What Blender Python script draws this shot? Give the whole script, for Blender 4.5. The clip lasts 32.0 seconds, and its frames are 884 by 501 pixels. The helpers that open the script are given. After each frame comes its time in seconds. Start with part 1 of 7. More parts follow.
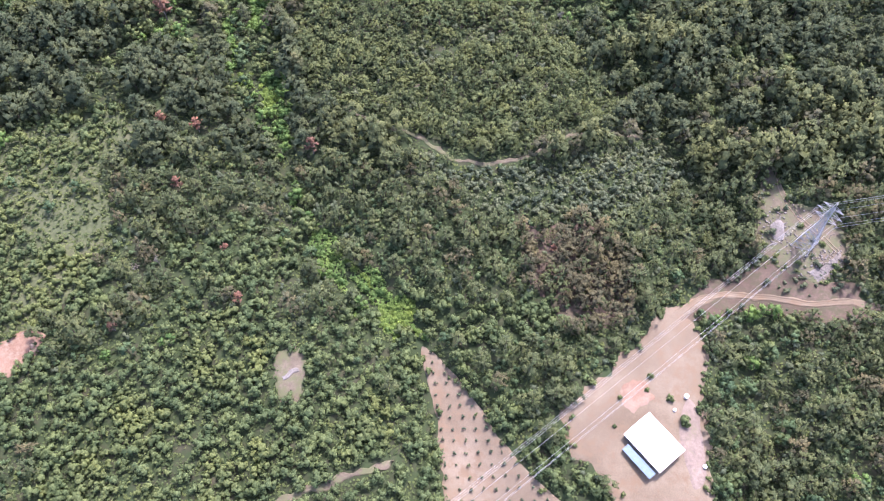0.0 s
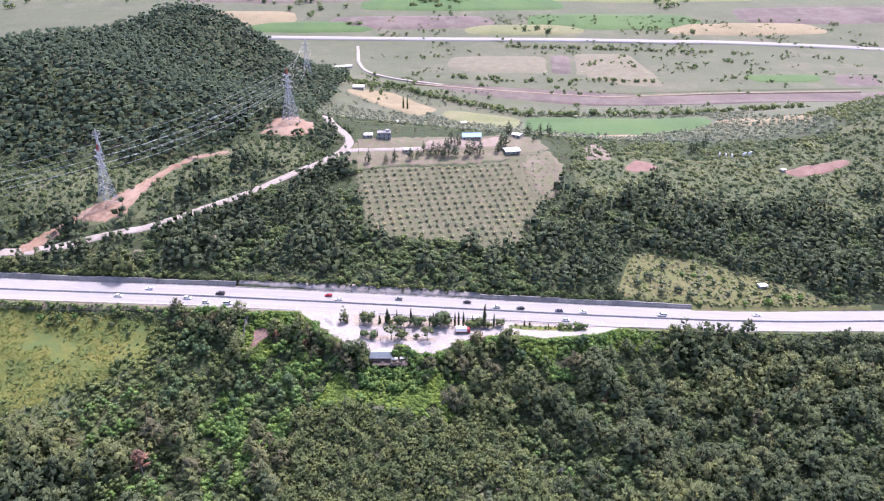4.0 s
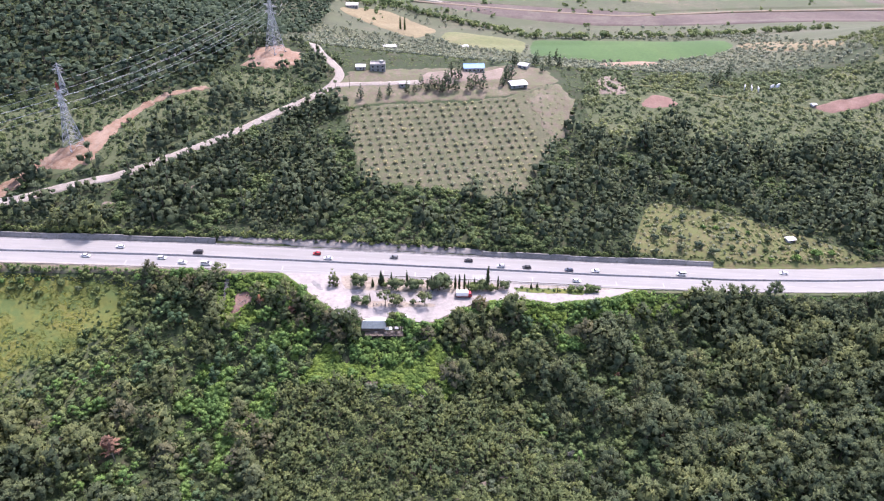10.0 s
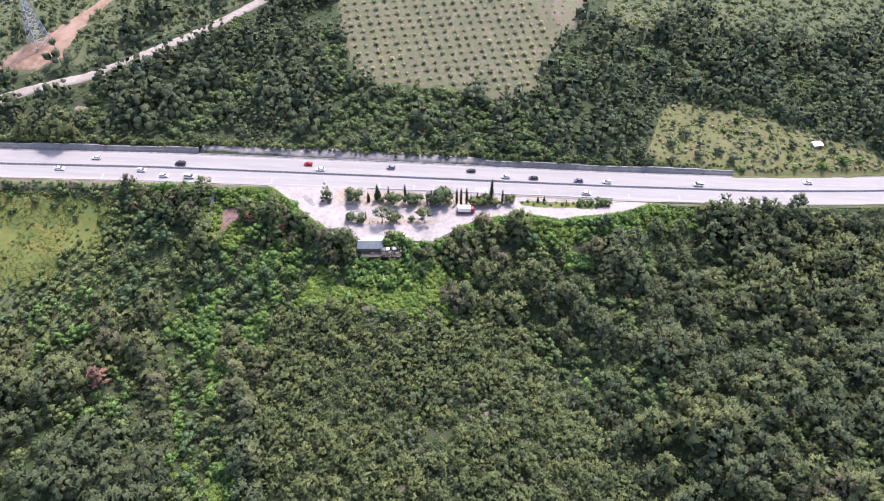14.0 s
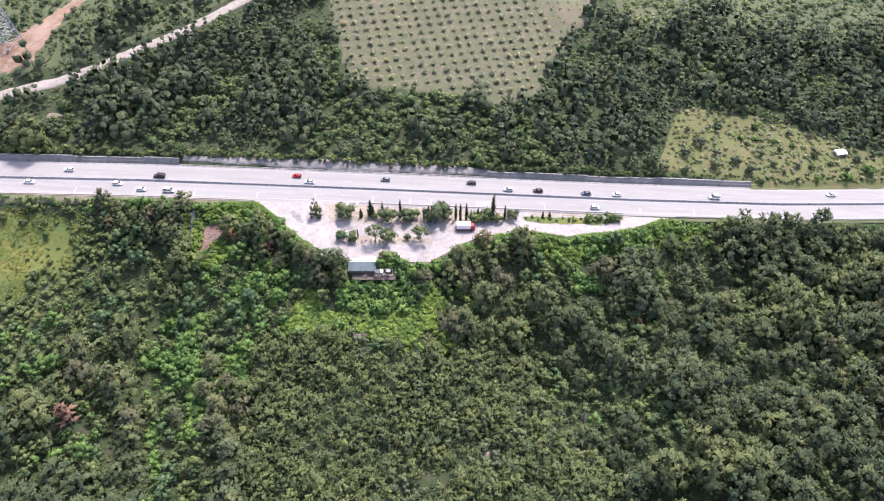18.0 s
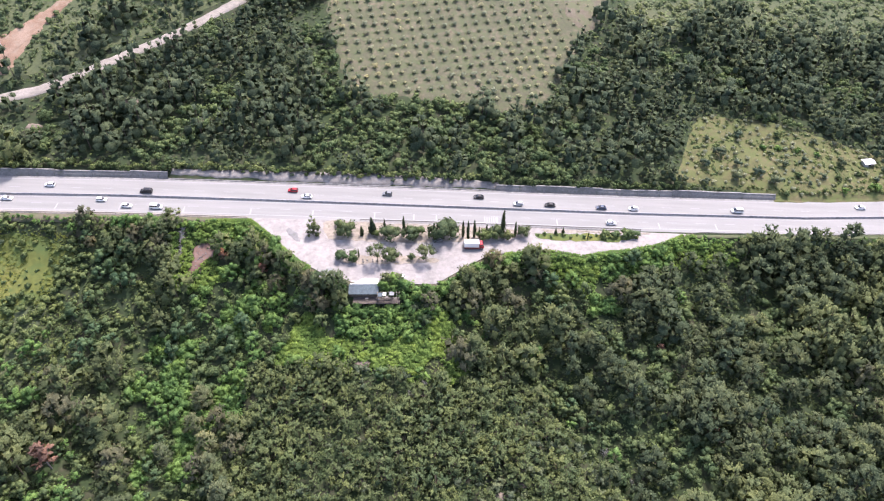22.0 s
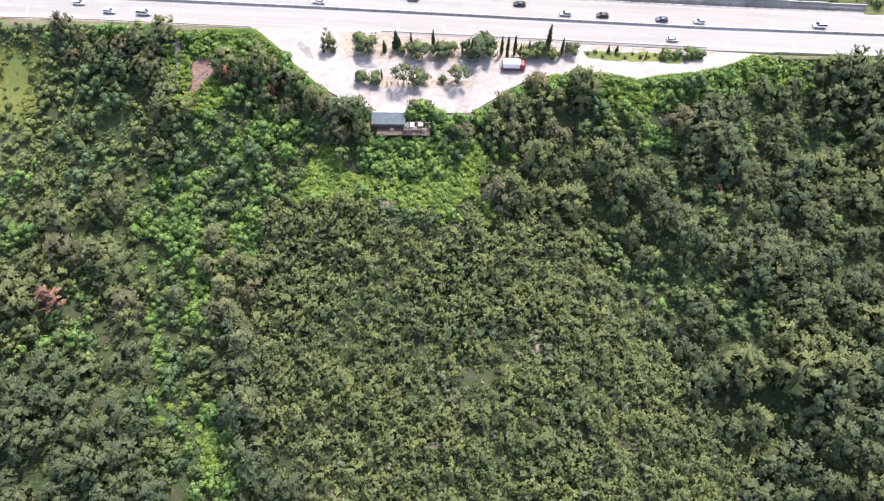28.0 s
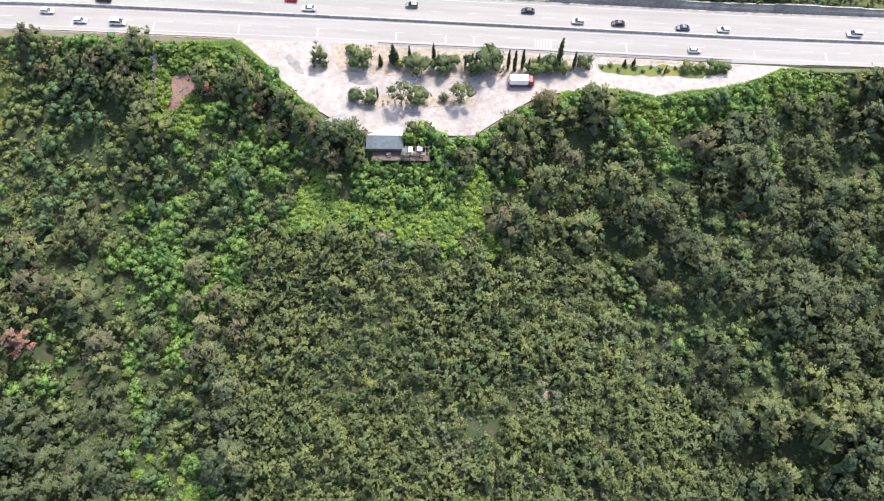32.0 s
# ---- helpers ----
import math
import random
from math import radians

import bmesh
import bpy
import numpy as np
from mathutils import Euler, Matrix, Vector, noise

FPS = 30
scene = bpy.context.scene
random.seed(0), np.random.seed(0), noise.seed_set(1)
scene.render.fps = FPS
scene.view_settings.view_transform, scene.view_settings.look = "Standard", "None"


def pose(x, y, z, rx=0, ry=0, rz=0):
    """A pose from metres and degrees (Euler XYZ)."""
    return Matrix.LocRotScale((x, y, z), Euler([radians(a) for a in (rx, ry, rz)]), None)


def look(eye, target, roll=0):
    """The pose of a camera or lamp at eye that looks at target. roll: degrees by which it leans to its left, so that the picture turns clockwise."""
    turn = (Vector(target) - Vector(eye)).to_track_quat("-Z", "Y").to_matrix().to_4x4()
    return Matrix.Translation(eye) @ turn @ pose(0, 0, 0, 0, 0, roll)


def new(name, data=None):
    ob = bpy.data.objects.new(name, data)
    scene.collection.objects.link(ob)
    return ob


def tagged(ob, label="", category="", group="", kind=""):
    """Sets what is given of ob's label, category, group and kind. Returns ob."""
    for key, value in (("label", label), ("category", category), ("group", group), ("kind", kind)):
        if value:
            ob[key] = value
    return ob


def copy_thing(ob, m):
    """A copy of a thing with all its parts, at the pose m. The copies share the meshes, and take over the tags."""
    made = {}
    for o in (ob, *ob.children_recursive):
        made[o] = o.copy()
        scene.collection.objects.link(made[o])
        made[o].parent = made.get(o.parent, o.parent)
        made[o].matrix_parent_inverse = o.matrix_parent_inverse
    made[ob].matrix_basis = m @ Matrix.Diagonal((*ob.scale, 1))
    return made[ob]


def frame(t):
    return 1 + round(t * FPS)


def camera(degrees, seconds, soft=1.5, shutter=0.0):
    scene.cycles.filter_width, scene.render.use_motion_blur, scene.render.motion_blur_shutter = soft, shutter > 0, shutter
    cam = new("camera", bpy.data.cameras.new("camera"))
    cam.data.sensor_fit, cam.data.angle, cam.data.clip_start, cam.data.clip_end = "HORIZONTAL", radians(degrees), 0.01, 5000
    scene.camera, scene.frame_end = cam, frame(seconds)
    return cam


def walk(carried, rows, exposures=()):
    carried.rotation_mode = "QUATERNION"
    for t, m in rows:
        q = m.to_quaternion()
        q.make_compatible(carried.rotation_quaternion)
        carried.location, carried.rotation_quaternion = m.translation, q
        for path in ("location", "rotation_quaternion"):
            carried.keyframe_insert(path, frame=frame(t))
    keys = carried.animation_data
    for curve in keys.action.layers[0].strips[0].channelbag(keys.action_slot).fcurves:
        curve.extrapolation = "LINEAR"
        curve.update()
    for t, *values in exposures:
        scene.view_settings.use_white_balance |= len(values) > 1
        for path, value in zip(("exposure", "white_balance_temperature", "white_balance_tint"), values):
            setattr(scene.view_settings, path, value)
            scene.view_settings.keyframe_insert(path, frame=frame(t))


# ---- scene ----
cam = camera(62.78, 32.0, soft=1.15)


def drone(x, y, z, pitch, yaw, roll):
    """A camera at x, y, z, turned from due +y by yaw, tilted up by pitch and rolled."""
    return pose(x, y, z, 0, 0, yaw) @ pose(0, 0, 0, 90 + pitch) @ pose(0, 0, 0, 0, 0, roll)


# seconds, x, y, z, pitch, yaw, roll
PATH = [
    (0.0, -2.91, -350.21, 207.13, -58.750, -0.035, 0.052),
    (0.5, -2.60, -346.88, 206.97, -56.049, 0.070, -0.037),
    (1.0, -2.21, -343.57, 206.78, -51.575, 0.071, 0.038),
    (1.5, -1.84, -340.21, 206.51, -47.108, 0.027, 0.105),
    (2.0, -1.52, -336.80, 206.23, -42.666, -0.027, 0.208),
    (2.5, -1.25, -333.22, 205.86, -38.602, -0.042, 0.309),
    (3.0, -0.96, -329.61, 205.44, -33.824, -0.048, 0.347),
    (3.5, -0.62, -325.90, 204.93, -29.415, -0.044, 0.247),
    (4.1, -0.50, -322.00, 204.90, -26.600, 0.000, 0.200),
    (4.8, -0.30, -317.60, 204.80, -30.800, 0.040, 0.100),
    (5.5, -0.16, -313.19, 204.75, -33.039, 0.078, 0.081),
    (6.0, -0.14, -309.62, 204.89, -33.105, 0.074, 0.085),
    (6.5, -0.11, -305.91, 204.96, -33.150, 0.073, 0.092),
    (7.0, -0.14, -302.29, 204.97, -33.183, 0.070, 0.095),
    (7.5, -0.16, -298.77, 204.99, -33.232, 0.056, 0.093),
    (8.0, -0.12, -295.26, 204.99, -33.256, 0.040, 0.144),
    (8.5, -0.06, -291.67, 205.01, -33.301, -0.011, 0.199),
    (9.0, 0.00, -288.13, 205.05, -33.299, -0.000, 0.195),
    (9.5, 0.07, -284.64, 205.08, -33.319, 0.010, 0.196),
    (10.0, 0.17, -281.15, 205.10, -33.340, 0.025, 0.160),
    (10.5, 0.23, -277.78, 205.06, -34.562, 0.013, 0.171),
    (11.0, 0.25, -274.25, 205.12, -36.611, 0.023, 0.165),
    (11.5, 0.24, -270.55, 205.19, -36.799, 0.040, 0.126),
    (12.0, 0.28, -266.88, 205.19, -36.752, 0.058, 0.056),
    (12.5, 0.35, -263.40, 205.16, -36.735, 0.081, 0.035),
    (13.0, 0.48, -260.05, 205.15, -37.358, 0.134, -0.045),
    (13.5, 0.61, -256.62, 205.25, -39.293, 0.176, -0.076),
    (14.0, 0.72, -253.18, 205.53, -43.080, 0.213, -0.111),
    (14.5, 0.79, -249.60, 205.86, -43.987, 0.249, -0.108),
    (16.5, 1.51, -236.67, 203.04, -44.081, 0.361, -0.206),
    (17.0, 1.68, -233.54, 202.18, -44.082, 0.355, -0.216),
    (17.5, 1.78, -230.64, 201.38, -44.122, 0.346, -0.241),
    (18.0, 1.79, -227.78, 200.49, -44.137, 0.292, -0.176),
    (18.5, 1.90, -224.99, 199.57, -44.165, 0.270, -0.175),
    (19.0, 2.11, -222.33, 198.58, -44.140, 0.270, -0.234),
    (19.5, 2.25, -219.81, 197.55, -44.114, 0.264, -0.241),
    (20.0, 2.16, -217.37, 196.49, -44.071, 0.215, -0.238),
    (20.5, 1.70, -215.05, 195.43, -44.026, 0.107, -0.217),
    (21.0, 0.84, -212.89, 194.42, -44.023, 0.033, -0.133),
    (21.5, -0.35, -210.75, 193.45, -44.067, 0.014, -0.154),
    (22.0, -1.79, -208.61, 192.58, -44.145, 0.006, -0.196),
    (22.5, -3.37, -206.41, 191.82, -44.262, 0.087, -0.276),
    (23.0, -4.90, -204.14, 191.14, -44.344, 0.044, -0.182),
    (23.5, -6.37, -201.87, 190.45, -44.417, 0.016, -0.122),
    (24.0, -7.71, -199.57, 189.66, -44.439, 0.028, -0.115),
    (24.5, -8.88, -197.25, 188.84, -44.874, -0.012, -0.003),
    (25.0, -9.89, -194.96, 188.05, -48.935, 0.090, 0.113),
    (25.5, -10.78, -192.59, 187.24, -54.031, 0.165, 0.181),
    (27.5, -10.62, -181.61, 182.66, -59.133, 0.845, 0.082),
    (28.0, -10.82, -178.15, 182.03, -61.213, 0.885, 0.040),
    (28.5, -11.01, -174.75, 181.39, -61.360, 0.851, 0.132),
    (29.0, -11.17, -171.42, 180.67, -61.469, 0.820, 0.148),
    (29.5, -11.24, -168.16, 179.90, -61.571, 0.890, 0.093),
    (30.0, -11.26, -164.95, 179.07, -61.658, 0.934, 0.043),
    (30.5, -11.20, -161.81, 178.21, -61.701, 1.027, 0.000),
    (31.0, -11.10, -158.72, 177.35, -61.744, 1.073, -0.043),
    (31.5, -10.98, -155.69, 176.48, -61.783, 1.144, -0.084),
    (32.0, -10.83, -152.72, 175.67, -63.619, 1.275, -0.205),
]
# seconds, stops, kelvin, tint
LIGHT = [(0.0, 1.86, 6150, 34), (1.0, 2.22, 6030, 42), (2.0, 2.22, 6080, 39), (3.0, 1.91, 6110, 35), (3.5, 1.72, 6130, 34), (6.0, 1.55, 6230, 30), (9.0, 1.52, 6310, 29), (14.0, 1.53, 6360, 26), (18.0, 1.56, 6450, 23), (23.0, 1.49, 6500, 22), (25.5, 1.48, 6500, 22), (28.0, 1.7, 6680, 18), (30.0, 1.66, 6680, 15), (32.0, 1.58, 6720, 14)]
walk(cam, [(r[0], drone(*r[1:])) for r in PATH], LIGHT)

# ---- light ----
SUN_FROM = Vector((0.28, 0.52, 1.0)).normalized()
world = bpy.data.worlds.new("sky")
scene.world = world
world.use_nodes = True
wn = world.node_tree
sky = wn.nodes.new("ShaderNodeTexSky")
sky.sky_type, sky.sun_disc = "NISHITA", False
sky.sun_elevation = math.asin(SUN_FROM.z)
sky.sun_rotation = math.atan2(SUN_FROM.x, SUN_FROM.y)
sky.air_density, sky.dust_density = 1.0, 3.0
wn.nodes["Background"].inputs["Strength"].default_value = 0.15
wn.links.new(sky.outputs["Color"], wn.nodes["Background"].inputs["Color"])
sun_data = bpy.data.lights.new("sun", "SUN")
sun_data.energy, sun_data.angle, sun_data.color = 2.3, radians(2.5), (1.0, 0.97, 0.92)
sun = new("sun", sun_data)
sun.matrix_world = look(SUN_FROM * 400, (0, 0, 0))


# ---- materials ----
def shader(name, rough=0.85, metal=0.0):
    m = bpy.data.materials.new(name)
    m.use_nodes = True
    b = m.node_tree.nodes["Principled BSDF"]
    b.inputs["Roughness"].default_value, b.inputs["Metallic"].default_value = rough, metal
    return m, m.node_tree, b


def node(nt, kind, **values):
    n = nt.nodes.new(kind)
    for key, value in values.items():
        n.inputs[key.replace("_", " ")].default_value = value
    return n


def ramp(nt, source, stops):
    r = nt.nodes.new("ShaderNodeValToRGB")
    els = r.color_ramp.elements
    while len(els) < len(stops):
        els.new(0.5)
    for el, (p, c) in zip(els, stops):
        el.position, el.color = p, (*c, 1)
    nt.links.new(source, r.inputs["Fac"])
    return r.outputs["Color"]


def blend(nt, fac, a, b, mode="MIX"):
    m = nt.nodes.new("ShaderNodeMix")
    m.data_type, m.blend_type = "RGBA", mode
    for sock, v in ((m.inputs["Factor"], fac), (m.inputs["A"], a), (m.inputs["B"], b)):
        if isinstance(v, (int, float)):
            sock.default_value = v
        elif isinstance(v, tuple):
            sock.default_value = (*v, 1)
        else:
            nt.links.new(v, sock)
    return m.outputs["Result"]


def noisy(nt, scale, detail=4.0, rough=0.6, stretch=None, spin=0.0):
    geo = nt.nodes.new("ShaderNodeNewGeometry")
    tex = node(nt, "ShaderNodeTexNoise", Scale=scale, Detail=detail, Roughness=rough)
    if stretch:
        mp = nt.nodes.new("ShaderNodeMapping")
        mp.inputs["Scale"].default_value = stretch
        mp.inputs["Rotation"].default_value = (0, 0, spin)
        nt.links.new(geo.outputs["Position"], mp.inputs["Vector"])
        nt.links.new(mp.outputs["Vector"], tex.inputs["Vector"])
    else:
        nt.links.new(geo.outputs["Position"], tex.inputs["Vector"])
    return tex.outputs["Fac"]


def bumped(nt, b, height, strength=0.4, distance=0.1):
    n = node(nt, "ShaderNodeBump", Strength=strength, Distance=distance)
    nt.links.new(height, n.inputs["Height"])
    nt.links.new(n.outputs["Normal"], b.inputs["Normal"])


def earth(name, dark, mid, light, coarse=0.05, fine=0.7, grass=None, cover=0.5, rough=0.95, stretch=None, spin=0.0, grit=1.0):
    """Soil or turf: two scales of mottling, with an optional scatter of a second growth."""
    m, nt, b = shader(name, rough)
    big, small = noisy(nt, coarse, 5, 0.65, stretch, spin), noisy(nt, fine, 6, 0.7)
    col = ramp(nt, big, [(0.32, dark), (0.5, mid), (0.68, light)])
    grain = ramp(nt, small, [(0.3, (1 - 0.30 * grit,) * 3), (0.7, (1 + 0.18 * grit,) * 3)])
    col = blend(nt, 1.0, col, grain, "MULTIPLY")
    if grass:
        patch = ramp(nt, noisy(nt, coarse * 3.1, 6, 0.7), [(cover - 0.06, (0, 0, 0)), (cover + 0.08, (1, 1, 1))])
        col = blend(nt, patch, col, grass)
    nt.links.new(col, b.inputs["Base Color"])
    bumped(nt, b, small, 0.6, 0.12 * grit)
    return m


def paint(name, colour, rough=0.5, metal=0.0, wear=0.12, scale=1.2):
    m, nt, b = shader(name, rough, metal)
    fac = noisy(nt, scale, 6, 0.65)
    low = tuple(max(0.0, c * (1 - 2 * wear)) for c in colour)
    high = tuple(min(1.0, c * (1 + wear)) for c in colour)
    nt.links.new(ramp(nt, fac, [(0.3, low), (0.65, high)]), b.inputs["Base Color"])
    return m


def leaf(name, dark, mid, light, tone_scale=0.16, grain=1.6, punch=1.0):
    """Foliage: tufts and gaps at leaf size, and each lobe and each tree differs, from olive to fresh green."""
    m, nt, b = shader(name, 0.7)
    geo = nt.nodes.new("ShaderNodeNewGeometry")
    obj = nt.nodes.new("ShaderNodeObjectInfo")
    tuft = noisy(nt, grain, 5, 0.68)
    dark, mid, light = [tuple(c * k for c in tone) for tone, k in ((dark, 1.08 - 0.28 * punch), (mid, 1.10), (light, 1.08 + 0.28 * punch))]
    col = ramp(nt, tuft, [(0.36, dark), (0.5, mid), (0.64, light)])
    lobe = ramp(nt, geo.outputs["Random Per Island"], [(0.0, (0.90, 0.91, 0.92)), (0.55, (1, 1, 1)), (1.0, (1.09, 1.08, 1.05))])
    tree = ramp(nt, noisy(nt, tone_scale, 2, 0.5), [(0.34, (0.68, 0.76, 0.80)), (0.5, (0.98, 0.99, 1)), (0.66, (1.19, 1.14, 1.01))])
    single = ramp(nt, obj.outputs["Random"], [(0.0, (0.86, 0.91, 0.93)), (1.0, (1.15, 1.07, 0.98))])
    col = blend(nt, 1.0, blend(nt, 1.0, blend(nt, 1.0, col, lobe, "MULTIPLY"), tree, "MULTIPLY"), single, "MULTIPLY")
    nt.links.new(col, b.inputs["Base Color"])
    b.inputs["Specular IOR Level"].default_value = 0.06
    bumped(nt, b, tuft, 0.55, 0.3)
    tr = nt.nodes.new("ShaderNodeBsdfTranslucent")
    nt.links.new(col, tr.inputs["Color"])
    mix = nt.nodes.new("ShaderNodeMixShader")
    mix.inputs["Fac"].default_value = 0.32
    nt.links.new(b.outputs["BSDF"], mix.inputs[1])
    nt.links.new(tr.outputs["BSDF"], mix.inputs[2])
    nt.links.new(mix.outputs["Shader"], nt.nodes["Material Output"].inputs["Surface"])
    return m


# Near-black on purpose: the shade in gaps between crowns is put into this colour.
FLOOR = earth("shade_toned_forest_floor", (0.022, 0.031, 0.011), (0.032, 0.039, 0.016), (0.055, 0.050, 0.029), 0.07, 0.9, (0.024, 0.042, 0.012), 0.46)
MEADOW = earth("meadow_turf", (0.078, 0.096, 0.018), (0.112, 0.126, 0.026), (0.160, 0.150, 0.040), 0.05, 0.5, (0.066, 0.100, 0.024), 0.52)
DRYTURF = earth("dry_turf", (0.070, 0.074, 0.026), (0.096, 0.093, 0.035), (0.132, 0.113, 0.054), 0.08, 0.6, (0.086, 0.104, 0.030), 0.50)
ORCHARD = earth("orchard_soil", (0.066, 0.070, 0.038), (0.094, 0.090, 0.053), (0.140, 0.118, 0.078), 0.10, 0.8, (0.076, 0.088, 0.040), 0.50)
SAND = earth("sandy_soil", (0.130, 0.101, 0.066), (0.166, 0.133, 0.090), (0.203, 0.168, 0.120), 0.06, 2.2, (0.156, 0.112, 0.070), 0.56, grit=0.6)
PALE = earth("pale_gravel", (0.138, 0.127, 0.112), (0.174, 0.162, 0.145), (0.216, 0.203, 0.186), 0.25, 1.6)
REDSOIL = earth("red_soil", (0.158, 0.094, 0.060), (0.212, 0.134, 0.090), (0.272, 0.194, 0.142), 0.10, 1.6, (0.236, 0.180, 0.132), 0.56, grit=0.7)
DARKRED = earth("red_clay", (0.145, 0.084, 0.066), (0.188, 0.112, 0.088), (0.235, 0.152, 0.124), 0.09, 0.9, (0.150, 0.120, 0.075), 0.64)
YARDSOIL = earth("farmyard_soil", (0.094, 0.078, 0.053), (0.126, 0.104, 0.073), (0.170, 0.143, 0.105), 0.07, 0.9, (0.098, 0.106, 0.052), 0.50)
PINKSOIL = earth("pinkish_soil", (0.160, 0.128, 0.102), (0.195, 0.156, 0.126), (0.230, 0.186, 0.152), 0.06, 0.9, (0.150, 0.135, 0.086), 0.6)
TRACK = earth("track_dust", (0.215, 0.188, 0.158), (0.262, 0.234, 0.204), (0.305, 0.276, 0.244), 0.09, 0.9)
GREENFIELD = earth("crop_green", (0.028, 0.076, 0.012), (0.037, 0.090, 0.015), (0.050, 0.102, 0.020), 0.012, 0.3, (0.080, 0.105, 0.040), 0.68, 0.95, (1, 0.2, 1), 0.1)
LIMEFIELD = earth("crop_lime", (0.096, 0.114, 0.040), (0.118, 0.132, 0.050), (0.155, 0.142, 0.070), 0.015, 0.3)
STRAWFIELD = earth("crop_straw", (0.148, 0.122, 0.064), (0.178, 0.147, 0.078), (0.210, 0.172, 0.096), 0.015, 0.3)
PLOUGHED = earth("ploughed_soil", (0.062, 0.045, 0.040), (0.086, 0.064, 0.055), (0.120, 0.092, 0.078), 0.012, 0.3, (0.105, 0.090, 0.070), 0.55)
FARSCRUB = earth("valley_scrub", (0.050, 0.061, 0.031), (0.071, 0.080, 0.043), (0.106, 0.100, 0.063), 0.012, 0.2, (0.062, 0.076, 0.036), 0.5)
SCRUBTURF = earth("scrub_turf", (0.058, 0.076, 0.032), (0.076, 0.093, 0.041), (0.106, 0.112, 0.057), 0.05, 0.6, (0.066, 0.082, 0.036), 0.52)
SOIL = earth("forest_soil", (0.070, 0.050, 0.034), (0.094, 0.068, 0.048), (0.126, 0.094, 0.070), 0.10, 1.2, (0.070, 0.066, 0.036), 0.52)
ROCK = earth("broken_rock", (0.140, 0.130, 0.118), (0.198, 0.184, 0.169), (0.262, 0.245, 0.226), 0.5, 2.2)
BARK = earth("bark", (0.056, 0.040, 0.031), (0.081, 0.062, 0.046), (0.112, 0.087, 0.068), 0.8, 5.0)
PALEBARK = earth("dead_wood", (0.161, 0.146, 0.130), (0.211, 0.192, 0.174), (0.260, 0.242, 0.223), 0.8, 5.0)

ASPHALT, nt, b = shader("bleached_asphalt", 0.9)
lanes = noisy(nt, 0.35, 5, 0.6, (0.03, 1.0, 1.0))
col = ramp(nt, lanes, [(0.3, (0.188, 0.185, 0.178)), (0.55, (0.220, 0.216, 0.208)), (0.75, (0.246, 0.241, 0.231))])
col = blend(nt, 1.0, col, ramp(nt, noisy(nt, 3.0, 6, 0.7), [(0.3, (0.9, 0.9, 0.9)), (0.7, (1.08, 1.08, 1.08))]), "MULTIPLY")
nt.links.new(col, b.inputs["Base Color"])
bumped(nt, b, noisy(nt, 9.0, 4), 0.2, 0.02)
LOT = earth("worn_lot", (0.222, 0.207, 0.196), (0.270, 0.250, 0.237), (0.305, 0.280, 0.262), 0.085, 0.5, (0.228, 0.214, 0.208), 0.60)
WHITE_LINE = paint("road_paint", (0.285, 0.283, 0.282), 0.7, 0, 0.06, 3)
CONCRETE = paint("dark_concrete", (0.29, 0.28, 0.275), 0.9, 0, 0.2, 0.8)
STONEWALL = earth("weathered_stone_wall", (0.125, 0.121, 0.114), (0.168, 0.162, 0.153), (0.220, 0.212, 0.200), 0.12, 1.4, (0.098, 0.100, 0.080), 0.60)
WALLSTONE = paint("retaining_concrete", (0.22, 0.214, 0.204), 0.9, 0, 0.25, 0.5)
GALV = paint("galvanised_steel", (0.42, 0.425, 0.43), 0.6, 0.0, 0.1, 2)
RAILSTEEL = paint("weathered_rail", (0.161, 0.149, 0.136), 0.6, 0.3, 0.2, 2)
WIRE = paint("conductor", (0.70, 0.70, 0.70), 0.5, 0.0, 0.05, 2)
PORCELAIN = paint("insulator_glaze", (0.186, 0.155, 0.136), 0.3)
REDPAINT = paint("warning_red", (0.260, 0.043, 0.031), 0.6)
WHITEROOF = paint("white_sheet_roof", (0.72, 0.72, 0.72), 0.5, 0, 0.05, 0.6)
BLUEROOF = paint("blue_sheet_roof", (0.060, 0.240, 0.46), 0.5, 0, 0.12, 0.6)
TEALROOF = paint("faded_blue_roof", (0.070, 0.096, 0.110), 0.8, 0, 0.15, 0.8)
PLASTER = paint("pale_plaster", (0.322, 0.316, 0.298), 0.85, 0, 0.1, 0.7)
GREYWALL = paint("grey_render", (0.205, 0.211, 0.205), 0.85, 0, 0.12, 0.7)
TIMBER = paint("weathered_timber", (0.136, 0.105, 0.081), 0.8, 0, 0.25, 2)
LOTGREY = earth("grey_worn_paving", (0.150, 0.144, 0.143), (0.182, 0.175, 0.174), (0.215, 0.206, 0.203), 0.15, 0.7)
DECKWOOD = paint("deck_boards", (0.112, 0.090, 0.076), 0.8, 0, 0.2, 2)
DARKOPEN = paint("dark_opening", (0.019, 0.019, 0.020), 0.4, 0, 0.1, 1)
TYRE = paint("tyre_rubber", (0.015, 0.015, 0.015), 0.85, 0, 0.1, 4)
RIM = paint("wheel_alloy", (0.310, 0.310, 0.310), 0.35, 0.8, 0.05, 4)
LAMPGLASS = paint("lamp_glass", (0.465, 0.465, 0.446), 0.15, 0, 0.03, 4)
TAILRED = paint("tail_lamp", (0.217, 0.012, 0.012), 0.2, 0, 0.05, 4)
GLAZING, nt, b = shader("tinted_glass", 0.06)
b.inputs["Base Color"].default_value = (0.018, 0.022, 0.026, 1)
b.inputs["Specular IOR Level"].default_value = 0.7
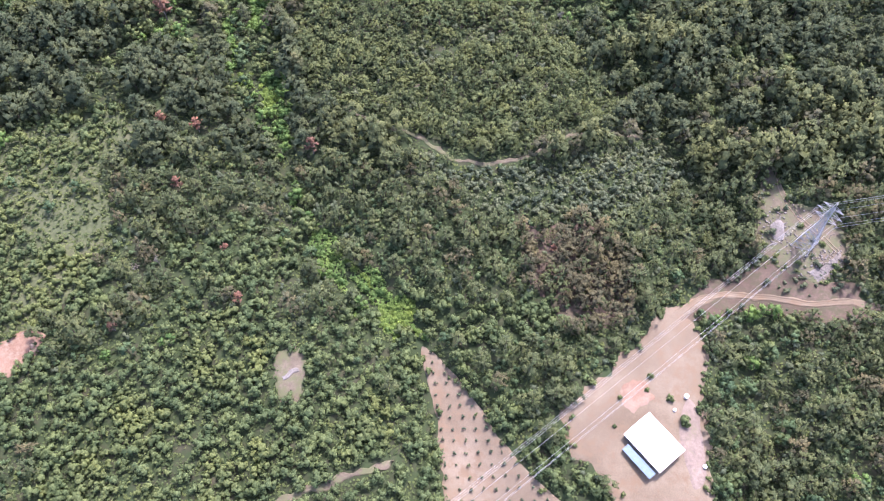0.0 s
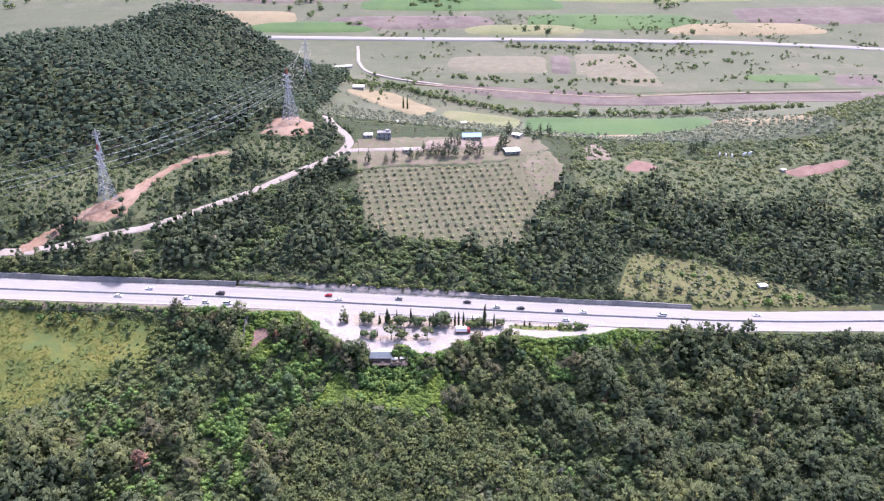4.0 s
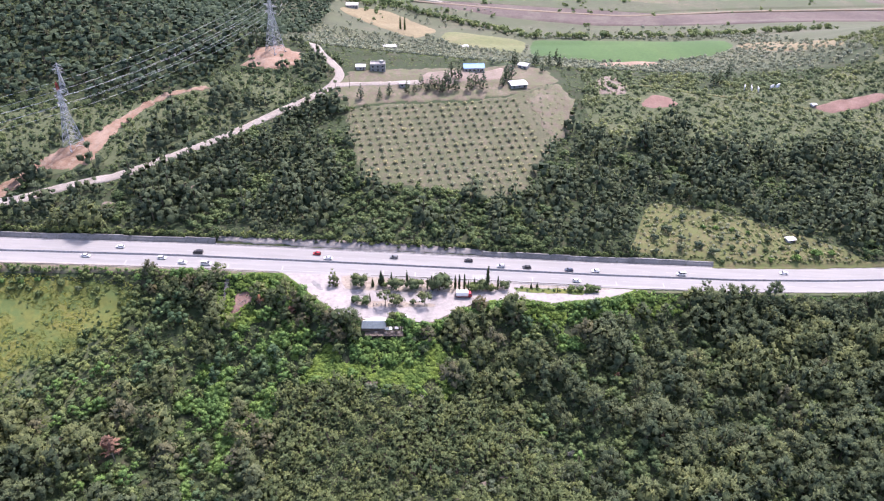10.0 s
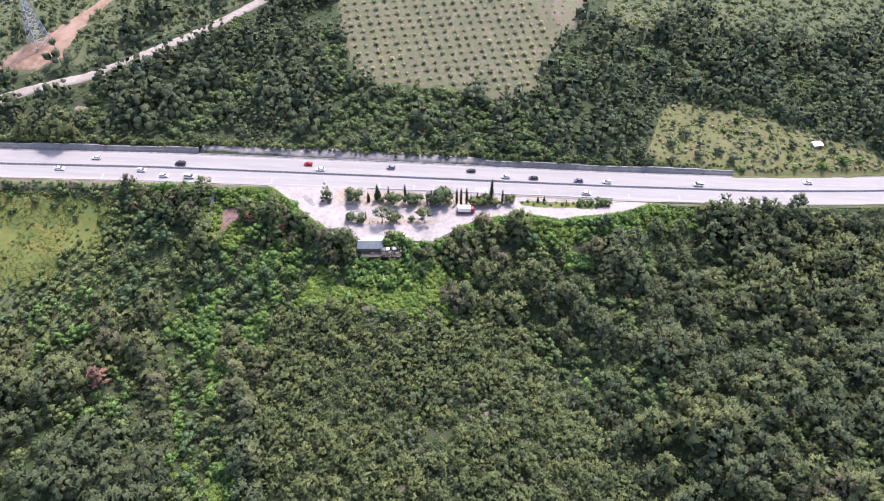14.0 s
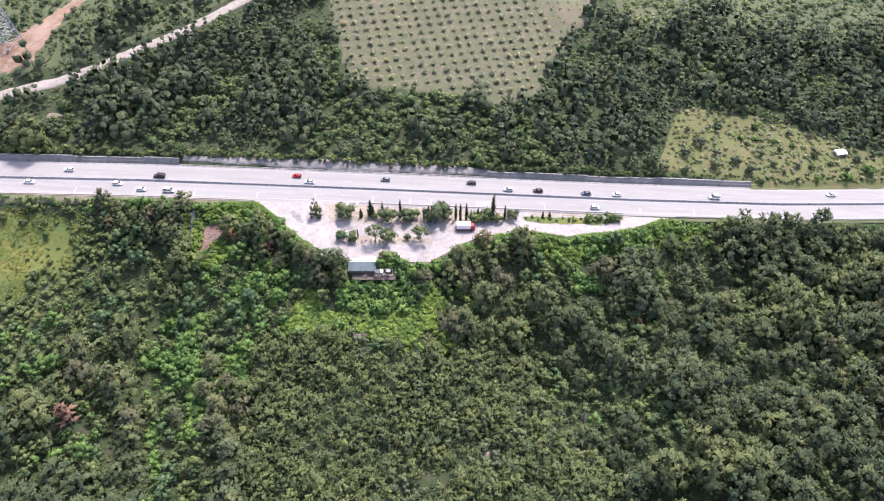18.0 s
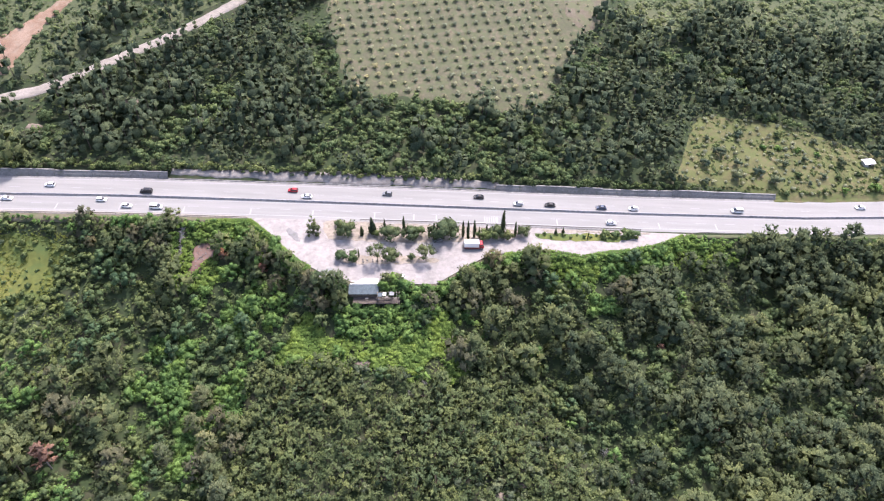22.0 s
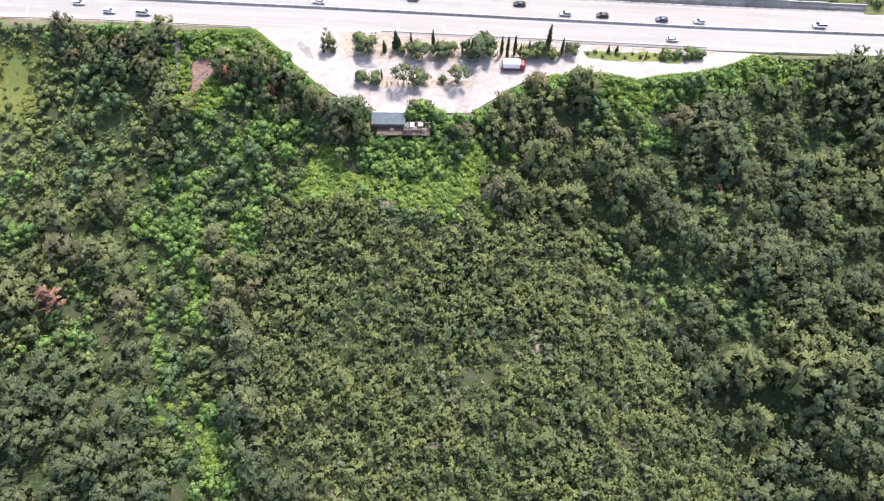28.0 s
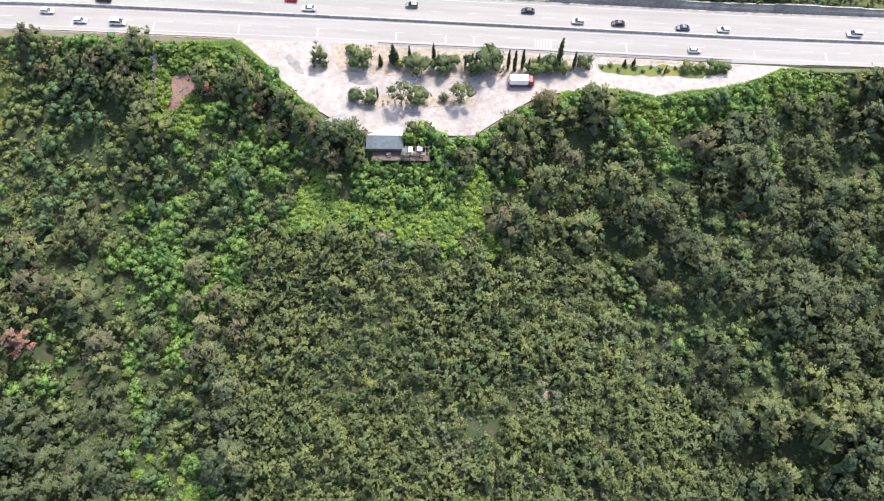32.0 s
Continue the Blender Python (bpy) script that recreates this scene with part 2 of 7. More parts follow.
CAR_PAINTS = {k: paint("car_" + k, c, 0.25, 0.1, 0.04, 3) for k, c in {
    "white": (0.78, 0.78, 0.77), "black": (0.022, 0.022, 0.025), "grey": (0.16, 0.17, 0.18),
    "silver": (0.50, 0.51, 0.52), "red": (0.34, 0.02, 0.03), "blue": (0.05, 0.07, 0.11)}.items()}

PINE = leaf("pine_needles", (0.064, 0.085, 0.042), (0.092, 0.118, 0.057), (0.126, 0.152, 0.077), 0.14, 2.6)
PALEPINE = leaf("pale_pine_needles", (0.092, 0.108, 0.056), (0.128, 0.146, 0.076), (0.170, 0.186, 0.104), 0.14, 2.6)
WARMPINE = leaf("sunburnt_pine_needles", (0.076, 0.077, 0.046), (0.106, 0.106, 0.063), (0.142, 0.138, 0.086), 0.14, 2.6)
# Darker copy of the shrub green; shade under the pines is in its colour.
UNDER = leaf("shaded_undergrowth_leaves", (0.052, 0.076, 0.032), (0.076, 0.106, 0.044), (0.104, 0.136, 0.060), 0.10, 2.2)
# Needle colour shifted to blue to imitate distance haze on the northern pines.
HAZYPINE = leaf("haze_tinted_pine_needles", (0.048, 0.068, 0.042), (0.066, 0.091, 0.056), (0.090, 0.119, 0.074), 0.10, 1.6, 0.5)
DARKPINE = leaf("old_pine_needles", (0.050, 0.068, 0.037), (0.074, 0.096, 0.052), (0.106, 0.130, 0.073), 0.16, 2.6)
YOUNGPINE = leaf("young_pine_needles", (0.071, 0.095, 0.043), (0.098, 0.128, 0.057), (0.129, 0.160, 0.078), 0.14, 2.6)
BROAD = leaf("broad_leaves", (0.080, 0.109, 0.046), (0.114, 0.150, 0.063), (0.152, 0.191, 0.087), 0.13, 2.8)
PASTURE = leaf("pasture_shrub_leaves", (0.076, 0.108, 0.046), (0.105, 0.145, 0.062), (0.138, 0.180, 0.085), 0.08, 2.4, 0.7)
BRIGHT = leaf("fresh_leaves", (0.082, 0.144, 0.044), (0.113, 0.193, 0.059), (0.150, 0.242, 0.082), 0.11, 2.4)
LIME = leaf("creeper_leaves", (0.086, 0.144, 0.038), (0.118, 0.190, 0.050), (0.154, 0.236, 0.066), 0.16, 2.6)
BLUELEAF = leaf("blue_green_leaves", (0.056, 0.096, 0.048), (0.082, 0.132, 0.066), (0.114, 0.170, 0.090), 0.14, 2.8)
SLOPESCRUB = leaf("slope_scrub_leaves", (0.062, 0.090, 0.046), (0.087, 0.122, 0.062), (0.117, 0.156, 0.081), 0.06, 1.8, 0.4)
GREYLEAF = leaf("grey_green_leaves", (0.074, 0.098, 0.062), (0.100, 0.130, 0.082), (0.130, 0.162, 0.107), 0.12, 2.0, 0.6)
SCRUB = leaf("scrub_leaves", (0.104, 0.134, 0.066), (0.132, 0.166, 0.082), (0.162, 0.196, 0.104), 0.05, 1.6, 0.2)
OLIVE = leaf("olive_leaves", (0.138, 0.162, 0.116), (0.172, 0.200, 0.144), (0.210, 0.238, 0.178), 0.16, 2.0, 0.2)
ORCHLEAF = leaf("orchard_olive_leaves", (0.186, 0.196, 0.122), (0.230, 0.240, 0.152), (0.272, 0.282, 0.186), 0.03, 1.6, 0.1)
CYPRESS = leaf("cypress_scales", (0.034, 0.048, 0.024), (0.050, 0.067, 0.033), (0.070, 0.088, 0.046))
RUST = leaf("rust_needles", (0.165, 0.092, 0.066), (0.225, 0.128, 0.092), (0.288, 0.172, 0.128), punch=0.5)
DRYLEAF = leaf("dry_twigs", (0.160, 0.139, 0.118), (0.227, 0.202, 0.176), (0.302, 0.277, 0.252))

# ---- shape helpers ----
def lerp(x, pts):
    return np.interp(x, [p[0] for p in pts], [p[1] for p in pts])


def ease(a, b, x):
    t = np.clip((x - a) / (b - a), 0, 1)
    return t * t * (3 - 2 * t)


def lot_edge(x):
    """South edge of the level strip that carries the road and the rest area."""
    return lerp(x, [(-260, -3), (-88, 1), (-76, 2), (-68, -5.5), (-62, -12), (-54, -20), (-45, -25.5), (-38, -28.5), (-10, -29), (-4, -28.5), (2, -23.5), (8, -18.5),
                    (16, -12.5), (25, -10.5), (41, -8.8), (52, -11), (61, -8.3), (72, -6.3), (84, -2.5), (94, 3), (180, 6), (260, 14)])


def road_bend(x):
    return lerp(x, [(-400, -9), (-215, -5), (-130, -1.5), (-50, -0.4), (0, 0), (80, 0.6), (150, 2.3), (200, 6), (260, 13), (400, 34)])


def gully_w(y):
    return lerp(y, [(-300, 10), (-235, -16), (-205, -50), (-140, -78), (-90, -94), (-50, -100)])


def gully_e(y):
    return lerp(y, [(-200, 110), (-140, 88), (-97, 60), (-72, 46), (-40, 28)])


def ground_z(x, y):
    """Height of the land: a slope below the road, a hill with an orchard above it, then the valley."""
    x, y = np.asarray(x, float), np.asarray(y, float)
    along = -0.06 * np.clip(x, -300, 300)
    d = y - lot_edge(x)
    fall = lerp(d, [(-700, -66), (-400, -48), (-300, -42), (-210, -34), (-140, -26), (-70, -20), (-40, -16), (-18, -11), (-8, -6), (-1, -0.3), (0, 0)])
    s = fall + along * (0.3 + 0.7 * ease(-80, -10, d))
    s = s - 6 * np.exp(-((x - gully_w(y)) / 20) ** 2) * ease(-18, -50, d) - 7 * np.exp(-((x - gully_e(y)) / 18) ** 2) * ease(-18, -45, d)
    yn = y - road_bend(x)
    rise = lerp(yn, [(26.7, 0), (29.5, 1.6), (38, 3.5), (56, 6), (70, 9), (120, 19), (190, 34), (225, 36), (280, 18), (360, -8),
                     (460, -30), (560, -40), (900, -42), (1300, -8), (2000, 60)])
    n = rise + along * (1 + 0.4 * ease(40, 120, yn) - 1.4 * ease(230, 480, yn))
    n = n + (85 * np.exp(-((x + 360) / 170) ** 2 - ((y - 430) / 190) ** 2) + 55 * np.exp(-((x - 480) / 180) ** 2 - ((y - 300) / 150) ** 2) + 75 * np.exp(-((x + 300) / 110) ** 2 - ((y - 610) / 110) ** 2)) * ease(90, 260, yn)
    return np.where(d < 0, s, np.where(yn < 26.7, along, n))


def gz(x, y):
    return float(ground_z(x, y))


def mesh_of(name, verts, faces, mats, index=None, smooth=False, normals=None):
    """A mesh from arrays; faces all have the same number of corners."""
    verts, faces = np.asarray(verts, np.float32), np.asarray(faces, np.int32)
    me = bpy.data.meshes.new(name)
    n, k = faces.shape
    me.vertices.add(len(verts))
    me.vertices.foreach_set("co", verts.ravel())
    me.loops.add(n * k)
    me.loops.foreach_set("vertex_index", faces.ravel())
    me.polygons.add(n)
    me.polygons.foreach_set("loop_start", np.arange(n, dtype=np.int32) * k)
    for m in mats:
        me.materials.append(m)
    if index is not None:
        me.polygons.foreach_set("material_index", np.asarray(index, np.int32))
    me.polygons.foreach_set("use_smooth", np.full(n, smooth))
    me.update(calc_edges=True)
    if normals is not None:
        me.normals_split_custom_set_from_vertices(np.asarray(normals, np.float32))
    return me


def part(name, bm, material, parent, label="", smooth=False):
    """Links a bmesh as one mesh under a thing or a part."""
    me = bpy.data.meshes.new(name)
    for f in bm.faces:
        f.smooth = smooth
    bm.to_mesh(me)
    bm.free()
    me.materials.append(material)
    ob = new(name, me)
    ob.parent = parent
    if label:
        ob["label"] = label
    return ob


def thing(name, m, label, category, group=""):
    ob = new(name)
    ob.matrix_basis = m
    return tagged(ob, label, category, group)


def box(bm, cx, cy, cz, sx, sy, sz, rz=0.0, bevel=0.0):
    made = bmesh.ops.create_cube(bm, size=1.0)["verts"]
    bmesh.ops.transform(bm, verts=made, matrix=pose(cx, cy, cz, 0, 0, rz) @ Matrix.Diagonal((sx, sy, sz, 1)))
    if bevel:
        edges = list({e for v in made for e in v.link_edges})
        bmesh.ops.bevel(bm, geom=edges, offset=bevel, segments=1, affect="EDGES")
    return bm


def boxed(*args, **kw):
    return box(bmesh.new(), *args, **kw)


def rod(bm, a, b, r0, r1=None, sides=6):
    """A tapered rod from a to b."""
    a, b = Vector(a), Vector(b)
    r1 = r0 if r1 is None else r1
    made = bmesh.ops.create_cone(bm, cap_ends=True, segments=sides, radius1=r0, radius2=r1, depth=(b - a).length)["verts"]
    turn = (b - a).to_track_quat("Z", "Y").to_matrix().to_4x4()
    bmesh.ops.transform(bm, verts=made, matrix=Matrix.Translation((a + b) / 2) @ turn)
    return bm


def rodded(*args, **kw):
    return rod(bmesh.new(), *args, **kw)


def prism(profile, width, axis="y"):
    """A closed outline in x and z, drawn out across y."""
    bm = bmesh.new()
    rows = [[bm.verts.new((x, s * width / 2, z)) for x, z in profile] for s in (-1, 1)]
    n = len(profile)
    bm.faces.new(rows[0])
    bm.faces.new(rows[1][::-1])
    for i in range(n):
        bm.faces.new((rows[0][i], rows[1][i], rows[1][(i + 1) % n], rows[0][(i + 1) % n]))
    bmesh.ops.recalc_face_normals(bm, faces=bm.faces)
    return bm


def inside(x, y, poly):
    """Which of the points lie in the polygon."""
    res = np.zeros(np.shape(x), bool)
    n = len(poly)
    for i in range(n):
        (x1, y1), (x2, y2) = poly[i], poly[(i + 1) % n]
        hit = ((y1 > y) != (y2 > y)) & (x < (x2 - x1) * (y - y1) / (y2 - y1 + 1e-12) + x1)
        res ^= hit
    return res


def near_line(x, y, line, reach):
    res = np.full(np.shape(x), 1e9)
    for (x1, y1), (x2, y2) in zip(line, line[1:]):
        dx, dy = x2 - x1, y2 - y1
        t = np.clip(((x - x1) * dx + (y - y1) * dy) / (dx * dx + dy * dy), 0, 1)
        res = np.minimum(res, np.hypot(x - x1 - t * dx, y - y1 - t * dy))
    return res < reach


def resample(pts, step, closed=False):
    pts = list(pts) + ([pts[0]] if closed else [])
    p = np.array(pts, float)
    s = np.r_[0, np.cumsum(np.hypot(*np.diff(p, axis=0).T))]
    n = max(3, int(s[-1] / step))
    u = np.linspace(0, s[-1], n + 1)
    q = np.stack([np.interp(u, s, p[:, 0]), np.interp(u, s, p[:, 1])], 1)
    return q[:-1] if closed else q


def rounded(q, closed, passes=3):
    for _ in range(passes):
        if closed:
            q = (np.roll(q, 1, 0) + 2 * q + np.roll(q, -1, 0)) / 4
        else:
            q[1:-1] = (q[:-2] + 2 * q[1:-1] + q[2:]) / 4
    return q


def ragged(q, size, scale):
    def wave(x, y, z):
        return size * (noise.noise((x * scale, y * scale, z)) + 0.6 * noise.noise((x * scale * 2.7, y * scale * 2.7, z + 20)))
    return np.array([[x + wave(x, y, 1.7), y + wave(x, y, 8.3)] for x, y in q])


def patch(name, pts, mat, label, category, lift=0.25, step=3.0, wobble=1.5, passes=2):
    """A sheet of ground cover with an uneven rim, lying on the land."""
    rim = rounded(resample(pts, step, True), True, passes)
    mid = rim.mean(0)
    way = (rim - mid) / np.hypot(*(rim - mid).T)[:, None]
    rim = rim + way * ((ragged(rim, wobble, 0.22) - rim) * way).sum(1)[:, None]
    rings = max(4, int(np.hypot(*(rim - mid).T).max() / (step * 1.6)))
    n = len(rim)
    verts, faces = [], []
    for k in range(rings + 1):
        q = mid + (rim - mid) * (k + 0.02) / (rings + 0.02)
        z = ground_z(q[:, 0], q[:, 1]) + (lift if k < rings else -0.3)
        verts.append(np.c_[q, z])
    for k in range(rings):
        i = np.arange(n)
        j = (i + 1) % n
        faces.append(np.stack([k * n + i, k * n + j, (k + 1) * n + j, (k + 1) * n + i], 1))
    ob = new(name, mesh_of(name, np.concatenate(verts), np.concatenate(faces)[:, ::-1], [mat], smooth=True))
    return tagged(ob, label, category, kind="structure")


def ribbon(name, line, widths, mat, label, category, lift=0.3, step=3.0, wobble=0.6):
    """A track along a line, with soft edges that follow the land."""
    q = rounded(resample(line, step), False, 4)
    w = np.interp(np.linspace(0, 1, len(q)), np.linspace(0, 1, len(widths)), widths) / 2
    d = np.gradient(q, axis=0)
    nrm = np.c_[-d[:, 1], d[:, 0]] / np.hypot(*d.T)[:, None]
    verts, cols = [], (-1.15, -1, -0.5, 0, 0.5, 1, 1.15)
    for c in cols:
        e = ragged(q + nrm * (w * c)[:, None], wobble, 0.3)
        verts.append(np.c_[e, ground_z(e[:, 0], e[:, 1]) + (lift if abs(c) < 1.1 else -0.3)])
    n = len(q)
    i = np.arange(n - 1)
    faces = [np.stack([k * n + i, k * n + i + 1, (k + 1) * n + i + 1, (k + 1) * n + i], 1)[:, ::-1] for k in range(len(cols) - 1)]
    ob = new(name, mesh_of(name, np.concatenate(verts), np.concatenate(faces), [mat], smooth=True))
    return tagged(ob, label, category, kind="structure")


def strip(name, x0, x1, y0, y1, lift, step=4.0):
    """Arrays of a flat strip that follows the highway; y is counted from the road's bend."""
    xs = np.linspace(x0, x1, max(2, int((x1 - x0) / step) + 1))
    lo, hi = y0 + road_bend(xs), y1 + road_bend(xs)
    z = -0.06 * np.clip(xs, -300, 300) + lift
    n = len(xs)
    i = np.arange(n - 1)
    return np.r_[np.c_[xs, lo, z], np.c_[xs, hi, z]], np.stack([i, i + 1, n + i + 1, n + i], 1)


# ---- the land ----
gx = np.unique(np.r_[np.linspace(-2600, -480, 30), np.arange(-480, 481, 5.0), np.linspace(480, 2600, 30)])
gy = np.unique(np.r_[np.linspace(-2600, -360, 26), np.arange(-360, 300, 5.0), np.arange(14, 62, 1.0), np.arange(300, 720, 10), np.linspace(720, 2900, 40)])
mx, my = np.meshgrid(gx, gy)
mz = ground_z(mx, my)
rough_z = np.array([noise.noise((a * 0.045, b * 0.045, 0.3)) for a, b in zip(mx.ravel(), my.ravel())]).reshape(mx.shape)
flat = (my > lot_edge(mx) - 2) & (my < road_bend(mx) + 27)
mz = mz + np.where(flat, -0.05, rough_z * 0.15)
nx = len(gx)
ii, jj = np.meshgrid(np.arange(nx - 1), np.arange(len(gy) - 1))
base = (jj * nx + ii).ravel()
faces = np.stack([base, base + 1, base + nx + 1, base + nx], 1)
fx, fy = (mx[:-1, :-1] + 3).ravel(), (my[:-1, :-1] + 3).ravel()
far = ((fy > 270 + road_bend(fx)) & (fx > -190)) | (fy > 740) | ((fy > 270) & (fx < -560))
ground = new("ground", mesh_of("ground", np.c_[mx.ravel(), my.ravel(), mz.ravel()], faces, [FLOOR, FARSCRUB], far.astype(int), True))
tagged(ground, "wooded hillside ground with leaf litter, dry grass and scrub", "ground", kind="structure")

# highway: two carriageways with a concrete barrier between them
X0, X1 = -420, 420
v, f = strip("road", X0, X1, 4.6, 26.4, 0.06)
road = tagged(new("road", mesh_of("road", v, f, [ASPHALT])), "sun-bleached grey asphalt dual carriageway with white markings", "road", kind="structure")


def marking(name, pieces, lift=0.075):
    vs, fs, n = [], [], 0
    for x0, x1, y0, y1 in pieces:
        v, f = strip(name, x0, x1, y0, y1, lift)
        vs.append(v)
        fs.append(f + n)
        n += len(v)
    return new(name, mesh_of(name, np.concatenate(vs), np.concatenate(fs), [WHITE_LINE]))


for name, y in (("edge_line_north", 24.9), ("edge_line_median_north", 16.1), ("edge_line_median_south", 13.9), ("edge_line_south", 6.4)):
    ob = marking(name, [(X0, X1, y - 0.13, y + 0.13)])
    ob.parent = road
for y in (19.7, 10.2):
    for k in range(46):
        x = -270 + 12 * k
        ob = marking("lane_dash", [(x, x + 4.2, y - 0.09, y + 0.09)])
        ob.parent = road
for x in (-151.8, -127.7, -103.2, -77.3, -53, -28.6, -13, -4, 20.4, 44.6, 86.3, 110):
    ob = marking("cross_bar", [(x - 0.25, x + 0.25, 6.6, 10.0)])
    ob.parent = road
for k in range(6):
    ob = marking("rumble_bar", [(15.2 + 0.9 * k, 15.6 + 0.9 * k, 6.7, 10.0 - 0.3 * (k % 2))])
    ob.parent = road


def swept(name, x0, x1, profile, mat, parent=None, step=6.0):
    """A wall of constant section (y, z) along the highway."""
    xs = np.linspace(x0, x1, int((x1 - x0) / step) + 1)
    z = -0.06 * np.clip(xs, -300, 300)
    n, k = len(xs), len(profile)
    verts = np.concatenate([np.c_[xs, py + road_bend(xs), z + pz] for py, pz in profile])
    i = np.arange(n - 1)
    faces = np.concatenate([np.stack([a * n + i, a * n + i + 1, ((a + 1) % k) * n + i + 1, ((a + 1) % k) * n + i], 1) for a in range(k)])
    ob = new(name, mesh_of(name, verts, faces, [mat]))
    ob.parent = parent
    return ob


barrier = tagged(new("median_barrier"), "long dark grey concrete barrier between the carriageways", "barrier")
for k in range(28):
    a = X0 + 30 * k
    swept("barrier_block", a + 0.04, a + 29.96, [(14.7, 0.05), (14.75, 0.3), (14.92, 0.95), (15.08, 0.95), (15.25, 0.3), (15.3, 0.05)], CONCRETE, barrier)
wall = tagged(new("retaining_wall"), "leaning weathered grey stone wall along the far side of the road", "wall")
for k in range(26):
    a = -249 + 15 * k
    h = 2.3 + 0.3 * math.sin(k * 1.7)
    if a > 134:
        continue
    if a + 15 > -112 and a < 20:
        swept("wall_panel", a + 0.03, a + 14.97, [(26.5, -0.1), (26.5, 0.4), (26.85, 0.43), (26.85, -0.1)], WALLSTONE, wall, 5.0)
        continue
    swept("wall_panel", a + 0.03, a + 14.97, [(26.5, -0.1), (27.0, h * 0.5), (27.8, h), (28.25, h + 0.03), (28.45, -0.1)], STONEWALL, wall, 5.0)
    swept("coping", a + 0.03, a + 14.97, [(27.75, h + 0.05), (27.75, h + 0.2), (28.3, h + 0.2), (28.3, h + 0.05)], WALLSTONE, wall, 5.0)
swept("gutter", -300, 300, [(25.8, 0.05), (25.8, 0.1), (26.45, 0.13), (26.45, 0.05)], WALLSTONE, wall)


def guard_rail(x0, x1, offset, label):
    """A W-beam rail on posts along the near shoulder; offset gives y over x."""
    gr = tagged(new("guard_rail"), label, "guard rail", "guard rails along the near shoulder")
    xs = np.arange(x0, x1, 2.0)
    ys = np.array([offset(x) for x in xs])
    zs = -0.06 * np.clip(xs, -300, 300)
    prof = [(-0.04, 0.45), (0.05, 0.53), (-0.02, 0.6), (0.05, 0.68), (-0.04, 0.76), (-0.07, 0.6)]
    n, k = len(xs), len(prof)
    verts = np.concatenate([np.c_[xs, ys + a, zs + b] for a, b in prof])
    i = np.arange(n - 1)
    fs = np.concatenate([np.stack([a * n + i, a * n + i + 1, ((a + 1) % k) * n + i + 1, ((a + 1) % k) * n + i], 1) for a in range(k)])
    new("rail", mesh_of("rail", verts, fs, [RAILSTEEL])).parent = gr
    me = None
    for x, y, z in zip(xs, ys, zs):
        if me is None:
            p = part("post", boxed(0, 0, 0.4, 0.14, 0.12, 0.8), RAILSTEEL, gr)
            me = p.data
        else:
            p = new("post", me)
            p.parent = gr
        p.location = (x, y - 0.12, z - 0.05)
    return gr


guard_rail(-240, -76, lambda x: 4.3 + road_bend(x), "brown weathered steel guard rail on short posts")
guard_rail(-34, 80, lambda x: 5.2 + road_bend(x), "brown weathered steel guard rail between road and rest area")
guard_rail(92, 240, lambda x: 4.3 + road_bend(x) - 4.5 * max(0.0, (104 - x) / 12) ** 2, "brown weathered steel guard rail curving into the exit")

# rest area beside the road
qx = np.linspace(-80, 98, 90)
edge = np.maximum(lot_edge(qx) + 0.6, -40)
rows = []
for u in (0, 0.25, 0.5, 0.75, 1.0):
    y = edge + (4.75 - edge) * u
    rows.append(np.c_[qx, np.maximum(y, edge), -0.06 * qx + 0.03])
n = len(qx)
i = np.arange(n - 1)
fs = np.concatenate([np.stack([k * n + i, k * n + i + 1, (k + 1) * n + i + 1, (k + 1) * n + i], 1) for k in range(4)])
lot = new("pavement", mesh_of("pavement", np.concatenate(rows), fs, [LOT]))
tagged(lot, "dusty pale worn paving of the roadside rest area", "pavement", kind="structure")


def island(name, pts, mat, label, h=0.09):
    """A kerbed island: the kerb is a real step round a bed of soil."""
    rim = ragged(rounded(resample(pts, 1.6, True), True, 2), 1.1, 0.35)
    mid = rim.mean(0)
    bm = bmesh.new()
    def ring(s, z):
        return [bm.verts.new((x, y, -0.06 * x + z)) for x, y in mid + (rim - mid) * s]
    a, b, c = ring(1.0, 0.0), ring(1.0, h), ring(0.975, h)
    n = len(rim)
    for r0, r1 in ((a, b), (b, c)):
        for i in range(n):
            bm.faces.new((r0[i], r0[(i + 1) % n], r1[(i + 1) % n], r1[i]))
    ob = tagged(new(name), label, "planting bed", kind="structure")
    part("kerb", bm, LOT, ob)
    bm = bmesh.new()
    outer = [bm.verts.new((x, y, -0.06 * x + h - 0.03)) for x, y in mid + (rim - mid) * 0.977]
    centre = bm.verts.new((mid[0], mid[1], -0.06 * mid[0] + h + 0.03))
    for i in range(n):
        bm.faces.new((outer[i], outer[(i + 1) % n], centre))
    part("bed", bm, mat, ob)
    return ob


BEDSOIL = earth("bed_soil", (0.215, 0.180, 0.145), (0.265, 0.226, 0.184), (0.305, 0.264, 0.220), 0.16, 0.9, (0.165, 0.148, 0.105), 0.55)
island("planting_bed", [(-50, 4.0), (-47, -6.4), (-36, -7.0), (-10, -6.6), (6, -4.8), (20, -3.4), (31, -2.0), (34, 3.2), (0, 4.0)], BEDSOIL, "long kerbed bed of sandy soil between road and rest area")
island("planting_bed", [(-42, -15.0), (-41, -18.4), (-34, -19.4), (-19, -18.2), (-4, -17.0), (-1, -15.0), (-12, -14.0), (-30, -14.4)], BEDSOIL, "kerbed island of sandy soil in the rest area")
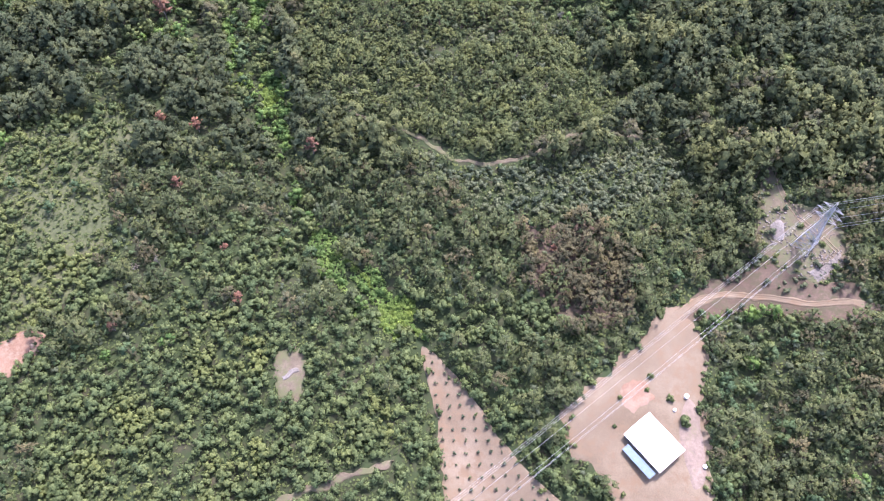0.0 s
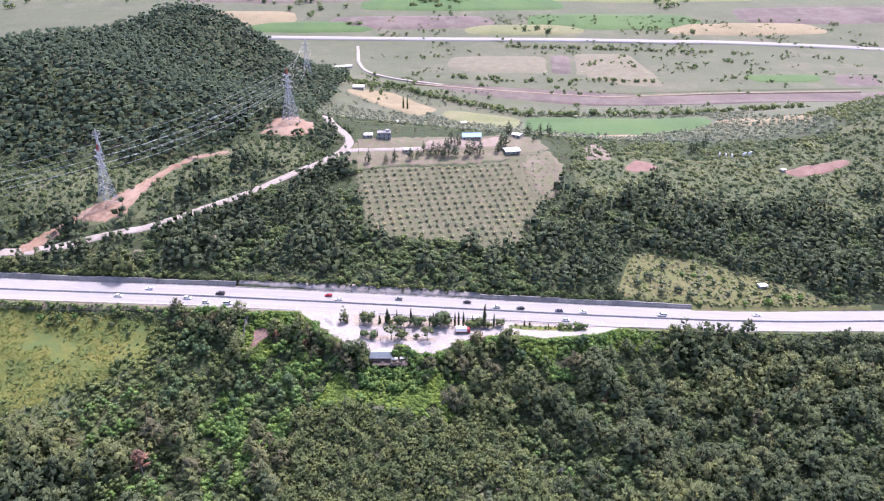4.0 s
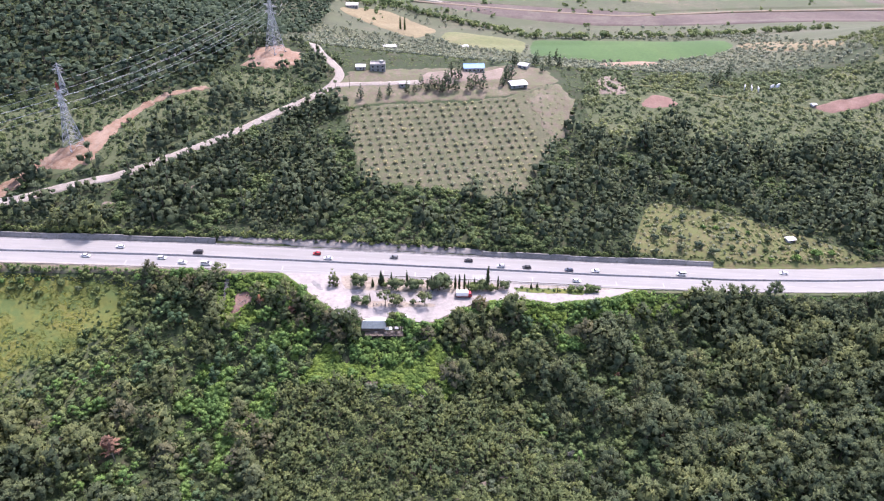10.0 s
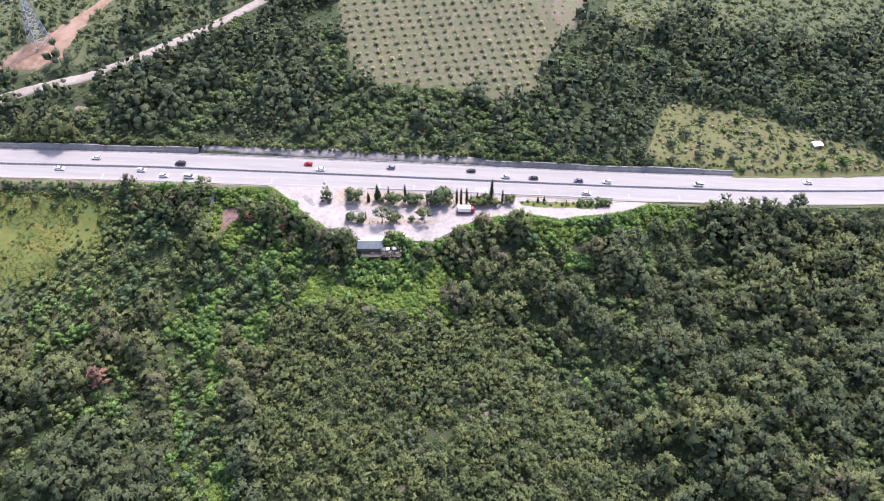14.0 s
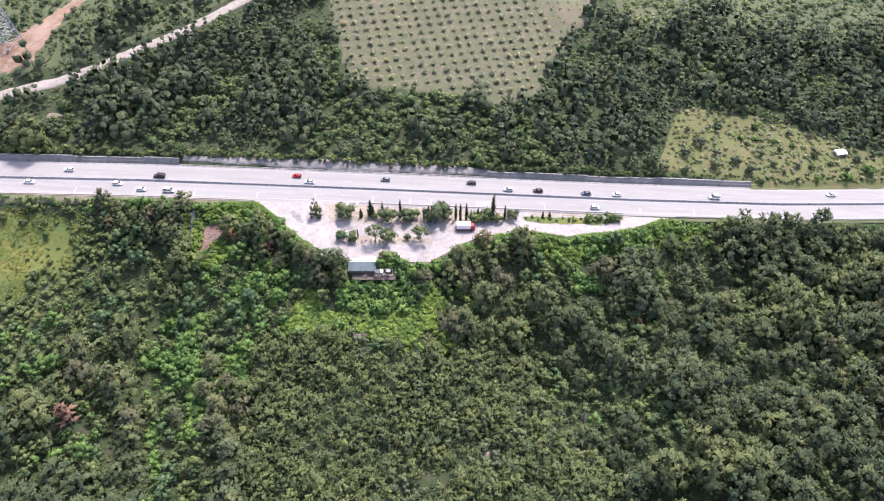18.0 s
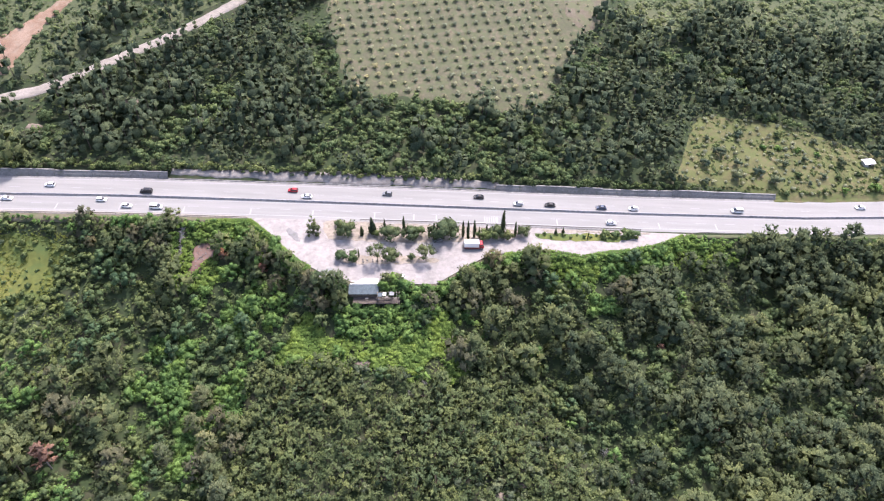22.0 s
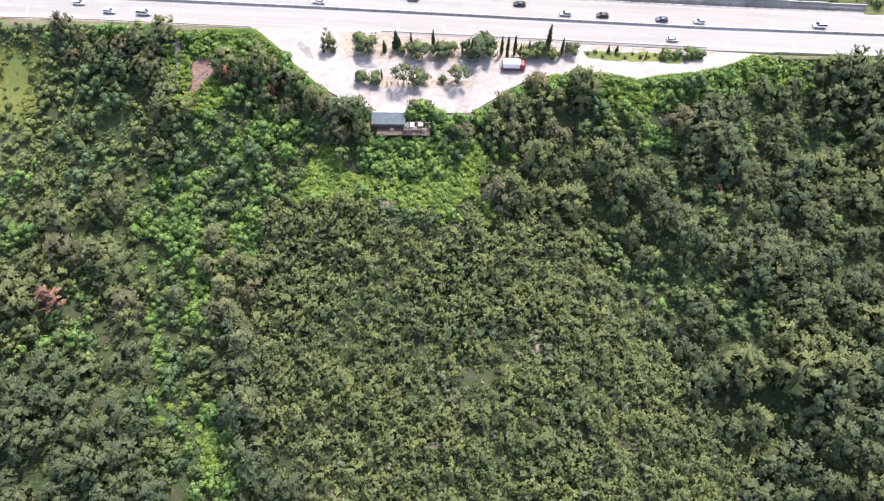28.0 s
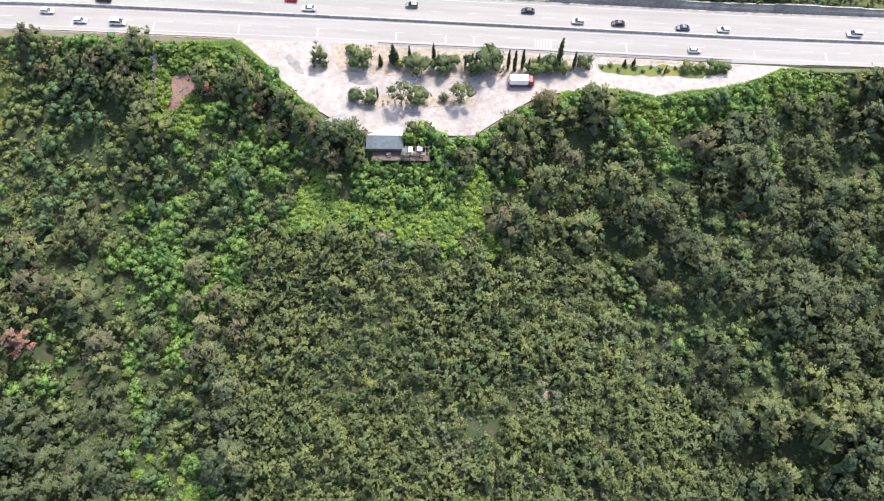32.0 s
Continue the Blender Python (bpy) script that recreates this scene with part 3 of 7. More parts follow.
island("planting_bed", [(34, 1.4), (34, -1.6), (44, -2.0), (67, -1.8), (79, 1.2), (76, 2.4), (60, 2.6), (44, 2.0)], MEADOW, "grassy kerbed strip beside the exit lane")
island("planting_bed", [(36, 4.0), (36, 2.6), (60, 3.4), (78, 3.2), (84, 4.2)], BEDSOIL, "strip of bare sandy soil along the guard rail")

for pts in ([(-44, -9.5), (-36, -8.6), (-33, -11), (-41, -12.4)], [(-62, 1), (-57, -4), (-54, -10), (-58, -9), (-63, -2)], [(4, -9.5), (14, -8), (15, -10.5), (6, -12)]):
    patch("pavement", pts, LOTGREY, "greyer worn patch in the paving", "pavement", 0.05, 1.2, 0.9)

# verge of broken rock above the wall, meadows, soils and fields
ribbon("rock_verge", [(-113, 28.4), (-90, 28.6), (-60, 29.2), (-20, 29.4), (10, 29.4), (22, 28.6)], [2.5, 3, 4.5, 5, 4, 2.5], ROCK, "strip of broken pale rock above the road wall", "rock verge", 0.35, 2.0, 0.8)
ribbon("verge", [(140, 28.8), (160, 30.0), (190, 32.8), (250, 40)], [2.5, 3.0, 3.0, 3.0], DRYTURF, "grassy verge beyond the end of the road wall", "verge", 0.15, 3.0, 0.8)
ribbon("verge", [(-260, -2.5), (-215, -2.2), (-130, 1.0), (-82, 2.6), (-78, 2.4)], [4, 5, 3.6, 3], YARDSOIL, "narrow dusty verge below the guard rail", "verge", 0.12, 3.0, 0.5)
ribbon("verge", [(97, 3.6), (150, 5.6), (180, 8.2), (250, 15)], [1.6, 2, 2.4, 3], SCRUBTURF, "narrow grassy verge below the guard rail", "verge", 0.12, 3.0, 0.4)
MEADOW_W = [(-230, -5), (-147, -5), (-139, -11), (-142, -19), (-151, -33), (-168, -45), (-186, -54), (-214, -64), (-245, -64)]
MEADOW_E = [(119, 77), (154, 75), (175, 67), (221, 46), (226, 38), (150, 30), (99, 37)]
ORCHARD_AREA = [(-62, 146), (-55, 112), (-46, 76), (-8, 76), (24, 69), (48, 78), (70, 127), (85, 150), (87, 180), (76, 198), (45, 176), (6, 163), (-31, 157)]
YARD = [(-66, 187), (-30, 199), (-8, 204), (30, 214), (50, 224), (72, 222), (82, 208), (80, 196), (45, 176), (6, 164), (-33, 157), (-62, 147), (-70, 166)]
S_FIELD = [(-13, -238), (-11, -249), (-6, -269), (-4, -285), (-1, -306), (48, -306), (30, -290), (20, -278), (10, -263), (0, -249), (-8, -240)]
S_YARD = [(82, -226), (93, -232), (95, -247), (90, -258), (90, -272), (88, -306), (60, -306), (53, -291), (41, -281), (39, -268), (53, -255), (66, -243)]
S_SAND = [(133, -162), (136.5, -173), (138, -181), (146, -183), (156, -190), (158, -205), (150, -212), (140, -217), (129, -208), (124, -193), (128.5, -176)]
S_SOIL = [(86, -231), (98, -215), (112, -210), (128, -208), (142, -217), (156, -216), (160, -231), (146, -232), (128, -228), (110, -223), (96, -228)]
DRY_WOOD = [(26, -196), (58, -188), (72, -210), (76, -230), (44, -240), (28, -217)]
W_SHRUB = [(-215, -162), (-187, -154), (-155, -142), (-137, -137), (-124, -148), (-139, -168), (-130, -194), (-137, -223), (-152, -239), (-215, -262)]
RED_1 = [(-220, 70), (-211, 86), (-205, 97), (-192, 103), (-184, 110), (-190, 92), (-193, 77), (-206, 68)]
RED_2 = [(-132, 179), (-126, 208), (-112, 219), (-96, 210), (-97, 188), (-115, 182)]
PIT = [(129, 177), (142, 193), (158, 190), (164, 180), (137, 173)]
RED_E = [(250, 189), (272, 199), (311, 210), (318, 206), (295, 194), (264, 184)]
TRACK_LINE = [(-250, 40), (-232, 44), (-217, 50), (-205, 58), (-186, 66), (-175, 71), (-160, 82), (-153, 88), (-135, 102), (-124, 112), (-112, 125), (-97, 141), (-86, 151), (-77, 162), (-69, 174), (-67, 185), (-75, 198), (-86, 214), (-104, 262)]
RED_LINE = [(-240, 44), (-234, 49), (-227, 61), (-219, 73), (-210, 82), (-202, 88), (-192, 105), (-182, 126), (-170, 143), (-157, 151), (-147, 155)]
patch("hillside_turf", [(90, 152), (90, 182), (124, 198), (202, 200), (300, 240), (330, 200), (300, 134), (178, 149), (110, 136)], SCRUBTURF, "grassy hillside between low scrub", "turf", 0.2, 5, 3)
patch("hillside_turf", [(300, 236), (440, 320), (480, 250), (470, 120), (310, 132)], SCRUBTURF, "grassy hillside between low scrub", "turf", 0.2, 6, 3)
patch("hillside_turf", [(-245, 52), (-206, 68), (-172, 82), (-127, 116), (-90, 152), (-100, 178), (-134, 176), (-170, 146), (-205, 126), (-270, 112)], SCRUBTURF, "grassy slope between low scrub", "turf", 0.2, 4, 3)
patch("meadow", MEADOW_W, MEADOW, "sunny green meadow with scattered low bushes", "meadow")
patch("meadow", [(165 + (a - 165) * 1.06, 53 + (b - 53) * 1.10) for a, b in MEADOW_E], DRYTURF, "yellowing meadow with scattered bushes above the road", "meadow")
patch("orchard_floor", ORCHARD_AREA, ORCHARD, "dry grassy soil of the olive orchard", "orchard soil", 0.35, 3, 3.0)
patch("clearing", [(66, 131), (76, 132), (86, 151), (87, 180), (80, 196), (62, 188), (56, 172), (59, 154)], YARDSOIL, "bare brownish soil at the side of the orchard", "clearing", 0.55, 3, 6.0)
patch("yard", YARD, YARDSOIL, "bare sandy farmyard above the orchard", "yard", 0.33, 3, 4.0)
patch("field", S_FIELD, SAND, "pale pinkish ploughed field planted with saplings", "field")
patch("yard", [(70 + (a - 70) * 1.06, -270 + (b + 270) * 1.03) for a, b in S_YARD], SAND, "bare sandy yard round the white-roofed shed", "yard", 0.25, 2.0, 4.0)
for bx, by, br in ((-30, -55.2, 4.5), (17, -99, 4.0), (6, -107, 3.2), (24, -95.5, 3.0), (-14, -128, 3.0), (-24, -57, 3.0)):
    patch("clearing", [(bx - br, by), (bx - br * 0.3, by + br * 0.5), (bx + br, by + br * 0.2), (bx + br * 0.4, by - br * 0.5)], PINKSOIL, "small dry opening between young pines", "clearing", 0.3, 1.2, 1.5)
qx2 = np.linspace(-88, 95, 130)
ribbon("verge", list(zip(qx2.tolist(), (lot_edge(qx2) - 0.9).tolist())), [1.2, 1.6, 1.2], YARDSOIL, "dusty rim of the rest area above the bank", "verge", 0.16, 1.5, 0.5)
patch("yard", [(84, -258), (89, -263), (88, -292), (81, -296), (79, -272)], PINKSOIL, "darker trodden soil beside the shed", "yard", 0.42, 2, 1.5)
patch("yard", [(58, -258), (70, -253), (75, -262), (63, -270)], REDSOIL, "reddish soil patch in the yard", "yard", 0.42, 2, 2.5)
patch("clearing", [(141 + (a - 141) * 1.14, -192 + (b + 192) * 1.08) for a, b in S_SAND], YARDSOIL, "bare sandy clearing under the power pylon", "clearing", 0.25, 2, 2.5)
patch("clearing", [(120 + (a - 120) * 1.05, -220 + (b + 220) * 1.25) for a, b in S_SOIL], SOIL, "brown trodden soil on both sides of the track", "clearing", 0.22, 2, 3.0)
patch("clearing", DRY_WOOD, SOIL, "bare brown soil under thin pines", "clearing", 0.2, 3, 7.0)
patch("clearing", [(137, -212), (148, -208), (156, -200), (150, -212), (141, -216.5)], PALE, "pale rubble at the rim of the clearing", "gravel", 0.4, 1.5, 3.0)
patch("clearing", [(127.5, -189), (133, -188), (136, -193), (133, -198.5), (128, -197)], PALE, "heap of pale gravel in the clearing", "gravel", 0.6, 2)
patch("rough_pasture", [(-214, -58), (-176, -38), (-148, -26), (-132, -40), (-150, -72), (-218, -88)], SCRUBTURF, "rough pasture between shrubs below the meadow", "pasture", 0.2, 4, 3)
ribbon("shoulder", [(-260, 0.2), (-215, 0.4), (-130, 2.9), (-82, 3.8), (-78, 3.9)], [1.4, 1.6, 1.4, 1.2], TRACK, "strip of pale gravel under the guard rail", "shoulder", 0.2, 3.0, 0.3)
patch("meadow", W_SHRUB, SCRUBTURF, "rough green pasture grown over with shrubs", "meadow")
patch("clearing", RED_1, REDSOIL, "bare reddish soil round a pylon", "clearing", 0.35, 2, 4)
patch("clearing", RED_2, REDSOIL, "bare reddish soil mound round a pylon", "clearing", 0.35, 2, 5)
patch("pit", PIT, DARKRED, "red earth pit in the scrub", "pit", 0.4)
patch("clearing", RED_E, DARKRED, "bare red earth on the scrubby hillside", "clearing", 0.4)
patch("clearing", [(-176, -250), (-164, -245), (-153, -236), (-146, -240), (-148, -249), (-155, -256), (-165, -258), (-176, -255)], REDSOIL, "bare red soil beside the shrubs", "clearing", 0.35, 1.5, 1.6, 1)
patch("clearing", [(-64, -245), (-53, -244), (-49, -255), (-53, -267), (-61, -264)], YARDSOIL, "dry grassy opening among shrubs", "clearing", 0.35, 1.5, 3.0)
ribbon("rock_bed", [(-59, -256), (-56, -253.5), (-53.5, -253)], [1.0, 1.8, 1.2], PALE, "streak of pale bare stone in the dry grass", "bare stone", 0.6, 1.0, 0.8)
patch("clearing", [(-98, -7), (-93, -4.8), (-88.4, -6.2), (-87.8, -10.2), (-91.4, -13.2), (-94, -17.2), (-100, -18.6), (-98.2, -12.5)], DARKRED, "eroded pinkish bare bank below the road", "bank", 0.45, 0.9, 1.5)
ribbon("rock_chute", [(-101.4, -0.5), (-102.3, -3), (-101.4, -6), (-102.6, -9), (-102.2, -11), (-104.2, -14.5)], [0.5, 1.3, 0.7, 1.2, 0.4], ROCK, "chute of pale tumbled stones down the bank", "rock chute", 0.5, 1.0, 0.9)
ribbon("dirt_track", TRACK_LINE, [7, 5, 4.5, 4.5, 5, 6, 5], TRACK, "pale dusty farm track climbing through pines", "dirt track")
ribbon("dirt_track", [(-70, 170), (-54, 174), (-32, 178), (-14, 182)], [4, 4, 5], TRACK, "pale dusty track into the farmyard", "dirt track", 0.5)
patch("farmyard", [(-18, 178), (-2, 180), (17, 187), (43, 196), (46, 219), (30, 205), (6, 204), (-15, 196)], PINKSOIL, "bare trodden soil between the farm buildings", "yard", 0.55, 3, 1.5)
ribbon("dirt_track", RED_LINE, [8, 6, 10, 9, 5, 3.5, 3], REDSOIL, "reddish bulldozed track to the pylon", "dirt track", 0.4, 2.0, 2.0)
ribbon("dirt_track", [(86, -230), (95, -223), (108, -217.5), (123, -220.5), (136, -225), (153, -224), (170, -228)], [3.6, 3.0, 2.8, 2.8, 3], SAND, "pale sandy track leaving the yard", "dirt track", 0.36, 2.0, 0.8)
for off in (-0.9, 0.9):
    ribbon("wheel_rut", [(88, -228 + off), (96, -221.5 + off), (109, -217.5 + off), (123, -220.5 + off), (136, -225 + off), (153, -224 + off)], [0.5, 0.7, 0.5], SAND, "pale wheel rut of the sandy track", "wheel rut", 0.44, 1.5, 0.3)
    ribbon("wheel_rut", [(135, -166 + off), (135.5 + off, -176), (140 + off, -188), (149 + off, -198), (155 + off, -207)], [0.4, 0.6, 0.4], SAND, "pale wheel rut across the clearing", "wheel rut", 0.36, 1.5, 0.3)
ribbon("footpath", [(-44, -140), (-38, -144), (-25, -150), (-13, -154), (1, -165), (15, -167), (31, -163), (48, -153), (62, -149), (75, -148), (90, -147)], [1.2, 1.8, 1.4, 1.6, 1.2], YARDSOIL, "narrow earthen footpath along the young pines", "footpath", 0.25, 1.5, 1.2)
ribbon("footpath", [(-75, -306), (-52, -296), (-41, -292), (-30, -288), (-18, -284)], [1.6, 2.4, 1.8], YARDSOIL, "narrow sandy footpath through shrubs", "footpath", 0.3, 1.5, 1.6)
ribbon("footpath", [(122, 198), (140, 205), (165, 199), (202, 194), (230, 190), (252, 189)], [2.5, 2.5, 2.2], DRYTURF, "thin path across the scrubby hillside", "footpath", 0.35)
# valley beyond the hill
patch("field", [(-133, 600), (-102, 632), (-67, 626), (0, 536), (-27, 483), (-96, 570)], STRAWFIELD, "straw-yellow field in the valley", "field", 1.0, 12, 3)
patch("field", [(0, 544), (91, 490), (76, 386), (42, 431), (-6, 487)], LIMEFIELD, "yellow-green field in the valley", "field", 1.0, 12, 3)
patch("field", [(92, 494), (190, 484), (289, 460), (284, 400), (240, 360), (164, 347), (78, 384)], GREENFIELD, "fresh green crop field in the valley", "field", 1.2, 12, 2)
patch("field", [(120, 300), (136, 334), (178, 360), (196, 332), (160, 300)], REDSOIL, "strip of bare red soil below the green field", "field", 1.0, 10, 3)
patch("field", [(283, 420), (311, 416), (341, 326), (325, 298), (299, 330), (277, 396)], STRAWFIELD, "tan stubble field on the slope", "field", 1.2, 8, 2)
patch("clearing", [(107, 214), (120, 222), (132, 196), (128, 186), (102, 184)], PINKSOIL, "pale bare ground beside the farmyard", "clearing", 0.5, 4, 3)
patch("field", [(-40, 690), (-6, 650), (78, 600), (175, 568), (305, 562), (442, 575), (560, 580), (640, 640), (360, 622), (215, 602), (90, 632)], PLOUGHED, "dark reddish ploughed field along the valley", "field", 1.0, 14, 3)
patch("field", [(-60, 705), (80, 650), (215, 620), (360, 640), (620, 660), (700, 760), (300, 720), (60, 760)], FARSCRUB, "dry pasture on the far side of the valley", "field", 1.0, 16, 4)
patch("field", [(9, 869), (170, 877), (156, 732), (54, 750), (0, 784)], YARDSOIL, "bare greyish field far down the valley", "field", 1.2, 16, 3)
patch("field", [(175, 884), (207, 885), (188, 732), (158, 732)], PLOUGHED, "narrow dark ploughed field far down the valley", "field", 1.4, 16, 2)
patch("field", [(214, 898), (307, 899), (312, 742), (316, 640), (243, 650), (191, 721)], YARDSOIL, "dry tan field far down the valley", "field", 1.2, 16, 3)
patch("field", [(427, 744), (564, 746), (542, 689), (424, 687)], GREENFIELD, "green strip of crop far down the valley", "field", 1.6, 16, 2)
patch("field", [(574, 756), (640, 740), (610, 660), (530, 660)], PLOUGHED, "pale purple-brown field far down the valley", "field", 1.4, 16, 3)
ribbon("road", [(-500, 985), (-2, 976), (270, 977), (486, 974), (640, 954), (760, 930)], [16, 16, 16], ASPHALT, "pale distant highway across the far valley", "road", 2.0, 16, 0.5)
ribbon("dirt_track", [(-145, 930), (-141, 902), (-132, 818), (-113, 742), (-72, 704), (-1, 671)], [5, 5, 5], TRACK, "pale track curving through the far valley", "dirt track", 1.6, 10, 0.8)
ribbon("dirt_track", [(-40, 676), (82, 638), (215, 606), (360, 628), (560, 642)], [6, 5, 5], SAND, "pale valley track beyond the fields", "dirt track", 1.3, 12, 1)


# ---- plants ----
rng = np.random.default_rng(7)


def unit(v):
    return v / np.maximum(np.linalg.norm(v, axis=-1, keepdims=True), 1e-9)


def sprays(at, out, length, width, spread):
    """Bent leafy sprays: one quad each, set at the given places, facing roughly outwards."""
    n = len(at)
    nrm = unit(out + rng.normal(0, spread, (n, 3)) + (0, 0, 0.25))
    tan = unit(np.cross(nrm, rng.normal(0, 1, (n, 3))))
    bit = np.cross(nrm, tan)
    l = (length * rng.uniform(0.7, 1.3, n))[:, None] / 2
    w = (width * rng.uniform(0.7, 1.3, n))[:, None] / 2
    droop = nrm * (l * 0.35)
    quad = np.stack([at - tan * l - droop, at - bit * w, at + tan * l - droop, at + bit * w], 1)
    return quad.reshape(-1, 3), np.arange(4 * n).reshape(n, 4)


CUBE = np.array([(a, b, c) for a in (-1, 1) for b in (-1, 1) for c in (-1, 1)], float) / math.sqrt(3)
CUBE_FACES = np.array([(0, 1, 3, 2), (4, 6, 7, 5), (0, 4, 5, 1), (2, 3, 7, 6), (0, 2, 6, 4), (1, 5, 7, 3)])


def shoots(at, out, length, width):
    """Needle shoots: narrow pointed quads that reach outwards, lit from above."""
    n = len(at)
    tan = unit(out + rng.normal(0, 0.35, (n, 3)) + (0, 0, 0.1))
    up = unit(rng.normal(0, 0.45, (n, 3)) + (0, 0, 1))
    bit = unit(np.cross(tan, up))
    l = (length * rng.uniform(0.7, 1.3, n))[:, None] / 2
    w = (width * rng.uniform(0.7, 1.3, n))[:, None] / 2
    mid = at + tan * l * 0.25 + np.cross(bit, tan) * l * 0.18
    quad = np.stack([at - tan * l, mid - bit * w, at + tan * l, mid + bit * w], 1)
    return quad.reshape(-1, 3), np.arange(4 * n).reshape(n, 4)


def facing(v, f, n):
    """Turns every leaf to the outside of its crown; the crown is shaded as one soft body."""
    q = v[f]
    g = np.cross(q[:, 2] - q[:, 0], q[:, 3] - q[:, 1])
    back = (g * n[f].sum(1)).sum(1) < 0
    f = f.copy()
    f[back] = f[back][:, ::-1]
    g[back] *= -1
    own = np.zeros_like(n)
    for k in range(4):
        np.add.at(own, f[:, k], unit(g))
    return v, f, unit(unit(own) * OWN_SHADE + n * (1 - OWN_SHADE))


OWN_SHADE = 0.2


def lobed(lobes, per, length, width, spread, core=0.66, needles=False, lift=0.15):
    """A crown of lobes (x, y, z, radius, flatness): a small heart in each, covered with sprays or needle shoots."""
    vs, fs, ns, n = [], [], [], 0
    mid = np.array(lobes)[:, :3].mean(0) - (0, 0, 0.4)
    for x, y, z, r, flat in lobes:
        c = np.array((x, y, z))
        v = CUBE * rng.uniform(0.7, 1.3, (8, 1)) * r * core * (1, 1, flat) + c
        vs.append(v)
        fs.append(CUBE_FACES + n)
        n += 8
        out = unit(rng.normal(0, 1, (per, 3)) * (1, 1, 0.7) + (0, 0, 0.4))
        at = c + out * (r * rng.uniform(0.5 if needles else 0.7, 1.08, (per, 1))) * (1, 1, flat)
        v, f = shoots(at, out, length, width) if needles else sprays(at, out, length, width, spread)
        vs.append(v)
        fs.append(f + n)
        n += len(v)
        both = np.concatenate(vs[-2:])
        ns.append(unit(unit((both - c) / (1, 1, flat)) + 0.55 * unit(both - mid) + (0, 0, lift)))
    return facing(np.concatenate(vs), np.concatenate(fs), np.concatenate(ns))


def stem(h, r0, r1, lean=0.0, z0=-0.6):
    a = np.arange(5) * 2 * math.pi / 5
    ring = np.c_[np.cos(a), np.sin(a)]
    v = np.r_[np.c_[ring * r0, np.full(5, z0)], np.c_[ring * r1 + (lean, 0), np.full(5, h)]]
    i = np.arange(5)
    return v, np.stack([i, (i + 1) % 5, 5 + (i + 1) % 5, 5 + i], 1)


def limbs(v, f, ends, z0, r):
    """Adds a limb from the stem to each end."""
    vs, fs, n = [v], [f], len(v)
    for x, y, z in ends:
        s = np.array([(r, 0, 0), (-r / 2, r, 0), (-r / 2, -r, 0)])
        root = np.array((0, 0, min(z0 + 0.5 * z, z - 0.6)))
        vs.append(np.r_[s + root, s * 0.4 + (x, y, z)])
        i = np.arange(3)
        fs.append(np.stack([i, (i + 1) % 3, 3 + (i + 1) % 3, 3 + i], 1) + n)
        n += 6
    return np.concatenate(vs), np.concatenate(fs)


def pine_parts(h, r, arms=9, per=10, leafl=1.5, leafw=0.75, heart=0.5):
    """A pine: limbs that reach out like a star, each feathered with needle shoots, round a dark heart."""
    vs, fs, ns, n = [], [], [], 0
    for z, k in ((0.50, 1.0), (0.68, 0.78)):
        v = CUBE * rng.uniform(0.75, 1.25, (8, 1)) * (r * heart * k, r * heart * k, h * 0.16) + (0, 0, h * z)
        vs.append(v)
        fs.append(CUBE_FACES + n)
        ns.append(unit(v - (0, 0, h * 0.5)))
        n += 8
    ends = []
    for k in range(arms + 1):
        t = k / arms
        a = k * 2.4 + rng.uniform(-0.4, 0.4)
        reach = r * (1 - 0.72 * t ** 1.4) * rng.uniform(0.75, 1.15)
        z0 = h * (0.40 + 0.54 * t + rng.uniform(-0.03, 0.03))
        way = np.array((math.cos(a), math.sin(a), rng.uniform(0.05, 0.3)))
        side = np.array((-math.sin(a), math.cos(a), 0.0))
        s = rng.uniform(0.25, 1.0, per) ** 0.8
        lat = rng.normal(0, 0.17, per) * r * (0.5 + 0.6 * s) * (1.15 - t * 0.4)
        at = np.array((0, 0, z0)) + way * (reach * s)[:, None] + side * lat[:, None] + np.c_[np.zeros(per), np.zeros(per), rng.normal(0.12, 0.22, per) - 0.10 * np.abs(lat)]
        out = way + side * (lat / r * 1.6)[:, None]
        v, f = shoots(at, out, leafl, leafw)
        vs.append(v)
        fs.append(f + n)
        n += len(v)
        root = np.array((0, 0, z0))
        along = np.clip((v - root) @ way / (way @ way), 0, 0.75 * reach)
        ns.append(unit(0.55 * unit(v - root - along[:, None] * way + (0, 0, 0.25)) + 0.6 * unit(v - (0, 0, h * 0.35)) + (0, 0, 0.1)))
        ends.append(tuple(way * reach * 0.8 + np.array((0, 0, z0))))
    out = unit(rng.normal(0, 1, (6, 3)) * (1, 1, 0.4) + (0, 0, 0.8))
    v, f = shoots(np.array((0, 0, h * 0.94)) + out * 0.08 * h, out, leafl * 0.8, leafw * 0.8)
    vs.append(v)
    fs.append(f + n)
    ns.append(unit(v - (0, 0, h * 0.85)))
    trunk = limbs(*stem(h * 0.92, 0.022 * h, 0.006 * h), ends[:6], 0.0, 0.07)
    return trunk, facing(np.concatenate(vs), np.concatenate(fs), np.concatenate(ns))


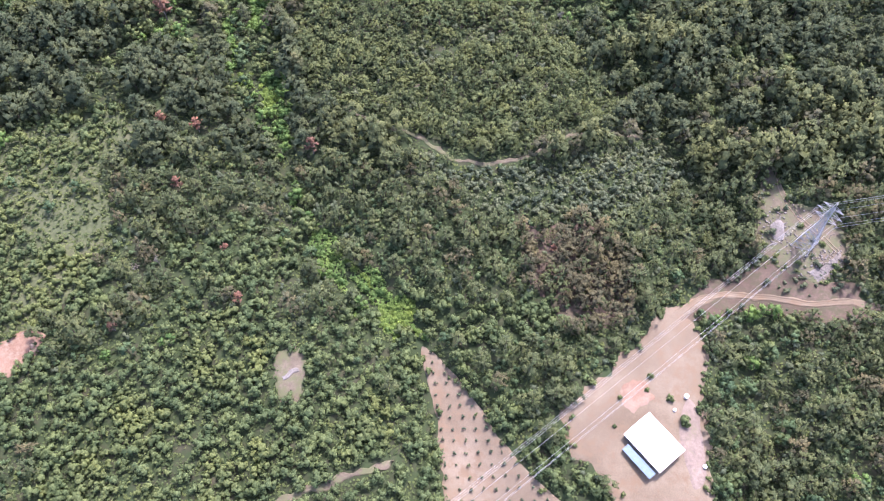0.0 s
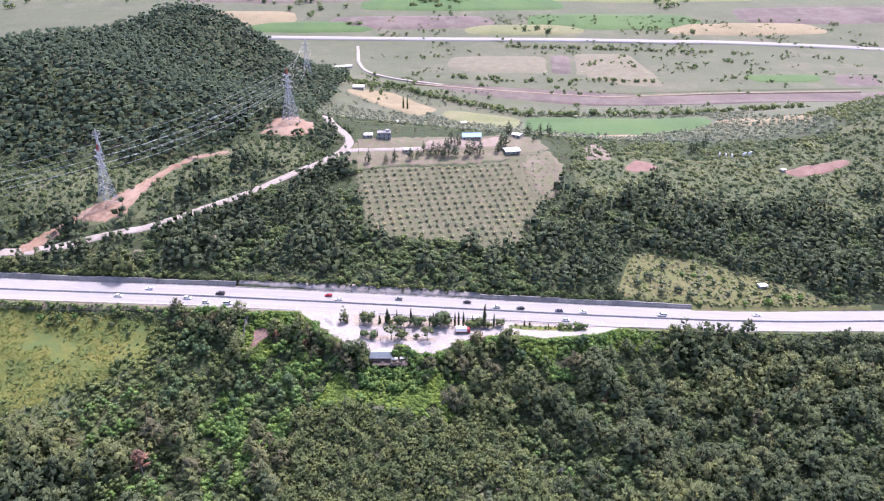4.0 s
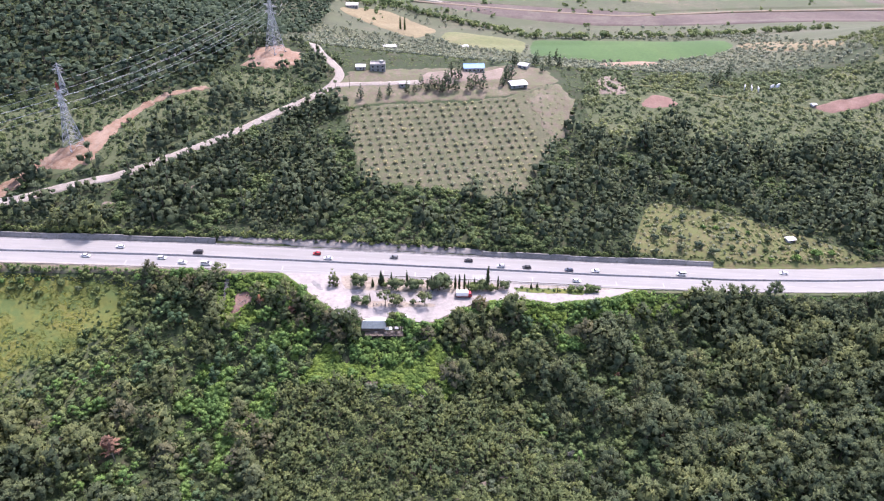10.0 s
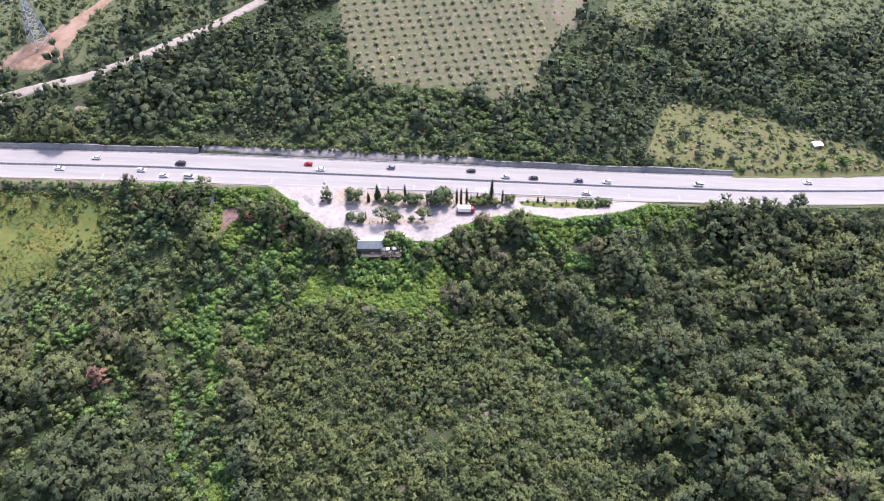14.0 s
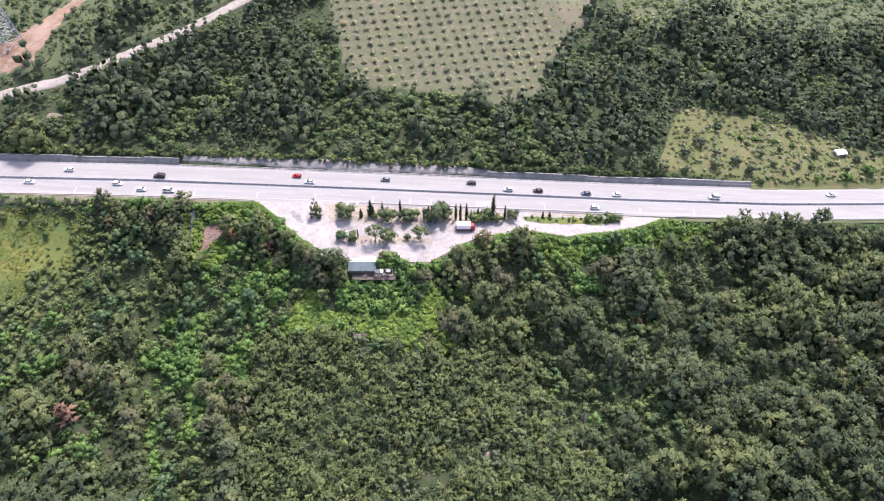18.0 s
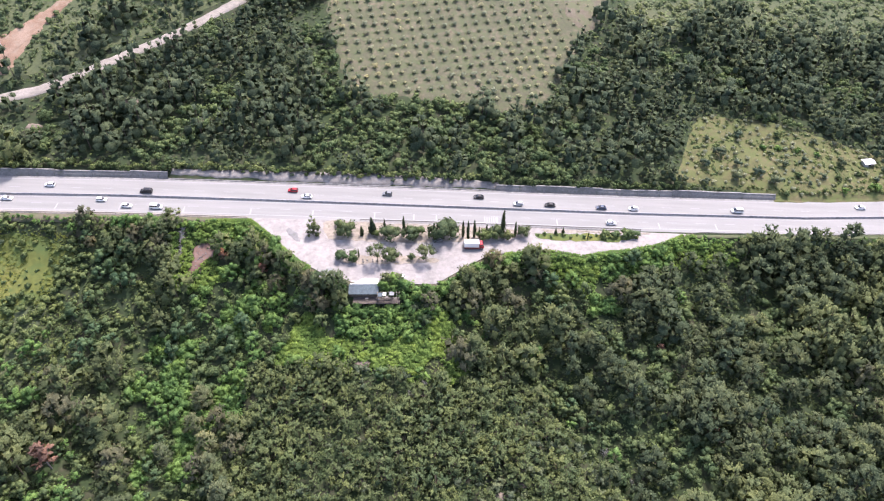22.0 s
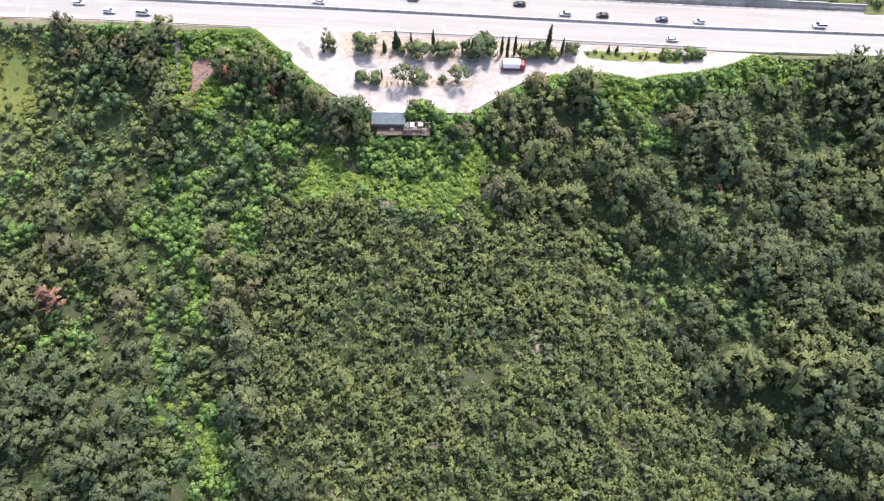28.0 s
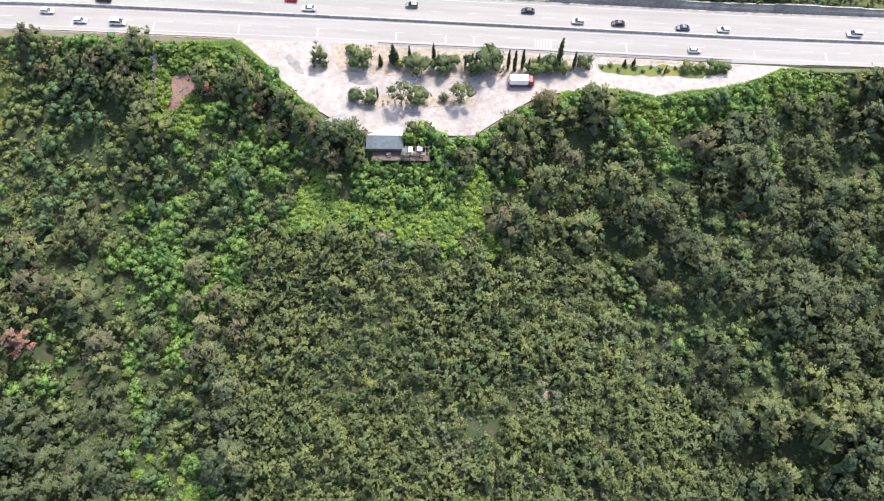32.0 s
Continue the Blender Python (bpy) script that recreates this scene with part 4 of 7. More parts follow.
def plume_pine(h, r, tiers=(5, 5, 4, 3, 1), per=8, leafl=0.85, leafw=0.42, low=0.30, hearts=3, soft=0.3, core=0.62):
    """A pine of tiered limbs, each ending in a fluffy tuft of needles, with open gaps between the tiers."""
    tufts = []
    for k, count in enumerate(tiers):
        t = k / (len(tiers) - 1)
        reach = r * (1 - 0.86 * t ** 1.3)
        a0 = rng.uniform(0, 6.28)
        for j in range(count):
            a = a0 + 2 * math.pi * j / count + rng.uniform(-0.35, 0.35)
            d = reach * rng.uniform(0.6, 1.02) if count > 1 else 0.0
            tufts.append((math.cos(a) * d, math.sin(a) * d, h * (low + (0.93 - low) * t + rng.uniform(-0.04, 0.04)) + 0.10 * d, r * (0.47 - 0.15 * t) * rng.uniform(0.75, 1.25), a, per))
    for k in range(hearts):
        t = (k + 0.4) / hearts
        tufts.append((0, 0, h * (low + 0.5 * t), r * (0.46 - 0.2 * t), rng.uniform(0, 6.28), 3))
    vs, fs, ns, n = [], [], [], 0
    for x, y, z, rc, a, count in tufts:
        c = np.array((x, y, z))
        body = CUBE * rng.uniform(0.7, 1.25, (8, 1)) * rc * core * (1, 1, 0.72) + c
        out = unit(rng.normal(0, 1, (count, 3)) * (1, 1, 0.6) + (0.5 * math.cos(a), 0.5 * math.sin(a), 0.75))
        v, f = shoots(c + out * (rc * rng.uniform(0.5, 1.0, (count, 1))) * (1, 1, 0.8), out, leafl, leafw)
        vs += [body, v]
        fs += [CUBE_FACES + n, f + n + 8]
        n += 8 + len(v)
        both = np.concatenate(vs[-2:])
        ns.append(unit(0.34 * unit((both - c) / (1, 1, 0.8)) + 0.9 * unit(both - (0, 0, h * 0.35)) + (0, 0, soft)))
    trunk = limbs(*stem(h * 0.92, 0.020 * h, 0.006 * h), [q[:3] for q in tufts[:7]], 0.0, 0.07)
    return trunk, facing(np.concatenate(vs), np.concatenate(fs), np.concatenate(ns))


def broad_parts(h, r, lobes=7, per=11, leafl=0.7, leafw=0.5):
    """A broadleaf tree: a lumpy crown of leafy lobes over a short stem."""
    ls = [(rng.uniform(-0.2, 0.2) * r, rng.uniform(-0.2, 0.2) * r, h * 0.80, r * 0.46, 0.85)]
    for k in range(lobes - 1):
        a = k * 2.4 + rng.uniform(-0.5, 0.5)
        t = (k + 0.5) / (lobes - 1)
        d = r * (0.66 - 0.26 * t) * rng.uniform(0.8, 1.15)
        ls.append((math.cos(a) * d, math.sin(a) * d, h * (0.36 + 0.36 * t + rng.uniform(-0.05, 0.05)), r * rng.uniform(0.34, 0.50), 0.85))
    crown = lobed(ls, per, leafl, leafw, 0.4, 0.7, False, 0.15)
    trunk = limbs(*stem(h * 0.7, 0.028 * h, 0.010 * h), [l[:3] for l in ls[1:5]], 0.0, 0.06)
    return trunk, crown


def umbrella_pine(h, r, lobes=7, per=9, leafl=1.6, leafw=1.0, lift=0.25):
    """An umbrella pine: a flat clumpy crown held high on a bare forked stem."""
    ls = [(0, 0, h * 0.90, r * 0.40, 0.6)]
    for k in range(lobes - 1):
        a = k * 2.4 + rng.uniform(-0.5, 0.5)
        t = (k + 0.5) / (lobes - 1)
        d = r * (0.74 - 0.3 * t) * rng.uniform(0.8, 1.15)
        ls.append((math.cos(a) * d, math.sin(a) * d, h * (0.66 + 0.20 * t + rng.uniform(-0.05, 0.05)), r * rng.uniform(0.30, 0.44), 0.6))
    crown = lobed(ls, per, leafl, leafw, 0.3, 0.6, True, lift)
    trunk = limbs(*stem(h * 0.85, 0.022 * h, 0.008 * h), [l[:3] for l in ls[1:6]], 0.0, 0.07)
    return trunk, crown


def bush_parts(h, r, lobes=5, per=12, leafl=0.85, leafw=0.62, lift=0.15):
    ls = [(0, 0, h * 0.66, r * 0.6, 0.85)]
    for k in range(lobes - 1):
        a = k * 2.4 + rng.uniform(-0.6, 0.6)
        d = r * rng.uniform(0.4, 0.62)
        ls.append((math.cos(a) * d, math.sin(a) * d, h * rng.uniform(0.36, 0.7), r * rng.uniform(0.38, 0.52), 0.85))
    crown = lobed(ls, per, leafl, leafw, 0.38, 0.72, False, lift)
    trunk = limbs(*stem(h * 0.5, 0.035 * h, 0.015 * h), [l[:3] for l in ls[1:4]], 0.0, 0.05)
    return trunk, crown


def olive_parts(h, r):
    ls = [(0, 0, h * 0.68, r * 0.55, 0.8)]
    for k in range(4):
        a = k * 1.57 + rng.uniform(-0.5, 0.5)
        ls.append((math.cos(a) * r * 0.5, math.sin(a) * r * 0.5, h * rng.uniform(0.5, 0.72), r * 0.45, 0.8))
    crown = lobed(ls, 11, 0.6, 0.38, 0.7, 0.8, False, 2.6)
    trunk = limbs(*stem(h * 0.55, 0.09, 0.05), [l[:3] for l in ls[1:]], 0.0, 0.04)
    return trunk, crown


def cypress_parts(h, r, cone=False):
    z = np.linspace(0.06, 0.98, 12)
    ls = [(rng.uniform(-0.25, 0.25) * r * (1 - t), rng.uniform(-0.25, 0.25) * r * (1 - t), h * t, max(0.16, 1.05 * r * (1 - t) ** 0.85 * min(1.0, 0.5 + 2.5 * t)), 0.8) for t in z] if cone else [(rng.uniform(-0.1, 0.1) * r, rng.uniform(-0.1, 0.1) * r, h * t, max(0.16, r * (1.15 * math.sin(math.pi * (0.12 + 0.8 * t)) ** 0.7 * (1.08 - 0.62 * t))), 1.4) for t in z]
    crown = lobed(ls, 22, 0.55, 0.26, 0.35, 0.85)
    return stem(h * 0.5, 0.14, 0.06), crown


def snag_parts(h, r):
    ls = [(rng.uniform(-r, r) * 0.6, rng.uniform(-r, r) * 0.6, h * rng.uniform(0.5, 0.95), r * 0.3, 0.8) for _ in range(8)]
    crown = lobed(ls, 9, 0.9, 0.16, 0.9, 0.2)
    trunk = limbs(*stem(h, 0.16, 0.04), [l[:3] for l in ls], 0.0, 0.06)
    return trunk, crown


def plant_meshes(kind, parts, bark, leaves):
    (tv, tf), (cv, cf, cn) = parts
    return mesh_of("trunk", tv, tf, [bark]), mesh_of("crown", cv, cf, [leaves], smooth=True, normals=cn)


def plant(name, meshes, x, y, scale, turn, label, category, group="", sink=0.0):
    ob = thing(name, pose(x, y, gz(x, y) - sink, 0, 0, turn) @ Matrix.Scale(scale, 4), label, category, group)
    for part_name, me in zip(("trunk", "crown"), meshes):
        new(part_name, me).parent = ob
    return ob


def merged(name, variants, x, y, scale, tall, mats, label, category):
    """One mesh of many plants: every variant is laid out at its share of the places."""
    vs, fs, ms, ns, n = [], [], [], [], 0
    pick = rng.integers(0, len(variants), len(x))
    turn = rng.uniform(0, 2 * math.pi, len(x))
    z = ground_z(x, y)
    for k, ((tv, tf), (cv, cf, cn)) in enumerate(variants):
        tv, tf = tv[:10], tf[:5]
        s = np.where(pick == k)[0]
        if not len(s):
            continue
        v = np.r_[tv, cv]
        vn = np.r_[unit(tv * (1, 1, 0)), cn]
        f = np.r_[tf, cf + len(tv)]
        m = np.r_[np.zeros(len(tf), int), np.ones(len(cf), int)]
        c, sn = np.cos(turn[s])[:, None], np.sin(turn[s])[:, None]
        w = scale[s][:, None]
        px = x[s][:, None] + w * (v[:, 0] * c - v[:, 1] * sn)
        py = y[s][:, None] + w * (v[:, 0] * sn + v[:, 1] * c)
        pz = z[s][:, None] + w * tall[s][:, None] * v[:, 2]
        vs.append(np.stack([px, py, pz], -1).reshape(-1, 3))
        ns.append(np.stack([vn[:, 0] * c - vn[:, 1] * sn, vn[:, 0] * sn + vn[:, 1] * c, np.tile(vn[:, 2], (len(s), 1))], -1).reshape(-1, 3))
        fs.append((f[None] + n + len(v) * np.arange(len(s))[:, None, None]).reshape(-1, 4))
        ms.append(np.tile(m, len(s)))
        n += len(v) * len(s)
    ob = new(name, mesh_of(name, np.concatenate(vs), np.concatenate(fs), mats, np.concatenate(ms), True, np.concatenate(ns)))
    return tagged(ob, label, category, kind="stuff")


# where each kind of growth stands
STAND = [(-68, -52), (-37, -54), (-10, -58), (18, -50), (40, -72), (56, -97), (80, -136), (63, -147), (34, -160), (1, -163), (-37, -142), (-68, -124)]
GREY_BELT = [(-20, -158), (1, -169), (34, -167), (92, -150), (104, -168), (64, -192), (10, -188)]
GREEN_BANK = [(-78, -8), (-62, -22), (-48, -31), (-36, -37), (-12, -37), (8, -33), (20, -44), (-10, -57), (-68, -54), (-72, -74), (-104, -62), (-92, -18)]
GREEN_BANK_E = [(27, -13), (52, -14), (75, -9), (96, 1), (106, -8), (92, -22), (60, -30), (32, -32)]
SW_SHRUB = [(-112, -236), (-73, -229), (-50, -240), (-22, -258), (-10, -300), (-14, -330), (-125, -330), (-145, -262)]
SCRUB_NE = [(86, 150), (86, 182), (124, 200), (202, 200), (330, 260), (480, 330), (480, 110), (284, 130), (178, 147), (98, 134)]
SCRUB_NW = [(-260, 46), (-232, 52), (-206, 66), (-172, 80), (-127, 114), (-90, 150), (-75, 166), (-96, 184), (-134, 178), (-170, 148), (-205, 130), (-290, 120)]
GREEN_N = [(-90, 28), (-60, 38), (-48, 74), (-8, 76), (22, 69), (42, 62), (56, 34), (40, 29), (-60, 28)]
BARE = [MEADOW_E, ORCHARD_AREA, YARD, S_FIELD, S_YARD, S_SAND, S_SOIL, RED_1, RED_2, PIT, RED_E, MEADOW_W, [(-62, -247), (-53.5, -246), (-51, -256), (-54, -264), (-60, -262)], [(-174, -250), (-164, -246), (-153, -238), (-148, -241), (-149, -248), (-156, -254), (-166, -256)], [(-97, -8), (-93, -6.2), (-89.2, -7.2), (-89, -9.8), (-92, -12.4), (-94.8, -16.2), (-98.6, -17), (-97, -12.5)], [(-102.8, 0), (-101.2, 0), (-101.4, -11), (-102.9, -11)]]
PATHS = [(TRACK_LINE, 4.2), (RED_LINE, 3.4), ([(-44, -140), (-38, -144), (-25, -150), (-13, -154), (1, -165), (15, -167), (31, -163), (48, -153), (62, -149), (90, -147)], 1.9), ([(-75, -306), (-52, -296), (-41, -292), (-30, -288), (-18, -284)], 1.8)]
RUSTY = [(-127.5, -90, 1.7), (-119, -148, 1.0), (-104, -151, 1.1), (-108, -178, 0.9), (-56, -160, 1.2), (78, -44, 0.55), (156, -43, 0.7), (-78, -226, 0.8), (-122, -238, 0.8), (-150, -83, 0.6), (90, -76, 0.6), (-86, -205, 0.6), (40, -205, 0.6), (-85, -12, 0.8), (-69, -18.5, 0.8)]
SNAGS = [(52, -83, 1.1), (-12, -68, 0.9), (-8, -64, 0.8), (-118, -215, 1.1), (-110, -212, 1.0), (14, -122, 0.7), (19, -117, 0.7), (60, -92, 0.7), (30, -112, 0.7), (-30, -128, 0.6), (-2, -110, 0.5), (42, -128, 0.6)]
CARPETS = [[(-102, 1.5), (-76, 2.0), (-66, -6), (-61, -14), (-68, -14), (-74, -6), (-83, -2), (-101, -5)], [(-107, -4), (-88, -4), (-85, -18), (-92, -27), (-106, -24)], [(38, -8), (57, -10), (59, -16), (51, -24), (39, -18)],
           [(80, -3.5), (96, 1), (116, 2), (114, -5), (97, -7), (83, -8)], [(-64, -32), (-48, -33), (-36, -38), (-30, -52), (-42, -57), (-60, -53)], [(-30, -40), (-12, -39), (6, -36), (9, -55), (-8, -61), (-28, -58)], [(-42, -209), (-30, -210), (-22, -219), (-10, -231), (-12, -238), (-24, -236), (-38, -223)], [(-94, -116), (-81, -121), (-71, -139), (-84, -136)]]
MIXED_W = [(-150, -4), (-107, 0), (-107, -22), (-96, -30), (-84, -60), (-64, -120), (-72, -140), (-120, -140), (-215, -110), (-215, -64), (-172, -42), (-140, -28)]
DIRT_N = [(-138, 66.5, 5.5), (-108, 57.5, 4.0), (-175, 49.5, 5.0), (-152, 58, 3.5)]
NONE, PINES, YOUNG, BUSHES, FRESH, GREY, SCRUBS, GROVE, FARPINE, LEAFY, CARPET = range(11)


def noise_at(x, y, scale=0.09):
    return np.array([noise.noise((a * scale, b * scale, 4.4)) for a, b in zip(np.ravel(x), np.ravel(y))])


def growth(x, y):
    """The kind of growth at each place."""
    k = np.full(x.shape, PINES)
    yn = y - road_bend(x)
    wav = 6 * np.sin(x * 0.06) + 5 * np.sin(y * 0.09 + 1)
    k[inside(x, y, STAND)] = YOUNG
    k[inside(x, y, GREY_BELT)] = GREY
    m = inside(x, y, SW_SHRUB)
    k[m] = np.where(noise_at(x[m], y[m], 0.06) > 0.1, SCRUBS, BUSHES)
    k[inside(x, y, [(-20, -232), (-4, -236), (16, -256), (34, -278), (52, -296), (56, -310), (-14, -310), (-22, -250)])] = BUSHES
    m = inside(x, y, W_SHRUB)
    k[m] = np.where(noise_at(x[m], y[m], 0.11) > 0.22, BUSHES, SCRUBS)
    g = (np.abs(x - gully_w(y)) < lerp(y, [(-240, 8), (-200, 8), (-190, 2), (-145, 2), (-128, 8), (-90, 11)]) + 0.7 * wav) & (y > -240) & (y < -40)
    k[g] = np.where(noise_at(x[g], y[g]) > np.where(y[g] > -140, -0.02, 0.22), FRESH, LEAFY)
    k[(np.abs(x - gully_e(y)) < 4 + 0.4 * wav) & (y > -120) & (y < -45)] = BUSHES
    k[inside(x, y, GREEN_BANK)] = FRESH
    m = inside(x, y, GREEN_BANK_E)
    k[m] = np.where((noise_at(x[m], y[m], 0.08) > 0.12) & (y[m] < lot_edge(x[m]) - 5), PINES, FRESH)
    m = inside(x, y, GREEN_N)
    k[m] = np.where(noise_at(x[m], y[m], 0.07) > 0.1, PINES, BUSHES)
    k[inside(x, y, [(-70, 118), (-58, 76), (-46, 74), (-57, 116), (-62, 140)])] = BUSHES
    m = (k == FRESH) & inside(x, y, GREEN_BANK)
    k[m] = np.where((noise_at(x[m], y[m], 0.07) > 0.2) & (y[m] < lot_edge(x[m]) - 9), BUSHES, FRESH)
    m = (k == FRESH) | (k == BUSHES)
    m &= (y < -8) & (y > -250) & (x < 130) & ~g
    k[m] = np.where(noise_at(x[m] + 40, y[m], 0.075) > 0.04, LEAFY, k[m])
    m = inside(x, y, MIXED_W) & ~g
    p = noise_at(x[m] - 70, y[m], 0.06) + np.where((y[m] > -70) & (x[m] < -104), 0.3, np.where(y[m] < -66, -0.14, 0.0))
    k[m] = np.where(p > 0.2, LEAFY, np.where(p > 0.1, BUSHES, PINES))
    m = (x < -126 + 6 * np.sin(y * 0.2)) & (y > -30 + 0.55 * (x + 134)) & (y < -14)
    k[m] = np.where(noise_at(x[m], y[m], 0.06) > 0.22, LEAFY, SCRUBS)
    m = (k == PINES) & (y > 25) & (noise_at(x, y + 90, 0.05) > 0.3)
    k[m] = BUSHES
    m = (k == PINES) & (y < -205) & (x > 85)
    p = noise_at(x[m] + 30, y[m], 0.06)
    k[m] = np.where(p > 0.22, LEAFY, PINES)
    m = (k == PINES) & (y < -190) & (x < 40)
    k[m] = np.where(noise_at(x[m], y[m], 0.04) > 0.1, BUSHES, PINES)
    k[inside(x, y, SCRUB_NW)] = SCRUBS
    k[inside(x, y, SCRUB_NE)] = SCRUBS
    k[(yn > 120) & (x < -130)] = FARPINE
    m = inside(x, y, SCRUB_NW)
    lift = np.interp(x[m], [q[0] for q in TRACK_LINE[:16]], [q[1] for q in TRACK_LINE[:16]])
    k[m] = np.where(noise_at(x[m], y[m], 0.07) > (y[m] - lift - 20) * 0.022, PINES, SCRUBS)
    m = inside(x, y, SCRUB_NE) & (x < 330)
    k[m] = np.where(noise_at(x[m], y[m], 0.045) > (y[m] - 148) * 0.022 + 0.05, PINES, SCRUBS)
    m = inside(x, y, [(58, 96), (76, 100), (100, 150), (98, 186), (88, 186), (86, 150), (72, 120)])
    k[m] = np.where(noise_at(x[m], y[m], 0.09) > -0.1, BUSHES, k[m])
    k[(yn > 225) & (x > -130 + 8 * np.sin(y * 0.05))] = GROVE
    k[(yn > 150) & (x > 330)] = SCRUBS
    m = (k == PINES) & (yn > 165) & (x > -66) & ~inside(x, y, SCRUB_NE)
    k[m] = np.where(x[m] > 95, SCRUBS, GROVE)
    m = (k == PINES) & (x < -108) & (y < -22) & (y > -72)
    k[m] = np.where(noise_at(x[m], y[m], 0.06) > 0.3, PINES, np.where(noise_at(x[m], y[m], 0.11) > 0.05, BUSHES, SCRUBS))
    m = k == YOUNG
    k[m] = np.where(noise_at(x[m], y[m], 0.12) > 0.44, GREY, YOUNG)
    m = (k == PINES) & (x > 40) & (y > -150) & (y < -14)
    k[m] = np.where(noise_at(x[m] + 60, y[m], 0.07) > 0.34, BUSHES, PINES)
    for poly in BARE:
        k[inside(x, y, poly)] = NONE
    m = inside(x, y, MEADOW_W) & near_line(x, y, MEADOW_W + MEADOW_W[:1], 7) & (y < -8)
    k[m] = np.where(noise_at(x[m], y[m], 0.13) > 0.08, SCRUBS, NONE)
    m = near_line(x, y, MEADOW_W[3:8], 11) & (k != NONE) & ~inside(x, y, MEADOW_W)
    k[m] = SCRUBS
    for poly, reach in ((S_YARD, 0.8), (YARD, 2.5)):
        k[near_line(x, y, poly + poly[:1], reach)] = NONE
    for line, reach in PATHS:
        k[near_line(x, y, line, reach)] = NONE
    k[(k == PINES) & near_line(x, y, TRACK_LINE, 8)] = SCRUBS
    k[(y > lot_edge(x) - 1.2) & (yn < 31.6)] = NONE
    d = y - lot_edge(x)
    k[(k == PINES) & (d > -16) & (d < 0) & (x < -138)] = SCRUBS
    k[(k == PINES) & (d > -10) & (d < 0) & (((x > 56) & (x < 113)) | ((x > -92) & (x < -70)))] = FRESH
    k[(k == PINES) & (d > -5) & (d < 0) & (x > -100) & (x < 112)] = FRESH
    for poly in CARPETS:
        m = inside(x + 3 * np.sin(y * 0.45) + 2 * np.sin(x * 0.9 + y), y + 3 * np.sin(x * 0.5) + 1.5 * np.sin(y * 1.1 - x), poly) & (k != NONE)
        p = noise_at(x[m], y[m], 0.1)
        k[m] = np.where((p > 0.15) & (y[m] < -24), LEAFY, np.where((y[m] < -150) & (p > -0.25), FRESH, CARPET))
    for a, b, r in DIRT_N:
        k[np.hypot(x - a, (y - b) * 1.5) < r] = NONE
    k[inside(x, y, [(-37, -27.5), (-24, -27.5), (-24, -32), (-16, -32), (-16, -36.2), (-36, -36.2)])] = NONE
    m = inside(x, y, [(-40, -36.2), (-12, -36.2), (-12, -46), (-40, -46)]) | inside(x, y, [(-24, -27.5), (-12, -27.5), (-12, -36.2), (-16, -36.2), (-16, -32), (-24, -32)])
    k[m] = FRESH
    for a, b, r in ((-43, 195, 8), (-55, 193, 6), (-23, 176, 6), (61, 220, 7), (50, 190, 9), (189, 51, 5), (260, 194, 6), (22, 209, 11), (-50, 398, 9), (22, 436, 6)):
        k[np.hypot(x - a, y - b) < r] = NONE
    for a, b, s in RUSTY:
        k[np.hypot(x - a, y - b) < 1.2 + 1.7 * s] = NONE
    for a, b, s in SNAGS:
        k[np.hypot(x - a, y - b) < 2.2] = NONE
    return k


def scatter(kind, step, x0, x1, y0, y1, jitter=0.5):
    xs, ys = np.meshgrid(np.arange(x0, x1, step), np.arange(y0, y1, step * 0.87))
    xs = xs + (np.arange(xs.shape[0]) % 2)[:, None] * step / 2
    xs = (xs + rng.uniform(-jitter, jitter, xs.shape) * step).ravel()
    ys = (ys + rng.uniform(-jitter, jitter, ys.shape) * step).ravel()
    keep = (growth(xs, ys) == kind) & (np.abs(xs) < 205 + 0.56 * np.maximum(0, ys + 100)) & (ys > -325)
    return xs[keep], ys[keep]


def sizes(x, y, lo, hi):
    """Plant sizes that differ from one to the next and in drifts across the slope."""
    u = np.clip(0.5 + 0.5 * noise_at(x, y, 0.035) + rng.normal(0, 0.26, len(x)), 0, 1)
    return (lo + (hi - lo) * u) * np.where(y < -165, 0.68, 1.0)


def grow(name, group_name, kind_places, variants, mats, size, tall, near, cap, labels, category, stuff_name, stuff_label):
    """The nearest plants are things of their own; the rest are one mass."""
    x, y = kind_places
    s = sizes(x, y, *size)
    t = rng.uniform(*tall, len(x))
    pick = np.where(inside(x, y, near))[0][:cap]
    meshes = [plant_meshes(name, v, *mats) for v in variants]
    for n, i in enumerate(pick):
        ob = plant(name, meshes[n % len(meshes)], float(x[i]), float(y[i]), float(s[i]), float(rng.uniform(0, 360)), labels[0 if s[i] < sum(size) / 2 else 1], category, group_name)
    rest = np.ones(len(x), bool)
    rest[pick] = False
    if rest.any():
        merged(stuff_name, variants, x[rest], y[rest], s[rest], t[rest], mats, stuff_label, category)


for a, b, r in DIRT_N:
    patch("clearing", [(a - r, b - 1), (a - r * 0.2, b + r * 0.6), (a + r, b + 1), (a + r * 0.3, b - r * 0.6)], PINKSOIL, "brown bare soil between the roadside pines", "clearing", 0.3, 1.5, 1.6)


